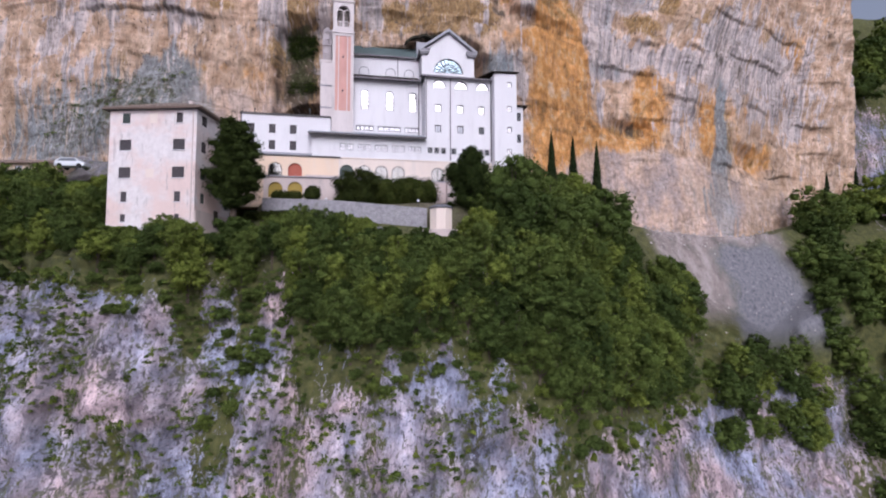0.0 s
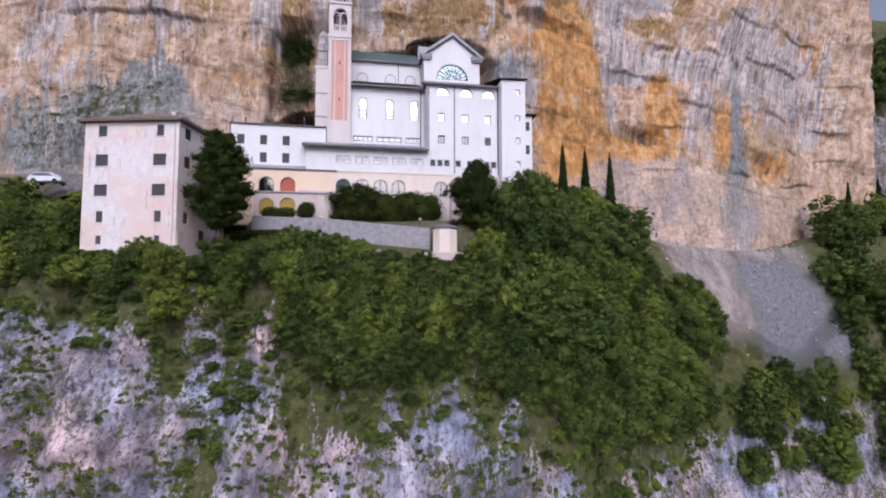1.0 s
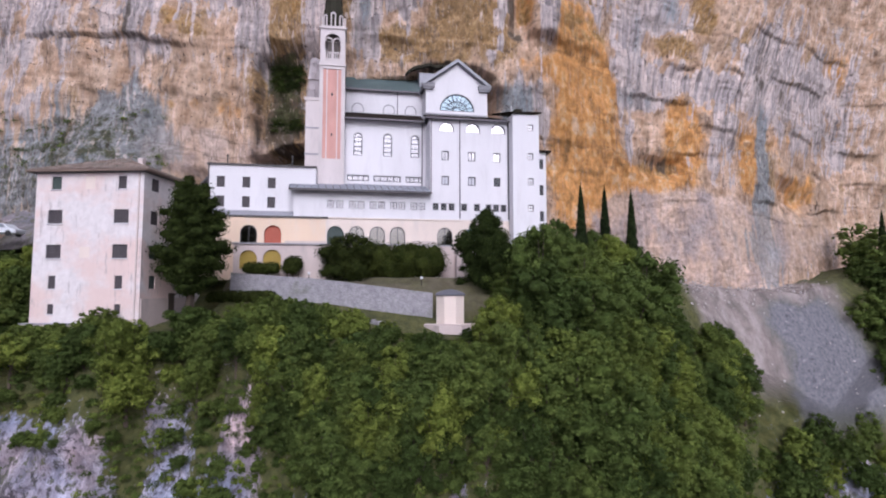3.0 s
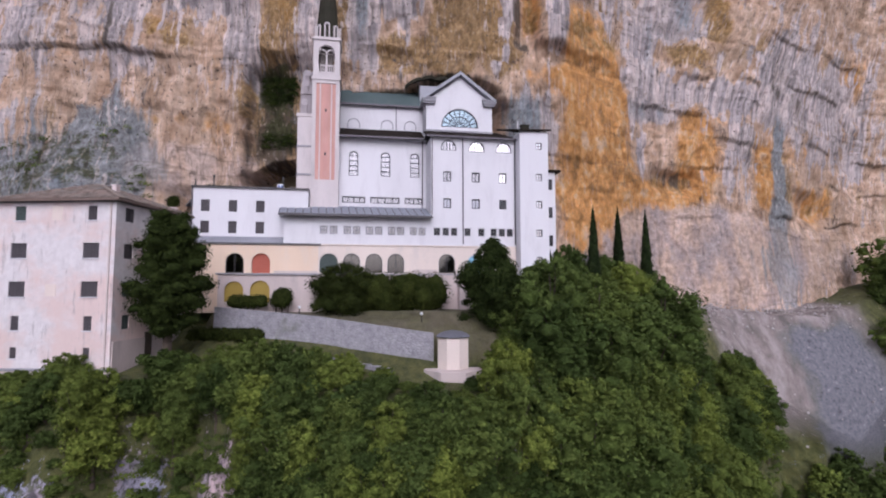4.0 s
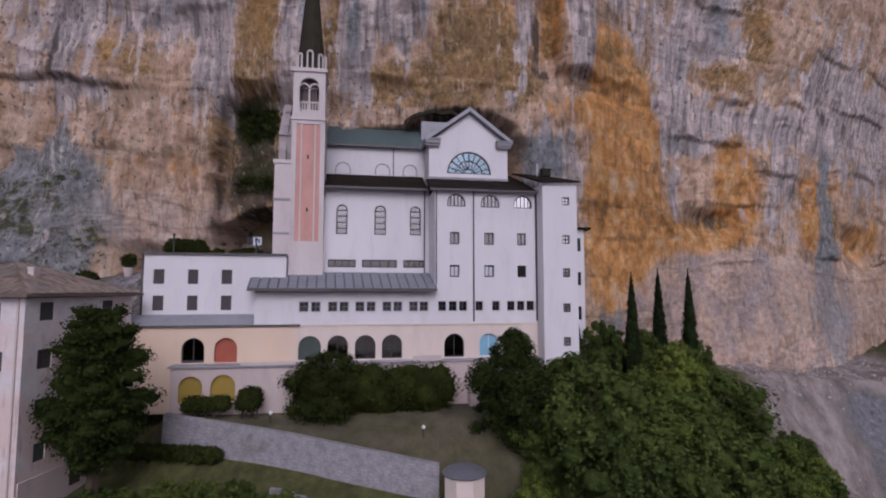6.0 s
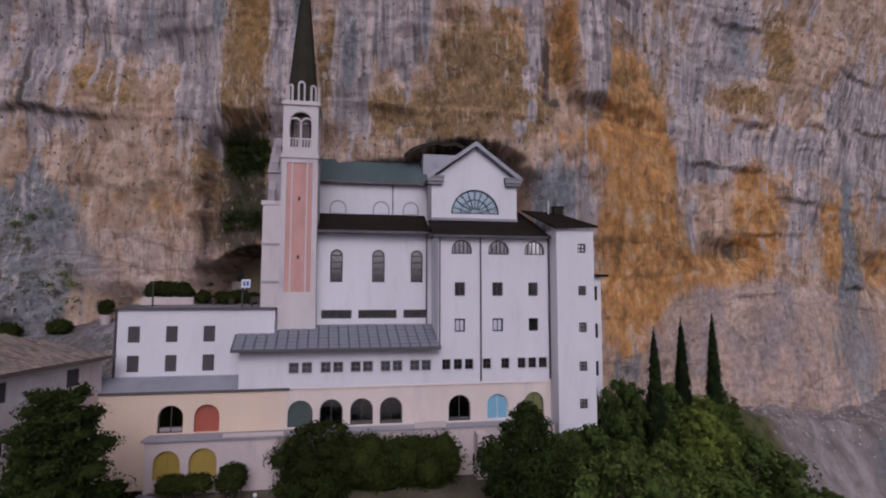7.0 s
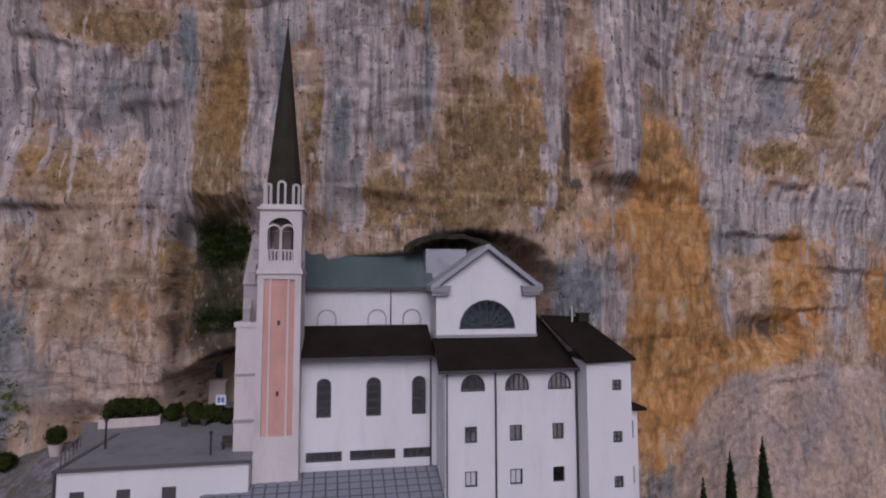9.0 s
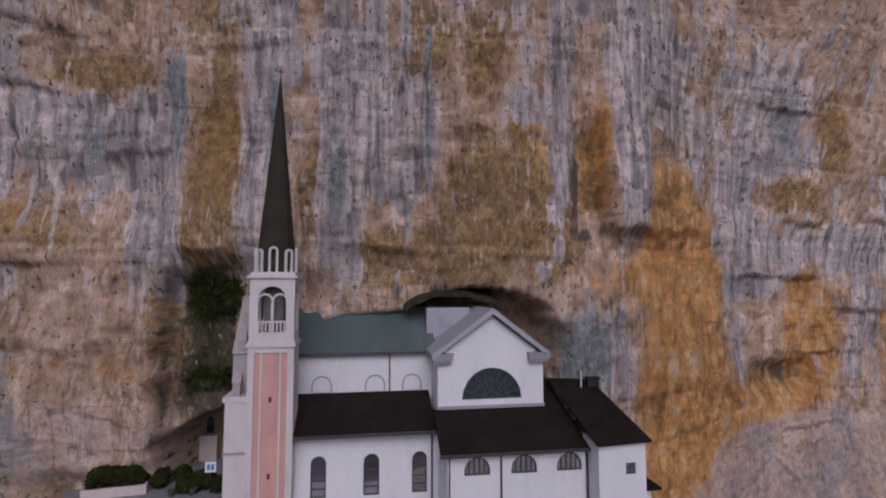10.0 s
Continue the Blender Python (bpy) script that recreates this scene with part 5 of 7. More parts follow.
part("roof_cowl", boxes((10.4, 11.4, 5.7, 6.3, 19.8, 20.5), (10.3, 11.5, 5.6, 6.4, 20.5, 20.62)), slate_dark, stair, "dark roof cowl")
part("vent_pipe", boxes((9.85, 9.95, 5.95, 6.05, 19.7, 21.2)), frame_white, stair, "thin white vent pipe")
BAY = [(12.0, 12.65, z, z + 1.35) for z in (10.9, 7.4, 3.9, 0.6)]
shell("side_bay", stair, white_plaster, 11.14, 13.0, 0.8, 6.6, -3.9, 13.1, [(p, q, r, s, False) for p, q, r, s in BAY], thick=0.35)
for p, q, r, s in BAY:
    window(stair, p, q, r, s, 0.98, False, "dark", bars=(1, 1))
part("side_bay_roof", boxes((11.14, 13.6, 0.35, 7.0, 13.12, 13.35)), brown_roof, stair)

# ---- bell tower ----
tower = thing("bell_tower", HERE, "slender white and pink bell tower with a dark spire", "bell tower")
T0, T1, TV, TD = -16.74, -13.5, 3.0, 6.24
tc = (T0 + T1) / 2
part("base", boxes((T0 - 0.05, T1 + 0.05, TV - 0.05, TD, 3.8, 10.45)), tower_stone, tower, "plain grey stone base")
part("shaft", boxes((T0 + 0.46, T1 - 0.46, TV + 0.18, TD, 10.45, 23.9)), tower_stone, tower)
for a in (T0, T1 - 0.46):
    part("corner_pilaster", boxes((a, a + 0.46, TV, TD, 10.45, 23.9)), tower_stone, tower)
for z0, z1 in ((10.45, 11.7), (23.55, 23.9)):
    part("band", boxes((T0 + 0.46, T1 - 0.46, TV, TV + 0.18, z0, z1)), tower_stone, tower)
for a in (-15.86, -14.52):
    part("panel_rib", boxes((a, a + 0.14, TV + 0.03, TV + 0.18, 11.7, 23.55)), tower_stone, tower)
for a, b in ((T0 + 0.46, -15.86), (-15.72, -14.52), (-14.38, T1 - 0.46)):
    part("pink_panel", boxes((a, b, TV + 0.12, TV + 0.18, 11.7, 23.55)), pink_stone, tower, "recessed pink stone panel")
for z in (20.2, 14.85):
    part("slit_window", boxes((tc - 0.1, tc + 0.1, TV + 0.06, TV + 0.17, z - 0.18, z + 0.18)), frame_dark, tower)
part("string_course", boxes((T0 - 0.12, T1 + 0.12, TV - 0.12, TD + 0.12, 23.95, 24.2), (T0 - 0.04, T1 + 0.04, TV - 0.04, TD + 0.04, 24.2, 24.35), (T0 - 0.02, T1 + 0.02, TV - 0.02, TD + 0.02, 23.9, 23.95)), tower_stone, tower)
# belfry: four walls with twin-arched openings
bm = bmesh.new()
mv = (TV + TD) / 2
op, ops2 = [(tc - 0.98, tc + 0.98, 25.0, 28.35, True)], [(mv - 0.98, mv + 0.98, 25.0, 28.35, True)]
wall(bm, T0 + 0.04, T1 - 0.04, 24.35, 28.95, TV + 0.04, 0.4, op)
wall(bm, T0 + 0.04, T1 - 0.04, 24.35, 28.95, TD - 0.44, 0.4, op)
wall(bm, TV + 0.44, TD - 0.44, 24.35, 28.95, T0 + 0.04, 0.4, ops2, axis="u")
wall(bm, TV + 0.44, TD - 0.44, 24.35, 28.95, T1 - 0.44, 0.4, ops2, axis="u")
part("belfry", bm, tower_stone, tower, "pale stone belfry with tall arches")
for turn in (0, 90, 180, 270):
    bm = bmesh.new()
    box(bm, -0.09, 0.09, -1.5, -1.3, 25.0, 27.25)
    for c in (-0.52, 0.52):
        outer, inner = arch_line(c - 0.56, c + 0.56, 27.85, 8), arch_line(c - 0.44, c + 0.44, 27.71, 8)
        ring(bm, outer + [(c + 0.5, 27.28)], inner + [(c + 0.43, 27.28)], -1.48, -1.32)
    part("tracery", bm, tower_stone, tower, "stone mullion with twin arched tracery", at=pose(tc, mv, 0, 0, 0, turn))
part("belfry_floor", boxes((T0 + 0.4, T1 - 0.4, TV + 0.4, TD - 0.4, 24.35, 24.6), (T0 + 0.4, T1 - 0.4, TV + 0.4, TD - 0.4, 28.7, 28.9), (tc - 0.7, tc + 0.7, mv - 0.7, mv + 0.7, 24.6, 28.7)), interior_dark, tower)
part("balustrade_rail", boxes((tc - 0.98, tc + 0.98, TV - 0.02, TV + 0.12, 25.72, 25.84)), tower_stone, tower)
for k in range(8):
    part("baluster", boxes((tc - 0.98 + 0.26 * k, tc - 0.88 + 0.26 * k, TV, TV + 0.1, 24.75, 25.72)), tower_stone, tower)
part("cornice", boxes((T0 - 0.14, T1 + 0.14, TV - 0.14, TD + 0.14, 28.95, 29.15), (T0 + 0.06, T1 - 0.06, TV + 0.06, TD - 0.06, 29.15, 29.4)), tower_stone, tower)
for k in range(8):
    tall = 31.3 if k % 2 == 0 else 31.15
    bm = bmesh.new()
    ring(bm, [(-0.34, 29.4)] + arch_line(-0.34, 0.34, tall, 8) + [(0.34, 29.4)], [(-0.19, 29.4)] + arch_line(-0.19, 0.19, tall - 0.16, 8) + [(0.19, 29.4)], -1.56, -1.4)
    part("crown_arch", bm, tower_stone, tower, "small white open arch below the spire", at=pose(tc, mv, 0, 0, 0, 45 * k))
bm = bmesh.new()
prof = [(1.36, 29.4), (1.34, 31.4), (1.12, 33.6), (0.62, 38.8), (0.10, 44.2), (0.02, 44.8)]
rings = [[bm.verts.new((tc + r * math.cos(math.pi * (k + 0.5) / 6), mv + r * math.sin(math.pi * (k + 0.5) / 6), z)) for k in range(12)] for r, z in prof]
for one, two in zip(rings, rings[1:]):
    for k in range(12):
        bm.faces.new((one[k], one[(k + 1) % 12], two[(k + 1) % 12], two[k]))
part("spire", bm, slate_dark, tower, "tall dark conical spire")
part("finial", boxes((tc - 0.04, tc + 0.04, mv - 0.04, mv + 0.04, 44.7, 45.5), (tc - 0.25, tc + 0.25, mv - 0.03, mv + 0.03, 45.15, 45.22)), iron, tower)

# church front, seen edge-on beside the tower
front = thing("pilgrim_entrance", HERE, "grey stone entrance facade with stepped pinnacles", "facade")
part("lower_front", boxes((-18.55, -16.8, 4.6, 13.5, 9.5, 20.0), (-18.7, -16.8, 4.5, 13.6, 19.8, 20.2)), tower_stone, front)
# upper front and pinnacles: darker than the lower front to paint in their shade
bm = boxes((-18.4, -17.0, 6.2, 13.0, 20.2, 23.2))
prism(bm, [(6.0, 23.2), (13.2, 23.2), (9.6, 27.6)], -18.45, -17.0, axis="u")
part("upper_front", bm, shaded_front_stone, front, "weathered stone gable with shade in its grey")
for v, z in ((4.9, 20.2), (6.4, 23.2), (8.0, 25.2)):
    bm = boxes((-18.05, -17.5, v - 0.3, v + 0.3, z, z + 1.0))
    prism(bm, [(v - 0.36, z + 1.0), (v + 0.36, z + 1.0), (v, z + 1.9)], -18.1, -17.45, axis="u")
    part("pinnacle", bm, shaded_front_stone, front, "weathered stone pinnacle with shade in its grey")
for z in (12.5, 16.0):
    part("side_band", boxes((-18.62, -16.8, 4.52, 13.0, z, z + 0.2)), grey_trim, front)

# ---- house on the edge ----
EDGE = pose(-29.87, 61.95, 0, 0, 0, -3.2)
house = thing("hospice_house", EDGE, "tall pale pink plastered house with dark shutters and hipped roof", "house")
ZR = [(4.75, 6.03), (1.4, 2.74), (-2.0, -0.66), (-4.93, -3.67), (-7.36, -6.4)]
HALF = [(0.5, 0.42), (0.74, 0.75), (0.76, 0.77), (0.38, 0.38), (0.31, 0.31)]
front_ops, side_ops = [], []
for (z0, z1), halves in zip(ZR, HALF):
    for c, w in zip((-8.88, -2.17), halves):
        front_ops.append((c - w, c + w, z0, z1, False))
    w = min(0.62, halves[0] + 0.12)
    for c in (1.84, 7.9):
        side_ops.append((c - w, c + w, z0, z1, False))
bm = bmesh.new()
wall(bm, -10.95, 0, -9.6, 6.6, 0.0, 0.45, front_ops)
wall(bm, 0.45, 10.4, -9.6, 6.6, -0.45, 0.45, side_ops, axis="u")
wall(bm, 0.45, 10.4, -9.6, 6.6, -10.95, 0.45, axis="u")
wall(bm, -10.95, 0, -9.6, 6.6, 10.4, 0.45)
part("wall", bm, house_plaster, house)
for slab_at in ((-10.4, -0.5, 0.5, 10.3, 6.3, 6.5), (-10.4, -0.5, 4.8, 5.0, -9.5, 6.3)):
    part("inner_floor", boxes(slab_at), interior_dark, house)
for k, (a, b, z0, z1, e) in enumerate(front_ops):
    window(house, a, b, z0, z1, 0.14, False, "shutgreen" if k == 0 else "shut", name="shuttered_window", bars=(1, 0))
    part("sill", boxes((a - 0.08, b + 0.08, -0.1, 0.1, z0 - 0.1, z0)), frame_white, house)
for a, b, z0, z1, e in side_ops:
    window(house, a, b, z0, z1, -0.14, False, "shutgreen" if z0 < 0 else "shut", axis="u", name="shuttered_window", bars=(1, 0))
part("stone_base", boxes((0.0, 0.09, 0.2, 10.2, -9.6, -5.9)), plinth_plaster, house, "rough stone base of the side wall")
part("side_door", boxes((0.05, 0.14, 4.6, 5.6, -7.6, -5.4)), wood_dark, house, "dark side door")
part("blind_window", boxes((-5.9, -4.95, -0.03, 0.05, 4.75, 6.03)), pale_plaster, house, "bricked-up plastered window")
part("base_course", boxes((-11.3, 0.25, -0.55, 0.0, -9.9, -8.35)), pale_plaster, house, "pale low terrace wall at the foot")
part("base_ledge", boxes((-11.4, 0.3, -0.68, -0.02, -8.35, -8.2)), grey_trim, house, "thin grey stone ledge")
bm = bmesh.new()
o = 0.65
q = [(-10.95 - o, -o, 6.6), (o, -o, 6.6), (o, 10.85 + o, 6.6), (-10.95 - o, 10.85 + o, 6.6)]
r0, r1 = (-5.7, 5.0, 9.0), (-5.3, 5.9, 9.0)
vs = [bm.verts.new(p) for p in q] + [bm.verts.new(p) for p in (r0, r1)]
lo = [bm.verts.new((p[0], p[1], p[2] - 0.18)) for p in q]
for f in ((0, 1, 4), (1, 2, 5, 4), (2, 3, 5), (3, 0, 4, 5)):
    bm.faces.new([vs[i] for i in f])
bm.faces.new(lo[::-1])
for i in range(4):
    bm.faces.new((vs[i], lo[i], lo[(i + 1) % 4], vs[(i + 1) % 4]))
part("roof", bm, tile_brown, house, "low hipped roof of brown clay tiles")
part("niche_frame", boxes((-6.2, -5.2, -0.025, 0.05, -1.95, -0.9)), pale_plaster, house, "faint plastered panel")

def roof_tiles(eave, wide, rise_at, step=0.31, course=0.42):
    """Barrel tiles in courses on one slope: eave(s) gives the foot, rise_at(s) the run up the slope."""
    verts, faces = [], []
    rng = np.random.default_rng(12)
    for i in range(int(wide / step)):
        s = (i + 0.5) * step
        run = rise_at(s)
        for c in range(int(run / course)):
            p = eave(s)
            ups = [c * course - 0.04, min(run, c * course + course + 0.06)]
            lift = rng.uniform(0.0, 0.02)
            at = len(verts)
            for e, up in enumerate(ups):
                for dx, dz in ((-0.13, 0.0), (-0.07, 0.07), (0.07, 0.07), (0.13, 0.0)):
                    x, y = p[0] + p[2] * dx + p[4] * up, p[1] + p[3] * dx + p[5] * up
                    verts.append((x, y, 6.62 + up * p[6] + dz + lift + 0.045 * (1 - e)))
            faces += [(at, at + 1, at + 5, at + 4), (at + 1, at + 2, at + 6, at + 5), (at + 2, at + 3, at + 7, at + 6), (at + 3, at + 2, at + 1, at)]
    return verts, faces


front = roof_tiles(lambda s: (-11.6 + s, -0.65, 1, 0, 0, 1, 2.4 / 5.65), 12.25, lambda s: 5.65 * min(s / 5.9, (12.25 - s) / 6.35))
flank = roof_tiles(lambda s: (0.65, -0.65 + s, 0, 1, -1, 0, 2.4 / 6.15), 12.1, lambda s: 6.15 * min(1.0, s / 5.65, (12.1 - s) / 5.6))
n0 = len(front[0])
part("roof_tiles", mesh_of("roof_tiles", front[0] + flank[0], front[1] + [tuple(i + n0 for i in f) for f in flank[1]], clay_tiles), None, house, "weathered brown barrel tiles")
part("eave_soffit", boxes((-11.25, 0.3, -0.35, 0.0, 6.35, 6.42), (0.0, 0.35, 0.0, 10.8, 6.35, 6.42)), dark_cornice, house)
part("downpipe", boxes((-0.5, -0.38, -0.12, -0.01, -8.0, 6.4)), plinth_plaster, house)
part("chimney", boxes((-2.9, -2.4, 3.2, 3.7, 7.3, 8.5), (-2.95, -2.35, 3.15, 3.75, 8.5, 8.6)), house_plaster, house)

# ---- retaining wall and little turret ----
retaining = thing("retaining_wall", Matrix.Identity(4), "rough grey stone retaining wall below the terrace", "wall")
for k in range(12):
    x0, x1 = -24.5 + k * 1.875, -24.5 + (k + 1) * 1.875
    bm = bmesh.new()
    pts = []
    for x in (x0, x1):
        y, zt = np.interp(x, WALL_X, WALL_Y), np.interp(x, WALL_X, WALL_TOP) - 0.05
        pts.append((x, y, zt))
    (xa, ya, za), (xb, yb, zb) = pts
    vs = [bm.verts.new(p) for p in ((xa, ya - 0.55, za - 3.2), (xb, yb - 0.55, zb - 3.2), (xb, yb - 0.25, zb + 0.35), (xa, ya - 0.25, za + 0.35), (xa, ya + 0.4, za - 3.2), (xb, yb + 0.4, zb - 3.2), (xb, yb + 0.3, zb + 0.35), (xa, ya + 0.3, za + 0.35))]
    for f in ((0, 1, 2, 3), (7, 6, 5, 4), (0, 4, 5, 1), (1, 5, 6, 2), (2, 6, 7, 3), (3, 7, 4, 0)):
        bm.faces.new([vs[i] for i in f])
    part("wall_bay", bm, wall_stone, retaining)

turret = thing("garden_turret", pose(-0.25, 63.7, 0), "small pale octagonal turret with grey domed roof", "turret")


def octagon(bm, rows, n=8):
    rings = [[bm.verts.new((r * math.cos(2 * math.pi * (k + 0.5) / n), r * math.sin(2 * math.pi * (k + 0.5) / n), z)) for k in range(n)] for r, z in rows]
    for one, two in zip(rings, rings[1:]):
        for k in range(n):
            bm.faces.new((one[k], one[(k + 1) % n], two[(k + 1) % n], two[k]))
    bm.faces.new(rings[0][::-1]), bm.faces.new(rings[-1])


bm = bmesh.new()
octagon(bm, [(1.45, -9.5), (1.45, -5.6)])
part("wall", bm, pale_plaster, turret)
bm = bmesh.new()
octagon(bm, [(1.5, -5.6), (1.54, -5.5), (1.3, -5.3), (0.9, -5.12), (0.3, -5.0), (0.05, -4.97)], 16)
part("roof", bm, turret_slab, turret, "flat grey domed roof")
bm = bmesh.new()
octagon(bm, [(2.7, -9.4), (2.75, -8.35), (2.6, -8.3)])
part("platform", bm, plinth_plaster, turret, "pale weathered stone platform")

# ---- the cave chapel and the terrace before it ----
cave = thing("cave_chapel", HERE, "small tan chapel wall with arched niche inside the cave", "chapel")
bm = bmesh.new()
wall(bm, -29.5, -19.0, 10.3, 15.0, 23.6, 0.5, [(-24.85, -23.95, 12.9, 14.6, True), (-28.2, -26.0, 11.6, 13.0, False)])
prism(bm, [(-29.5, 15.0), (-19.0, 15.0), (-19.0, 17.0), (-22.5, 16.9), (-25.5, 16.5), (-28.0, 15.6)], 23.6, 24.1)
part("wall", bm, cave_plaster, cave)
window(cave, -24.85, -23.95, 12.9, 14.6, 23.85, True, "dark", name="niche_window", bars=(1, 2))
part("doorway", boxes((-28.2, -26.0, 24.0, 24.1, 11.6, 13.0)), frame_dark, cave, "low black opening")
part("altar_ledge", boxes((-25.9, -23.4, 22.6, 23.6, 10.3, 12.7), (-26.05, -23.25, 22.5, 23.6, 12.7, 12.9)), plinth_plaster, cave, "weathered stone ledge")
part("low_wall", boxes((-29.0, -26.1, 22.2, 22.6, 10.3, 11.6)), cave_plaster, cave, "low plastered wall below the opening")
part("slit_window", boxes((-26.3, -26.0, 23.56, 23.6, 13.5, 14.7)), frame_dark, cave, "narrow dark slit")
notice = thing("notice_board", HERE, "small white notice board with blue marks", "sign")
part("board", boxes((-22.05, -21.13, 13.3, 13.36, 12.1, 13.0)), canvas_white, notice)
part("writing", boxes((-21.9, -21.65, 13.285, 13.3, 12.3, 12.8)), sign_blue, notice, "blue bar of writing")
part("writing", boxes((-21.55, -21.3, 13.285, 13.3, 12.3, 12.8)), sign_blue, notice, "blue bar of writing")
part("post", boxes((-21.64, -21.54, 13.36, 13.44, 10.3, 12.9)), iron, notice)
for u, v, r in ((-24.7, 13.2, 0.32), (-23.0, 13.3, 0.36)):
    pot = thing("plant_pot", HERE @ pose(u, v, 10.3), "round dark plant pot on the terrace", "plant pot")
    bm = bmesh.new()
    bmesh.ops.create_cone(bm, cap_ends=True, segments=14, radius1=r * 0.7, radius2=r, depth=0.55, matrix=pose(0, 0, 0.275))
    bmesh.ops.create_cone(bm, cap_ends=True, segments=14, radius1=r * 1.1, radius2=r * 1.1, depth=0.08, matrix=pose(0, 0, 0.53))
    part("pot", bm, wood_dark, pot)
planter = thing("planter_wall", HERE @ pose(-29.66, 14.5, 10.3, 0, 0, 8), "low pale stone planter under the terrace hedge", "planter")
part("wall", boxes((-2.5, 2.5, -0.75, -0.55, 0, 0.8), (-2.5, 2.5, 0.55, 0.75, 0, 0.8), (-2.5, -2.3, -0.55, 0.55, 0, 0.8), (2.3, 2.5, -0.55, 0.55, 0, 0.8)), plinth_plaster, planter)
part("soil", boxes((-2.3, 2.3, -0.55, 0.55, 0, 0.72)), wood_dark, planter, "dark earth")
bench = thing("terrace_bench", HERE, "dark timber bench beside the church front", "bench")
part("seat", boxes((-19.6, -18.6, 5.2, 5.7, 10.72, 10.8)), wood_dark, bench)
part("backrest", boxes((-19.6, -18.6, 5.7, 5.76, 10.8, 11.25)), wood_dark, bench)
for u in (-19.5, -18.75):
    part("leg", boxes((u, u + 0.1, 5.25, 5.7, 10.3, 10.72)), iron, bench)
rail = thing("terrace_railing", HERE, "thin dark iron railing at the terrace edge", "railing")
for k in range(6):
    f = k / 5
    part("post", boxes((-29.4 - 1.4 * f - 0.02, -29.4 - 1.4 * f + 0.02, 2.3 + 5.6 * f, 2.34 + 5.6 * f, 10.3, 11.2)), iron, rail)
bm = bmesh.new()
slab(bm, (-29.42, 2.3, 11.2), (-29.38, 2.3, 11.2), (-30.78, 7.9, 11.2), (-30.82, 7.9, 11.2), 0.04)
part("rail", bm, iron, rail)
for u, v, h in ((-28.6, 7.0, 2.1), (-20.0, 4.0, 1.5)):
    lamp = thing("lamp_post", HERE @ pose(u, v, 10.3), "thin dark lamp post on the roof terrace", "lamp post")
    part("pole", boxes((-0.06, 0.06, -0.06, 0.06, 0, h)), iron, lamp)
    part("lantern", boxes((-0.11, 0.11, -0.11, 0.11, h, h + 0.25)), iron, lamp)

# ---- low house and car on the road to the left ----
lodge = thing("roadside_lodge", pose(-62.8, 71.6, -1.3, 0, 0, 2), "low pale roadside house with a brown roof", "house")
bm = bmesh.new()
wall(bm, 0, 9.0, 0.5, 3.5, 0, 0.3, [(0.9, 2.0, 2.2, 3.0, False), (3.0, 4.0, 2.0, 3.0, False), (6.0, 7.2, 2.2, 3.0, False)])
wall(bm, 0.3, 3.7, 0.5, 3.5, 0, 0.3, axis="u")
wall(bm, 0.3, 3.7, 0.5, 3.5, 8.7, 0.3, axis="u")
wall(bm, 0, 9.0, 0.5, 3.5, 3.7, 0.3)
part("wall", bm, cream_plaster, lodge)
for a, b, c, d in ((0.9, 2.0, 2.2, 3.0), (3.0, 4.0, 2.0, 3.0), (6.0, 7.2, 2.2, 3.0)):
    window(lodge, a, b, c, d, 0.15, False, "dark", bars=(1, 0))
bm = bmesh.new()
slab(bm, (-0.5, -0.6, 3.4), (9.5, -0.6, 3.4), (9.5, 2.0, 4.3), (-0.5, 2.0, 4.3), 0.15)
slab(bm, (-0.5, 2.0, 4.3), (9.5, 2.0, 4.3), (9.5, 4.6, 3.4), (-0.5, 4.6, 3.4), 0.15)
part("roof", bm, tile_brown, lodge, "brown tiled roof")

car = thing("parked_car", pose(-50.9, 70.6, 0.95, 0, 0, 4), "white parked car on the road behind the hedge", "car")
bm = bmesh.new()
prism(bm, [(-2.0, 0.3), (2.0, 0.3), (2.05, 0.75), (1.2, 0.9), (0.75, 1.42), (-1.2, 1.45), (-1.9, 0.95), (-2.05, 0.7)], -0.85, 0.85)
bmesh.ops.bevel(bm, geom=bm.edges[:], offset=0.07, segments=2, affect="EDGES")
part("body", bm, car_paint, car)
bm = bmesh.new()
prism(bm, [(-1.55, 0.95), (1.0, 0.95), (0.68, 1.34), (-1.15, 1.36)], -0.87, 0.87)
part("side_glass", bm, glass, car)
for dx in (-1.25, 1.3):
    for dy in (-0.78, 0.78):
        bm = bmesh.new()
        bmesh.ops.create_cone(bm, cap_ends=True, segments=16, radius1=0.32, radius2=0.32, depth=0.2, matrix=pose(dx, dy, 0.32, 90))
        part("wheel", bm, rubber, car)


# ---- garden below the wall ----
kerb = thing("garden_kerb", Matrix.Identity(4), "low pale stone kerb in the terraced garden", "kerb")
for k in range(9):
    xa, xb = -14.0 + k * 0.95, -14.0 + (k + 1) * 0.95 - 0.05
    ya, yb = 65.0 - 2.6 * (xa + 14) / 8.5, 65.0 - 2.6 * (xb + 14) / 8.5
    za = float(np.interp(ya, *land_profile(xa)))
    bm = bmesh.new()
    slab(bm, (xa, ya - 0.18, za + 0.3), (xb, yb - 0.18, za + 0.3), (xb, yb + 0.18, za + 0.3), (xa, ya + 0.18, za + 0.3), 0.7)
    part("kerb_stone", bm, wall_stone, kerb)
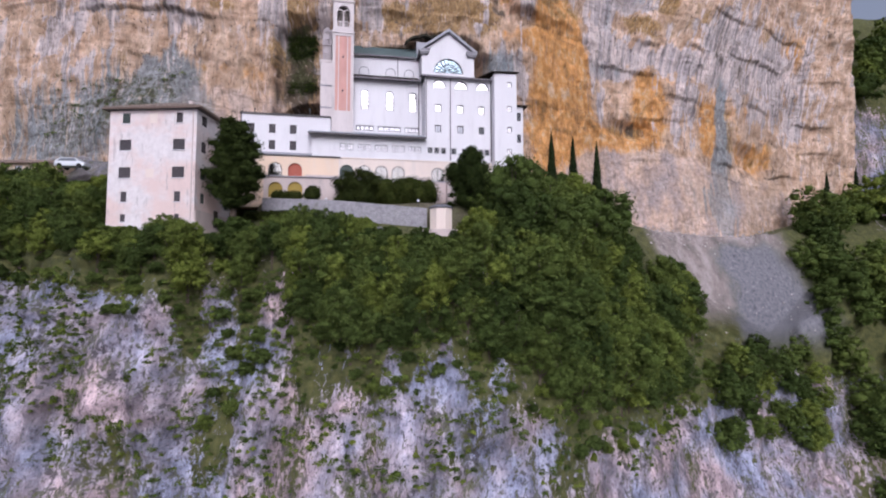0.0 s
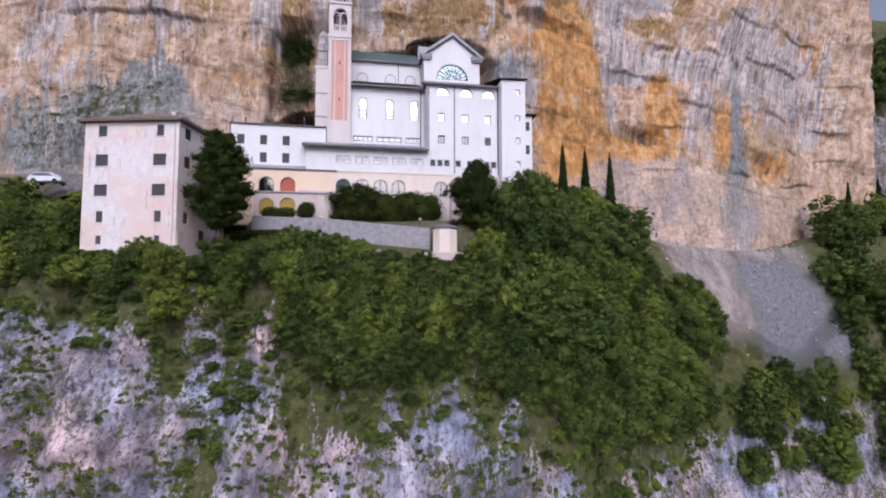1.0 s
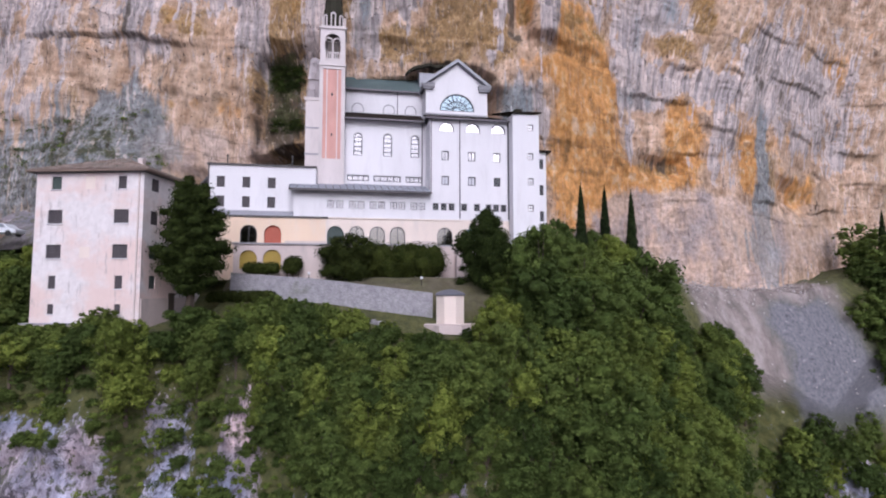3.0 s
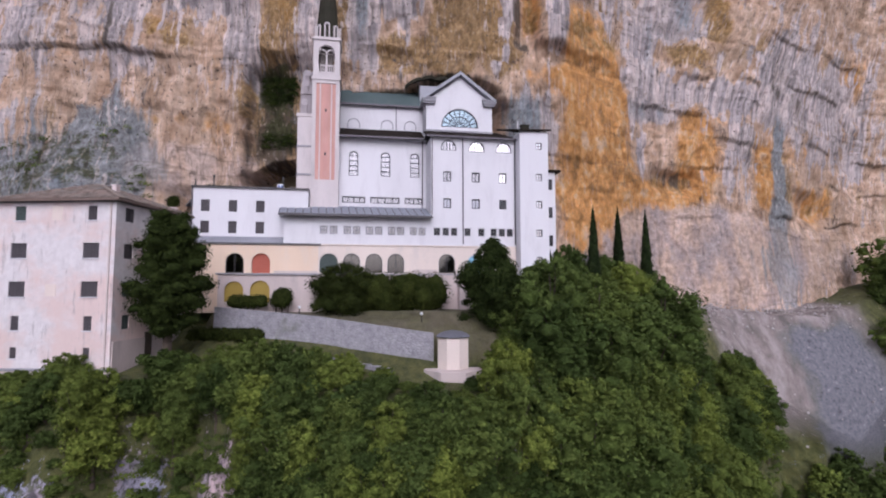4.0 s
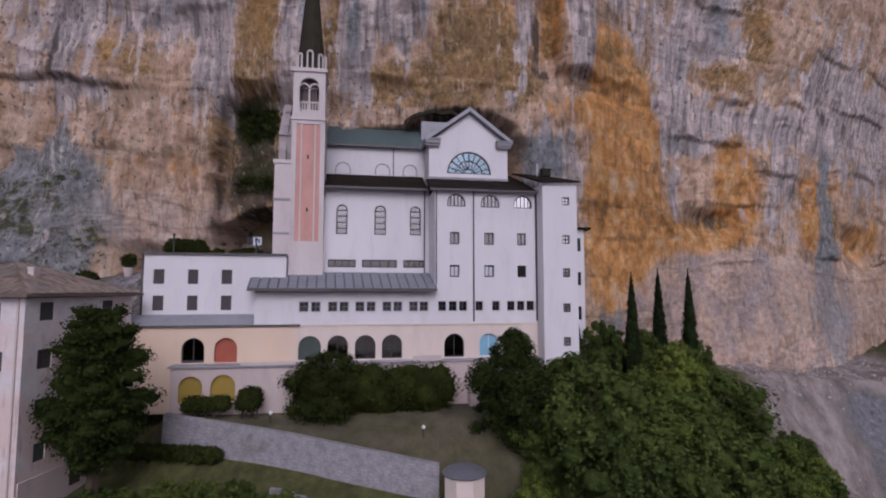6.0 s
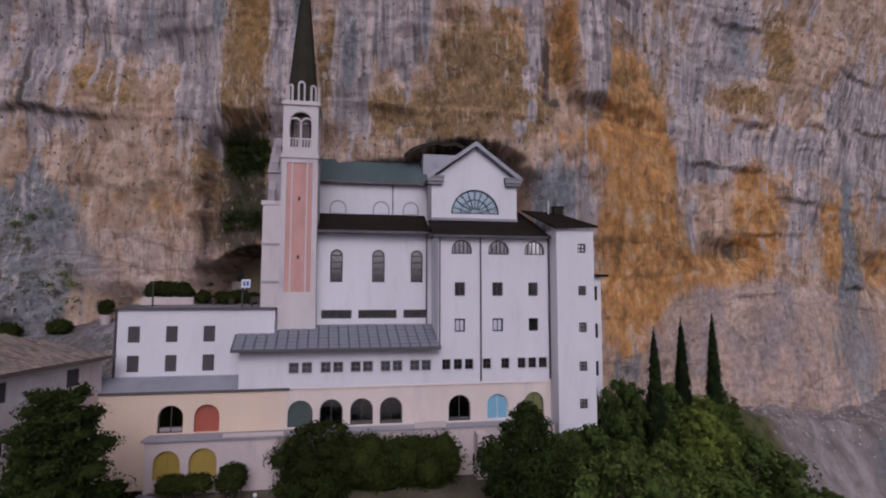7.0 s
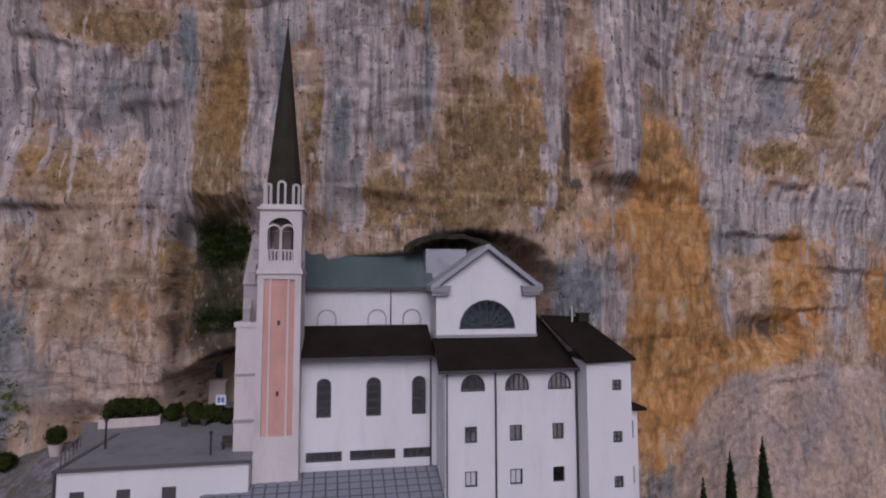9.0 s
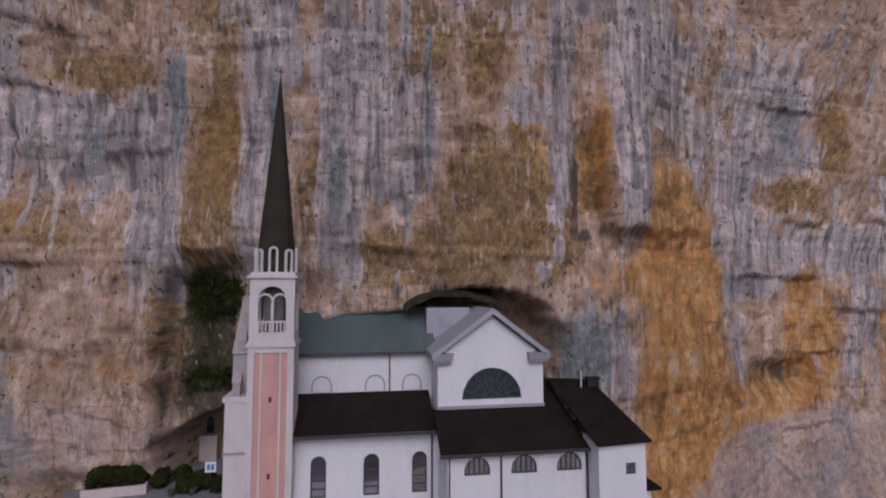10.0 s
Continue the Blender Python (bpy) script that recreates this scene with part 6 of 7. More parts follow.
for x, y in ((-10.4, 71.2), (-3.3, 68.6), (-16.0, 70.6)):
    z = float(np.interp(y, *land_profile(x)))
    light = thing("garden_light", pose(x, y, z), "small white garden light on a short post", "garden light")
    bm = bmesh.new()
    bmesh.ops.create_cone(bm, cap_ends=True, segments=10, radius1=0.05, radius2=0.05, depth=0.7, matrix=pose(0, 0, 0.35))
    part("post", bm, iron, light)
    bm = bmesh.new()
    bmesh.ops.create_icosphere(bm, subdivisions=2, radius=0.16, matrix=pose(0, 0, 0.82))
    part("globe", bm, canvas_white, light)


# ---- plants ----
def tube(verts, faces, path, radii, n=6):
    """Adds a tapering limb along a path of points."""
    start = len(verts)
    for p, r in zip(path, radii):
        for k in range(n):
            a = 2 * math.pi * k / n
            verts.append((p[0] + r * math.cos(a), p[1] + r * math.sin(a), p[2]))
    for i in range(len(path) - 1):
        for k in range(n):
            a, b = start + i * n + k, start + i * n + (k + 1) % n
            faces.append((a, b, b + n, a + n))


def leaf_cloud(rng, centres, radii, per, size, flat=0.75, up=0.35):
    """Small folded leaf sprays on the skins of many clumps."""
    c = np.repeat(centres, per, 0)
    r = np.repeat(radii, per)
    d = rng.normal(size=c.shape)
    d[:, 2] = np.abs(d[:, 2]) * 1.0 - 0.35 * (rng.random(len(c)) < 0.5)
    d /= np.linalg.norm(d, axis=1, keepdims=True)
    p = c + d * (r * rng.uniform(0.55, 1.08, len(c)))[:, None] * np.array([1, 1, flat])
    n = d + rng.normal(size=c.shape) * 0.25 + np.array([0, 0, up])
    n /= np.linalg.norm(n, axis=1, keepdims=True)
    t = np.cross(n, rng.normal(size=c.shape))
    t /= np.linalg.norm(t, axis=1, keepdims=True)
    b = np.cross(n, t)
    s = (size * rng.uniform(0.6, 1.35, len(c)))[:, None]
    quad = np.stack([p - t * s, p + b * s * 0.55 - n * s * 0.15, p + t * s, p - b * s * 0.55 - n * s * 0.15], 1)
    return quad.reshape(-1, 3)


def leaf_mesh(name, verts, quads, material):
    me = bpy.data.meshes.new(name)
    n = len(quads)
    me.vertices.add(len(verts))
    me.vertices.foreach_set("co", np.asarray(verts, np.float32).reshape(-1))
    me.loops.add(n * 4)
    me.loops.foreach_set("vertex_index", np.asarray(quads, np.int32).reshape(-1))
    me.polygons.add(n)
    me.polygons.foreach_set("loop_start", np.arange(0, n * 4, 4, dtype=np.int32))
    me.polygons.foreach_set("use_smooth", np.ones(n, bool))
    me.update(calc_edges=True)
    me.materials.append(material)
    return me


def plant_mesh(name, points, material):
    return leaf_mesh(name, points, np.arange(len(points)).reshape(-1, 4), material)


def round_cage(n=3):
    """A sphere of quads, from a cube of n by n a side."""
    where, quads = {}, []

    def corner(p):
        key = tuple(int(round(c)) for c in p)
        return where.setdefault(key, len(where))
    for axis in range(3):
        for side in (0, n):
            for i in range(n):
                for j in range(n):
                    ring = []
                    for di, dj in ((0, 0), (1, 0), (1, 1), (0, 1)):
                        p = [0, 0, 0]
                        p[axis], p[(axis + 1) % 3], p[(axis + 2) % 3] = side, i + di, j + dj
                        ring.append(corner(p))
                    quads.append(ring if side else ring[::-1])
    v = (np.array(list(where), float) / n - 0.5) * 2
    v = np.tan(v * math.pi / 4)
    return v / np.linalg.norm(v, axis=1, keepdims=True), np.array(quads)


CAGE, LOOSE = round_cage(3), round_cage(2)


def clumped_crown(rng, centres, radii, leaves, size, flat=0.85, lump=0.70, cage=CAGE):
    """Foliage clumps: an uneven inner mass for each, and small leaf sprays all over and past its skin."""
    v, q = cage
    verts, quads, at = [], [], 0
    for k, (c, r) in enumerate(zip(centres, radii)):
        w = v * 2.1 + rng.uniform(0, 50, 3)
        d = lump * r * (1 + 0.7 * fractal(w[:, 0], w[:, 1], w[:, 2], 900, 3))
        verts.append(c + v * d[:, None] * np.array([1, 1, flat]))
        quads.append(q + at)
        at += len(v)
    share = np.maximum(4, (leaves * radii ** 2 / np.sum(radii ** 2))).astype(int)
    c, r = np.repeat(centres, share, 0), np.repeat(radii, share)
    d = rng.normal(size=c.shape)
    d[:, 2] += 0.35
    d /= np.linalg.norm(d, axis=1, keepdims=True)
    p = c + d * (r * (1.22 - 0.62 * rng.random(len(c)) ** 1.6))[:, None] * np.array([1, 1, flat])
    n = d + rng.normal(size=c.shape) * 0.42 + np.array([0, 0, 0.25])
    n /= np.linalg.norm(n, axis=1, keepdims=True)
    t = np.cross(n, rng.normal(size=c.shape))
    t /= np.linalg.norm(t, axis=1, keepdims=True)
    b = np.cross(n, t)
    s = (size * rng.uniform(0.55, 1.4, len(c)))[:, None]
    leaf = np.stack([p - t * s, p + b * s * 0.6 - n * s * 0.15, p + t * s, p - b * s * 0.6 - n * s * 0.15], 1).reshape(-1, 3)
    verts.append(leaf)
    quads.append(np.arange(len(leaf)).reshape(-1, 4) + at)
    return np.concatenate(verts), np.concatenate(quads)


def broadleaf(seed, height, spread, clumps, leaves, size, material, trunk=0.35, low=-0.35, lump=(0.34, 0.72), cage=CAGE, taper=0.0, ragged=0.72):
    """Trunk, limbs and a crown of rounded clumps that get smaller towards its top."""
    rng = np.random.default_rng(seed)
    th = height * trunk
    half = (height - th) / 2
    cs, rs = [], []
    for k in range(clumps):
        e = low + (1 - low) * (k + rng.uniform(0.1, 0.9)) / clumps
        a = k * 2.4 + rng.uniform(-0.5, 0.5)
        r = spread * (lump[0] + (lump[1] - lump[0]) * rng.random() ** 1.5) * (1.0 if e < 0.4 else 1.15 - 0.5 * e)
        wide = math.sqrt(max(0.02, 1 - e * e)) if e > -0.2 else 0.95 + 0.3 * (e + 0.2)
        wide *= 1 - taper * (e + 1) / 2
        rad = max(0.0, spread * wide * rng.uniform(ragged, 1.1) - 0.55 * r)
        z = th + half + e * half - r * 0.6 * max(0, e)
        cs.append((rad * math.cos(a), rad * math.sin(a), z))
        rs.append(r)
    cs.append((0.1 * spread, 0.0, th + half * 0.95))
    rs.append(spread * 0.62)
    foliage = clumped_crown(rng, np.array(cs), np.array(rs), leaves, size, lump=0.6, cage=cage)
    verts, faces = [], []
    tube(verts, faces, [(0, 0, -1.5), (0.05, 0, th * 0.6), (0.1, 0.05, th * 1.2), (0.05, 0.1, height * 0.75)], [0.04 * height, 0.03 * height, 0.022 * height, 0.006 * height])
    for k in range(0, clumps, 3):
        x, y, z = cs[k]
        tube(verts, faces, [(0.05, 0, th * 0.9), (x * 0.5, y * 0.5, (th + z) / 2), (x * 0.9, y * 0.9, z)], [0.014 * height, 0.009 * height, 0.003 * height], 5)
    return mesh_of("trunk", verts, faces, bark), leaf_mesh("crown", *foliage, material), foliage


def tree(name, meshes, m, label, category="tree", group=""):
    ob = thing(name, m, label, category, group)
    part("trunk", meshes[0], None, ob)
    part("crown", meshes[1], None, ob)
    return ob


def ground_height(x, y):
    ys, zs = land_profile(x)
    return float(np.interp(y, ys, zs))


SORTS = [(4.8, 2.1, 30), (5.8, 2.4, 34), (4.0, 2.2, 28), (4.8, 1.8, 26), (2.6, 1.7, 20), (6.6, 2.8, 38)]
BROAD = [broadleaf(100 + k, h, w, c, 4200, 0.125, leaf_broad, 0.06, -0.8, (0.16, 0.40), ragged=0.45) for k, (h, w, c) in enumerate(SORTS)]
LIGHT = [broadleaf(130 + k, h, w, c * 2 // 3, 1100, 0.19, leaf_broad, 0.06, -0.8, (0.18, 0.46), cage=LOOSE, ragged=0.45)[2] for k, (h, w, c) in enumerate(SORTS)]
HEIGHT = [4.8, 5.8, 4.0, 4.8, 2.6, 6.6]
TOP_X = [-70, -44, -42.5, -33, -31, -26, -23, -19, -16.5, -13, -9, -6, -4, 2.5, 4.2, 5, 7, 9, 14, 22, 30, 36, 40, 44, 50]
TOP_Z = [2.4, 2.2, -7.6, -6.9, -6.6, -5.9, -5.7, -4.9, -4.3, -5.5, -6.7, -7.8, -8.6, -9.0, -5.0, -1.6, 0.6, 1.2, 0.6, 0.2, -1.2, -3.0, -7.0, -12, -18]
EDGE_Z, EDGE_K = [-25, -16.5, -5, 3], [0.50, 0.462, 0.378, 0.33]
rng = np.random.default_rng(5)

# the lie of the land, cell by cell, with its area
quad_a, quad_b = land_points[1:, 1:] - land_points[:-1, :-1], land_points[1:, :-1] - land_points[:-1, 1:]
cell_area = np.linalg.norm(np.cross(quad_a, quad_b), axis=-1).reshape(-1)
cells = (land_points[1:, 1:] + land_points[:-1, :-1]).reshape(-1, 3) / 2


def sow(mask, count, gap, taken):
    """Up to count places on the chosen cells of the land, none nearer than gap to another."""
    ids = np.nonzero(mask)[0]
    if len(ids) == 0:
        return []
    out = []
    for i in rng.choice(ids, size=min(len(ids), count * 14), replace=False, p=cell_area[ids] / cell_area[ids].sum()):
        p = cells[i]
        near = np.array(taken) if taken else np.full((1, 3), 1e6)
        if np.min(np.sum((near - p) ** 2, 1)) > (gap * rng.uniform(0.8, 1.25)) ** 2:
            taken.append(tuple(p))
            out.append(tuple(p))
            if len(out) >= count:
                break
    return out


cx, cy, cz = cells.T
rim = np.interp(cx, RIM_X, RIM_Y)
low = np.interp(cx, [-90, -60, -44, -31, -28, -22, -16, -12, 0, 8, 14, 24, 40, 50], [-12, -11, -12, -13.5, -17, -14.5, -18.0, -22.0, -20.0, -24.0, -28.5, -31.5, -32, -26])
low = low + 1.6 * fractal(cx / 3, 0 * cx, 0 * cx, 401, 3)
hole = (-22.2 < cx) & (cx < -16.8) & (cz < -11.6) & (cz > -23) | (-28.6 < cx) & (cx < -24.2) & (cz < -11.5) & (cz > -23)
garden = (cx > -5.5) & (cx < 4.2) & (cy > 60.6) | (cx > 5) & (cx < 13) & (cy > 75.5) | (cx > 3.5) & (cx < 4.6) & (cy > 67)
reach = np.interp(cx, [-70, -44, -43, -26, -25.5, -6, -5.5, 4, 5, 12, 14, 50], [71, 71, 60.6, 60.8, 64.5, 62.2, 60.6, 60.6, 74, 77, 84, 106])
reach = np.minimum(reach, np.interp(cx, CLIFF_X, CLIFF_Y) - 3)
wooded = (cx > -64) & (cx < 46) & (cy > rim - 14) & (cy < reach) & (cz > low) & ~hole & ~garden & (cx < cy * np.interp(cz + 3, EDGE_Z, EDGE_K) - 0.8)
flank_k = np.interp(-(cz + 3 - 4.5) / np.maximum(10, cy - 26), [0.0, 0.08, 0.177, 0.28, 0.38, 0.6], [0.45, 0.48, 0.527, 0.57, 0.62, 0.70])
wooded &= cx < flank_k * (cy - 26) - 1.6
spots = []
sow(wooded & (cx > 5), 180, 2.75, spots)
sow(wooded & (cx <= 5), 190, 2.1, spots)
sow((cx > 36) & (cx < 43) & (cz < -13) & (cz > -24) & (cy > 83), 14, 2.3, spots)
order = sorted(spots, key=lambda p: abs(p[0]) + 0.6 * abs(p[1] - 60))
far_woods, far_tones = [], []


def grow(x, y, z, kind, wide, size, label, singly):
    m = pose(x, y, z - 0.5, 0, 0, rng.uniform(0, 360)) @ Matrix.Diagonal((wide, wide, size, 1))
    if singly:
        tree("broadleaf_tree", BROAD[kind], m, label, "tree", "trees on the slope")
    else:
        a = np.array(m)
        v, q = LIGHT[kind]
        far_woods.append((v @ a[:3, :3].T + a[:3, 3], q))
        far_tones.append(np.full(len(v), rng.random()))


# the trees nearest the terrace stand singly; the rest of the woods is one growth
for k, (x, y, z) in enumerate(order):
    kind = int(rng.choice([0, 1, 2, 3, 5] if x > 6 else [0, 1, 2, 3]))
    size = rng.uniform(0.8, 1.25) if x < 6 else rng.uniform(0.85, 1.5)
    top = np.interp(x, TOP_X, TOP_Z) - 0.12 * max(0, y - 62) * (-26 < x < 5) + (rng.choice([-3.2, -1.8, -0.6, 0.4, 1.8]) if x > 6 else rng.uniform(-1.0, 0.3))
    if z + HEIGHT[kind] * size > top:
        kind = int(rng.choice([2, 4] if x < 6 else [0, 1, 3]))
        size = min(size, max(0.36, (top - z + 0.5) / HEIGHT[kind]))
    wide = max(size, 0.55 if x < 6 else 0.75) * rng.uniform(0.9, 1.2)
    grow(x, y, z, kind, wide, size, "dense green broadleaf tree on the steep slope", k < 284)
for x, y, top, kind in ((13.4, 78.6, 4.0, 3), (15.0, 80.6, 3.4, 1), (18.6, 81.6, 2.8, 0), (23.4, 84.2, 1.6, 1), (6.2, 71.6, 0.2, 3), (8.2, 72.6, 1.0, 0)):
    z = ground_height(x, y)
    size = (top - z + 0.5) / HEIGHT[kind]
    grow(x, y, z, kind, min(1.1, size), size, "dense green broadleaf tree on the steep slope", True)
# low growth between the trees, thinning out over the rock
under = wooded & (cz > low - 1) | (cx > -26) & (cx < -5) & (cy > 58) & (cy < np.interp(cx, WALL_X, WALL_Y) - 4.2) & ~garden
for x, y, z in sow(under & (cx < 6), 110, 1.4, []):
    top = np.interp(x, TOP_X, TOP_Z) - 0.25 * max(0, y - 61) * (-26 < x < 5)
    size = min(rng.uniform(0.4, 0.8), max(0.22, (top - z) / 2.6))
    grow(x, y, z + 0.1, 4, max(size, 0.5) * 1.2, size, "", False)
fringe = (cx > -58) & (cx < 44) & (cz < low + 1.5) & (cz > low - 4.5) & (cy < rim) & ~hole
for x, y, z in sow(fringe, 130, 1.6, []):
    size = rng.uniform(0.2, 0.6)
    grow(x, y, z + 0.25, 4, size * 1.3, size, "", False)
bank = (cx > -66) & (cx < -43) & (cy > 61) & (cy < 72)
for x, y, z in sow(bank, 40, 2.0, []):
    size = min(rng.uniform(0.6, 1.15), max(0.3, (2.4 - z) / 2.6 + 0.2))
    grow(x, y, z, 4, size * 1.3, size, "", False)
for x, y, z in sow((cx > 44) & (cx < 66) & (cz < -28) & (cz > -42), 32, 2.6, []):
    size = rng.uniform(0.7, 1.3)
    grow(x, y, z, int(rng.choice([0, 1, 2, 3])), size * 1.15, size, "", False)
right = (cx > 69) & (cx < 124) & (cy > rim - 18) & (cy < rim + 14) & (cx > 0.67 * cy + 2.2)
for x, y, z in sow(right, 95, 3.0, []):
    size = rng.uniform(1.2, 1.9)
    grow(x, y, z, int(rng.choice([0, 1, 2, 3, 5])), size * 1.15, size, "", False)
for k in range(45):
    x, f = rng.uniform(118, 175), rng.uniform(-0.12, 0.6)
    grow(x, 156 + 44 * f + 0.06 * (x - 110), 45 + 48 * f - 0.05 * (x - 120), int(rng.choice(6)), 2.6, 2.3, "", False)
counts = np.cumsum([0] + [len(v) for v, q in far_woods])
wood_mesh = leaf_mesh("woodland", np.concatenate([v for v, q in far_woods]), np.concatenate([q + c for (v, q), c in zip(far_woods, counts)]), leaf_broad)
float_attribute(wood_mesh, "tone", np.concatenate(far_tones))
tagged(new("woodland", wood_mesh), "dense green mixed woods on the steep slope", "woods", kind="stuff")


def cypress(seed, height, spread):
    rng = np.random.default_rng(seed)
    zs = np.linspace(0.04, 1.0, 60)
    r = spread * np.minimum(1, (zs / 0.25) ** 0.6) * (1 - zs) ** 0.65 * 1.25
    cs, rs = [], []
    for k, (z, q) in enumerate(zip(zs, r)):
        a = k * 2.4
        cs.append((q * 0.3 * math.cos(a), q * 0.3 * math.sin(a), z * height))
        rs.append(max(0.07, q * 0.78))
    crown = leaf_mesh("crown", *clumped_crown(rng, np.array(cs), np.array(rs), 5200, 0.09, 1.5, 0.85, LOOSE), leaf_cypress)
    verts, faces = [], []
    tube(verts, faces, [(0, 0, -1), (0, 0, height * 0.5), (0, 0, height * 0.9)], [0.16, 0.1, 0.02])
    return mesh_of("trunk", verts, faces, bark), crown


CYP = [cypress(31, 11.5, 0.85), cypress(32, 10.5, 0.8)]
for k, (x, y, top, s) in enumerate([(16.6, 78.4, 8.6, 1.0), (21.0, 82.9, 9.1, 1.0), (26.0, 86.8, 9.3, 1.02), (11.9, 80.5, 3.4, 0.7), (88, 118, 11, 1.25), (94, 121, 8, 1.1), (98, 122, 13, 1.3), (104, 124, 11.5, 1.25)]):
    h = (11.5, 10.5)[k % 2] * s
    tree("cypress_tree", CYP[k % 2], pose(x, y, top - h, 0, 0, 40 * k) @ Matrix.Diagonal((s, s, s, 1)), "tall narrow dark green cypress below the cliff", "tree", "cypresses below the cliff")


def layered_pine(seed, height, spread, leaves):
    """A tall pine: whorls of uneven boughs with gaps between them, wide up to its blunt top."""
    rng = np.random.default_rng(seed)
    cs, rs, verts, faces = [], [], [], []
    tube(verts, faces, [(0, 0, -1.5), (0.1, 0, height * 0.25), (-0.1, 0.1, height * 0.6), (0.1, 0, height * 0.93)], [0.5, 0.4, 0.24, 0.05])
    for f in np.linspace(0.22, 0.95, 12):
        reach = spread * np.interp(f, [0.15, 0.27, 0.42, 0.6, 0.82, 0.92, 1.0], [0.3, 0.62, 1.0, 0.88, 0.74, 0.5, 0.15])
        turn = rng.uniform(0, 6.28)
        for k in range(6):
            a = turn + k * 1.047 + rng.uniform(-0.35, 0.35)
            out = reach * rng.choice([0.62, 0.82, 1.0, 1.14])
            z = height * f + rng.uniform(-0.35, 0.35)
            for g in (0.3, 0.62, 0.9):
                cs.append((out * g * math.cos(a), out * g * math.sin(a), z + 0.5 * g * g))
                rs.append((0.30 - 0.12 * g) * reach + 0.42 + rng.uniform(-0.1, 0.12))
            tube(verts, faces, [(0, 0, z - 0.4), (out * 0.5 * math.cos(a), out * 0.5 * math.sin(a), z - 0.1), (out * 0.9 * math.cos(a), out * 0.9 * math.sin(a), z + 0.3)], [0.11, 0.07, 0.03], 5)
    cs += [(0.1, 0, height * 0.94), (-0.5, 0.2, height * 0.9)]
    rs += [0.7, 0.8]
    foliage = clumped_crown(rng, np.array(cs), np.array(rs), leaves, 0.12, 0.62, 0.62)
    return mesh_of("trunk", verts, faces, bark), leaf_mesh("crown", *foliage, leaf_pine)


pine = layered_pine(77, 13.4, 3.3, 34000)
tree("pine_tree", pine, pose(-26.0, 63.8, -8.0), "large dark evergreen pine beside the house")
dark_fir = broadleaf(78, 10.4, 4.1, 70, 24000, 0.13, leaf_pine, 0.08, -0.8, (0.10, 0.30), taper=0.38, ragged=0.35)
tree("evergreen_tree", dark_fir, pose(3.8, 69.3, -6.6), "dark spreading evergreen beside the terrace")
h1 = broadleaf(79, 6.0, 3.9, 60, 16000, 0.11, leaf_hedge, 0.05, -0.8, (0.16, 0.36), ragged=0.55)
tree("terrace_tree", h1, pose(-11.9, 73.1, -4.5), "round dark evergreen at the end of the hedge")


def hedge_mesh(seed, length, depth, height, per=4200, size=0.12, material=leaf_hedge):
    """A clipped mass: overlapping clumps that fill a block with rounded shoulders."""
    rng = np.random.default_rng(seed)
    r0 = min(depth, height) * 0.36
    n = int(max(7, 1.6 * length * depth * height / (4 * r0 ** 3)))
    n = min(n, 60)
    r = rng.uniform(0.85, 1.2, n) * r0
    z = (np.arange(n) * 0.618) % 1
    cs = np.stack([np.linspace(-0.5, 0.5, n) * max(0.1, length - 2 * r0), rng.uniform(-0.5, 0.5, n) * max(0.1, depth - 2 * r0), r + z * np.maximum(0.05, height - 2 * r)], -1)
    return leaf_mesh("crown", *clumped_crown(rng, cs, r, per, size, 0.95, 0.85), material)


def hedge_bush(name, me, m, label):
    ob = thing(name, m, label, "hedge")
    part("crown", me, None, ob)
    verts, faces = [], []
    for dx in (-0.6, 0.0, 0.6):
        tube(verts, faces, [(dx, 0, -0.8), (dx * 1.1, 0, 0.5), (dx * 1.3, 0, 1.2)], [0.09, 0.07, 0.03])
    part("stem", mesh_of("stem", verts, faces, bark), None, ob)


hedge_bush("clipped_hedge", hedge_mesh(80, 11.4, 4.0, 5.1, 18000, 0.11), pose(-6.2, 73.6, -4.5, 0, 0, 6), "long clipped evergreen hedge on the terrace")
hedge_bush("round_bush", hedge_mesh(81, 2.4, 2.2, 2.2, 2600), pose(-18.1, 71.6, -3.4), "round green bush before the plinth")
hedge_bush("low_bush", hedge_mesh(82, 4.0, 1.7, 1.5, 2600), pose(-21.6, 71.2, -3.4, 0, 0, 8), "low green bushes before the plinth")
hedge_bush("terrace_hedge", hedge_mesh(83, 4.9, 1.5, 1.9, 4600, 0.12), HERE @ pose(-29.66, 14.5, 11.0, 0, 0, 8), "clipped dark hedge on the terrace below the rock")
hedge_bush("garden_hedge", hedge_mesh(84, 8.0, 1.3, 1.5, 4200, 0.13), pose(-22.6, 68.3, ground_height(-22.6, 68.3) - 0.1, 0, 0, -8), "dark clipped garden hedge below the wall")
for k, (u, v, sc) in enumerate(((-23.6, 13.9, 0.85), (-22.6, 14.6, 1.0), (-20.9, 14.0, 0.8), (-26.6, 16.0, 1.0), (-24.9, 16.8, 0.9))):
    hedge_bush("terrace_shrub", hedge_mesh(85 + k, 2.6 * sc, 1.8 * sc, 1.7 * sc, 1300, 0.14, leaf_hedge), HERE @ pose(u, v, 10.25, 0, 0, 30 * k), "leafy green shrub before the cave")

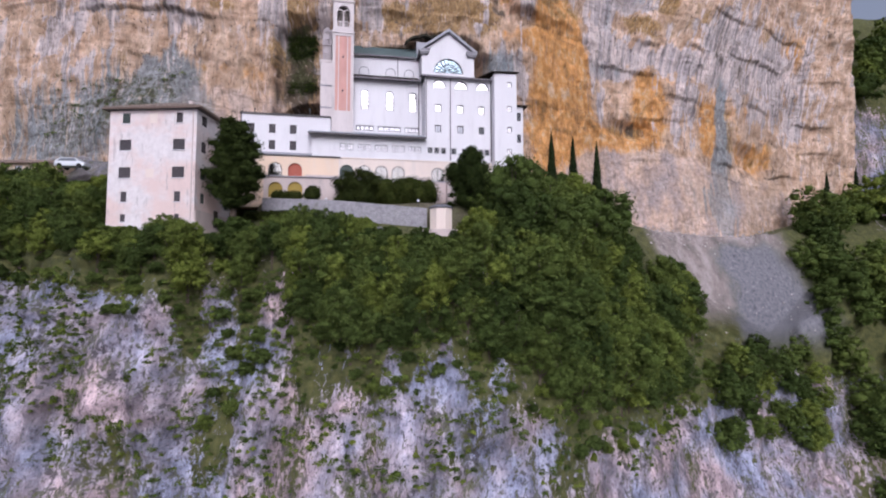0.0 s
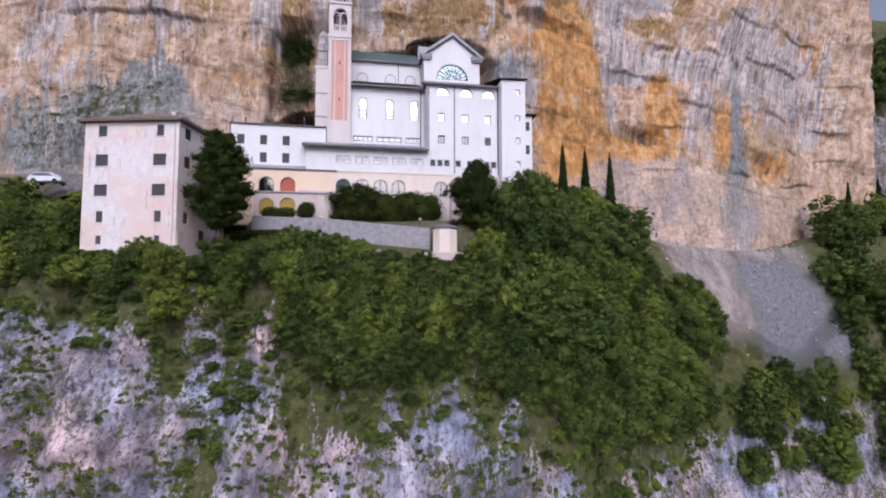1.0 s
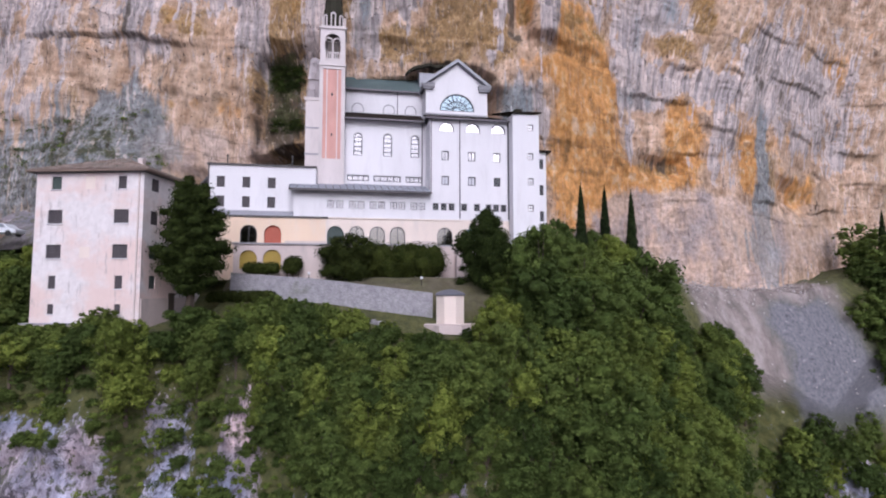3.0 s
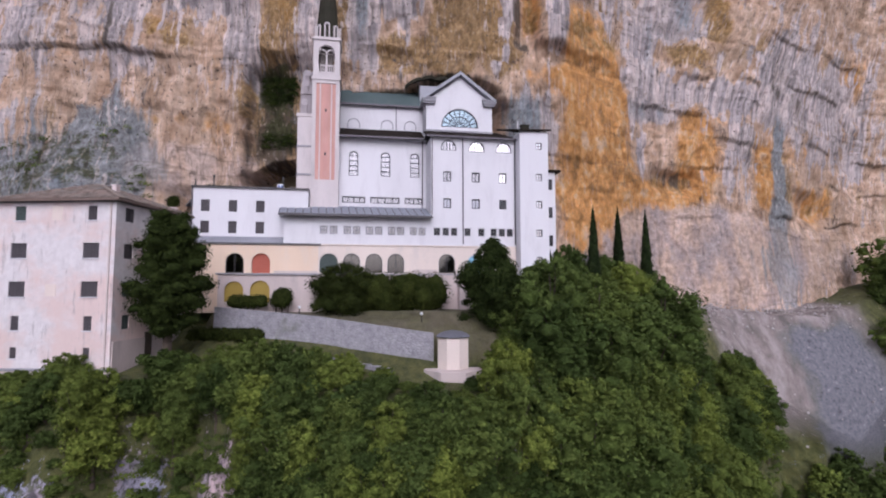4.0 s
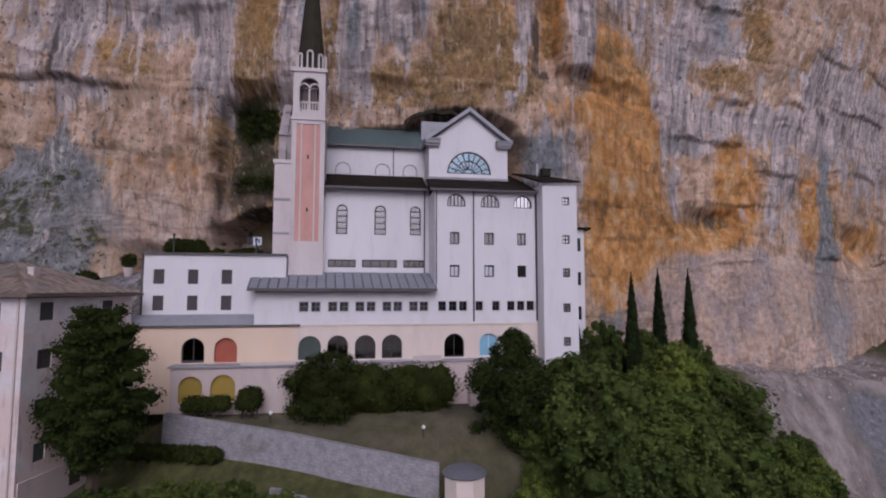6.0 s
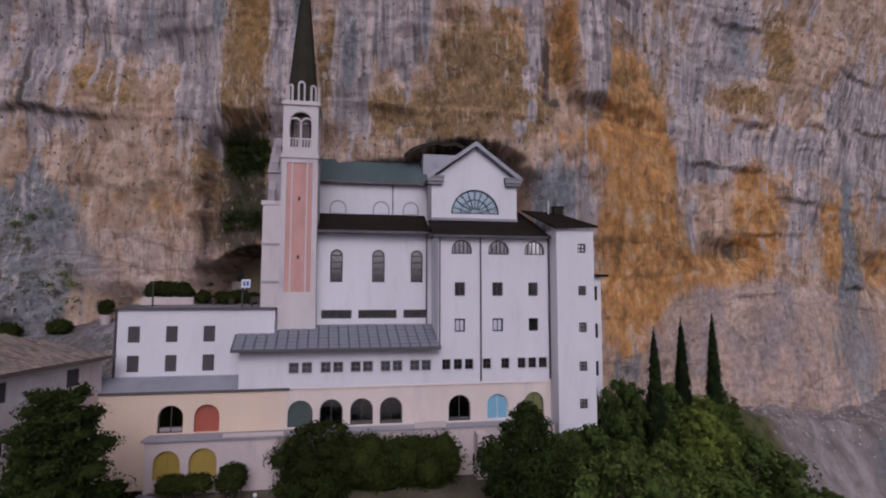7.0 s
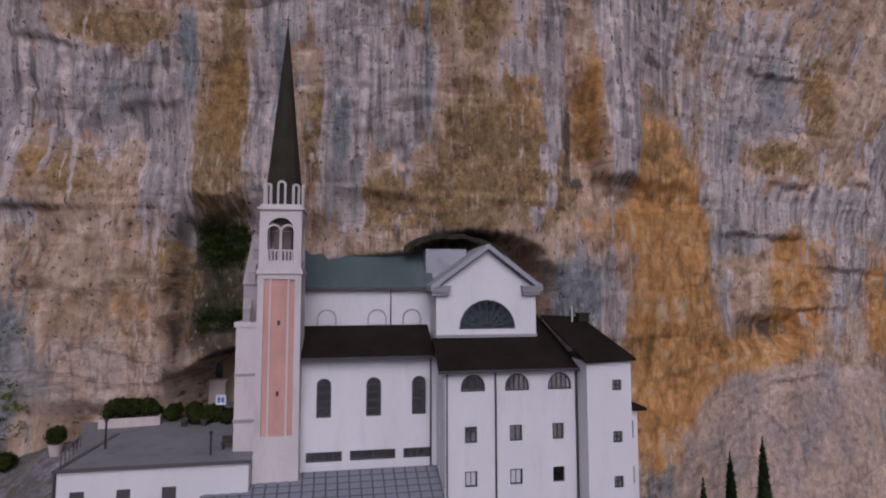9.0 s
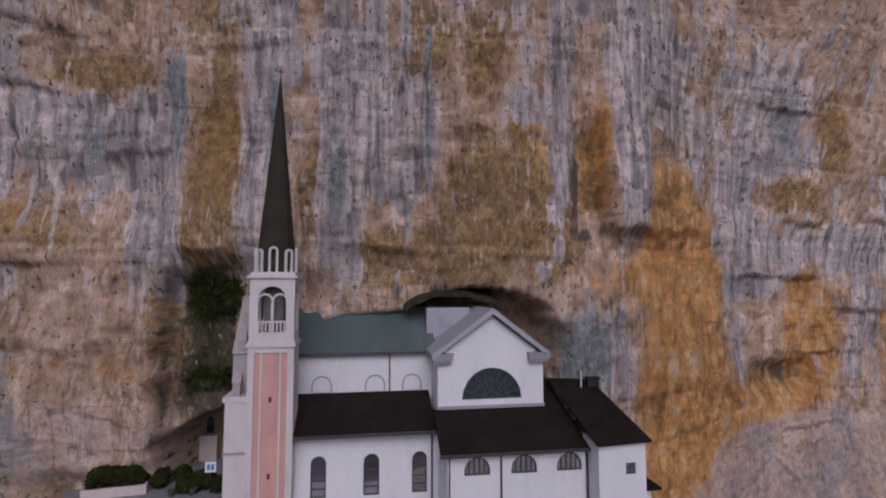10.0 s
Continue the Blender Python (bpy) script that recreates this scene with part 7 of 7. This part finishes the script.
bank_pot = thing("potted_shrub", pose(-36.75, 84.26, float(bank_height(-36.75, 84.26)) - 0.1), "round green shrub in a pale stone pot", "plant")
bm = bmesh.new()
bmesh.ops.create_cone(bm, cap_ends=True, segments=14, radius1=0.4, radius2=0.6, depth=1.0, matrix=pose(0, 0, 0.5))
part("pot", bm, plinth_plaster, bank_pot, "pale stone pot")
part("crown", hedge_mesh(95, 1.5, 1.5, 1.7, 1500, 0.12), None, bank_pot, at=pose(0, 0, 0.9))
for x, y, sc in ((-40.5, 83.1, 1.0), (-44.5, 81.5, 1.2), (-48.0, 80.0, 1.3)):
    hedge_bush("bank_bush", hedge_mesh(96, 2.4 * sc, 2.0 * sc, 1.6 * sc, 1600, 0.13), pose(x, y, float(bank_height(x, y)) - 0.15), "dark green bush on the stony bank")

# scrub: tufts on the rock of the slope, and on the grey mound behind the house
def scrub(name, spots_at, size, label, seed, material=leaf_broad):
    rng = np.random.default_rng(seed)
    n = len(spots_at)
    leaves = leaf_cloud(rng, spots_at, rng.uniform(0.25, 0.8, n) * size, 60, 0.13)
    me = plant_mesh(name, leaves, material)
    float_attribute(me, "tone", np.repeat(rng.random(n), 60 * 4))
    tagged(new(name, me), label, "scrub", kind="stuff")


flat = land_points.reshape(-1, 3)
face_rows = flat[(flat[:, 0] > -52) & (flat[:, 0] < 45) & (flat[:, 2] < -13) & (flat[:, 2] > -38)]
pick = face_rows[rng.integers(0, len(face_rows), 3200)]
keep = fractal(pick[:, 0] / 4, pick[:, 1] * 0, pick[:, 2] / 5, 301, 3) > -0.08
scrub("slope_scrub", pick[keep], 0.8, "scattered green tufts on the rock face", 3)
flat = cliff_points.reshape(-1, 3)
mound = flat[(flat[:, 0] > -66) & (flat[:, 0] < -40) & (flat[:, 2] < 20) & (flat[:, 2] > 3)]
pick = mound[rng.integers(0, len(mound), 150)]
keep = fractal(pick[:, 0] / 4, pick[:, 1] * 0, pick[:, 2] / 4, 303, 3) > 0.05
scrub("mound_scrub", pick[keep], 1.3, "green scrub on the grey rock mound", 4)
hollow = flat[(flat[:, 0] > -27.4) & (flat[:, 0] < -22.4) & ((flat[:, 2] < 29.0) & (flat[:, 2] > 25.0) | (flat[:, 2] < 20.5) & (flat[:, 2] > 18.5))]
scrub("hollow_scrub", hollow[rng.integers(0, len(hollow), 170)], 1.25, "dark scrub in the hollow of the cliff", 6, leaf_pine)


# ---- pieces: the square plates of the lean-to roof ----
def build_tiles():
    bm = bmesh.new()
    vs = box(bm, -0.355, 0.355, 0.04, 0.64, 0.0, 0.05)
    for v in vs[4:]:
        v.co.x *= 0.93
        v.co.y = 0.07 if v.co.y < 0.3 else 0.61
    bmesh.ops.recalc_face_normals(bm, faces=bm.faces[:])
    me = bpy.data.meshes.new("tile")
    bm.to_mesh(me)
    bm.free()
    me.materials.append(tile_grey)
    slope = math.degrees(math.atan2(1.64, 4.9))
    for j in range(7):
        for i in range(20):
            f = j / 7
            u0, u1 = -19.75 - 0.45 * f, -2.65 - 0.1 * f
            wide = (u1 - u0) / 20
            at = pose(u0 + wide * (i + 0.5), -0.95 + 0.70 * j, 7.03 + 0.2343 * j, slope) @ pose(0, 0, random.uniform(0, 0.015), random.uniform(-1, 1), random.uniform(-1, 1), 0)
            part("tile", me, None, porch, at=at @ Matrix.Diagonal((wide / 0.84, 1, 1, 1)))


build_tiles()
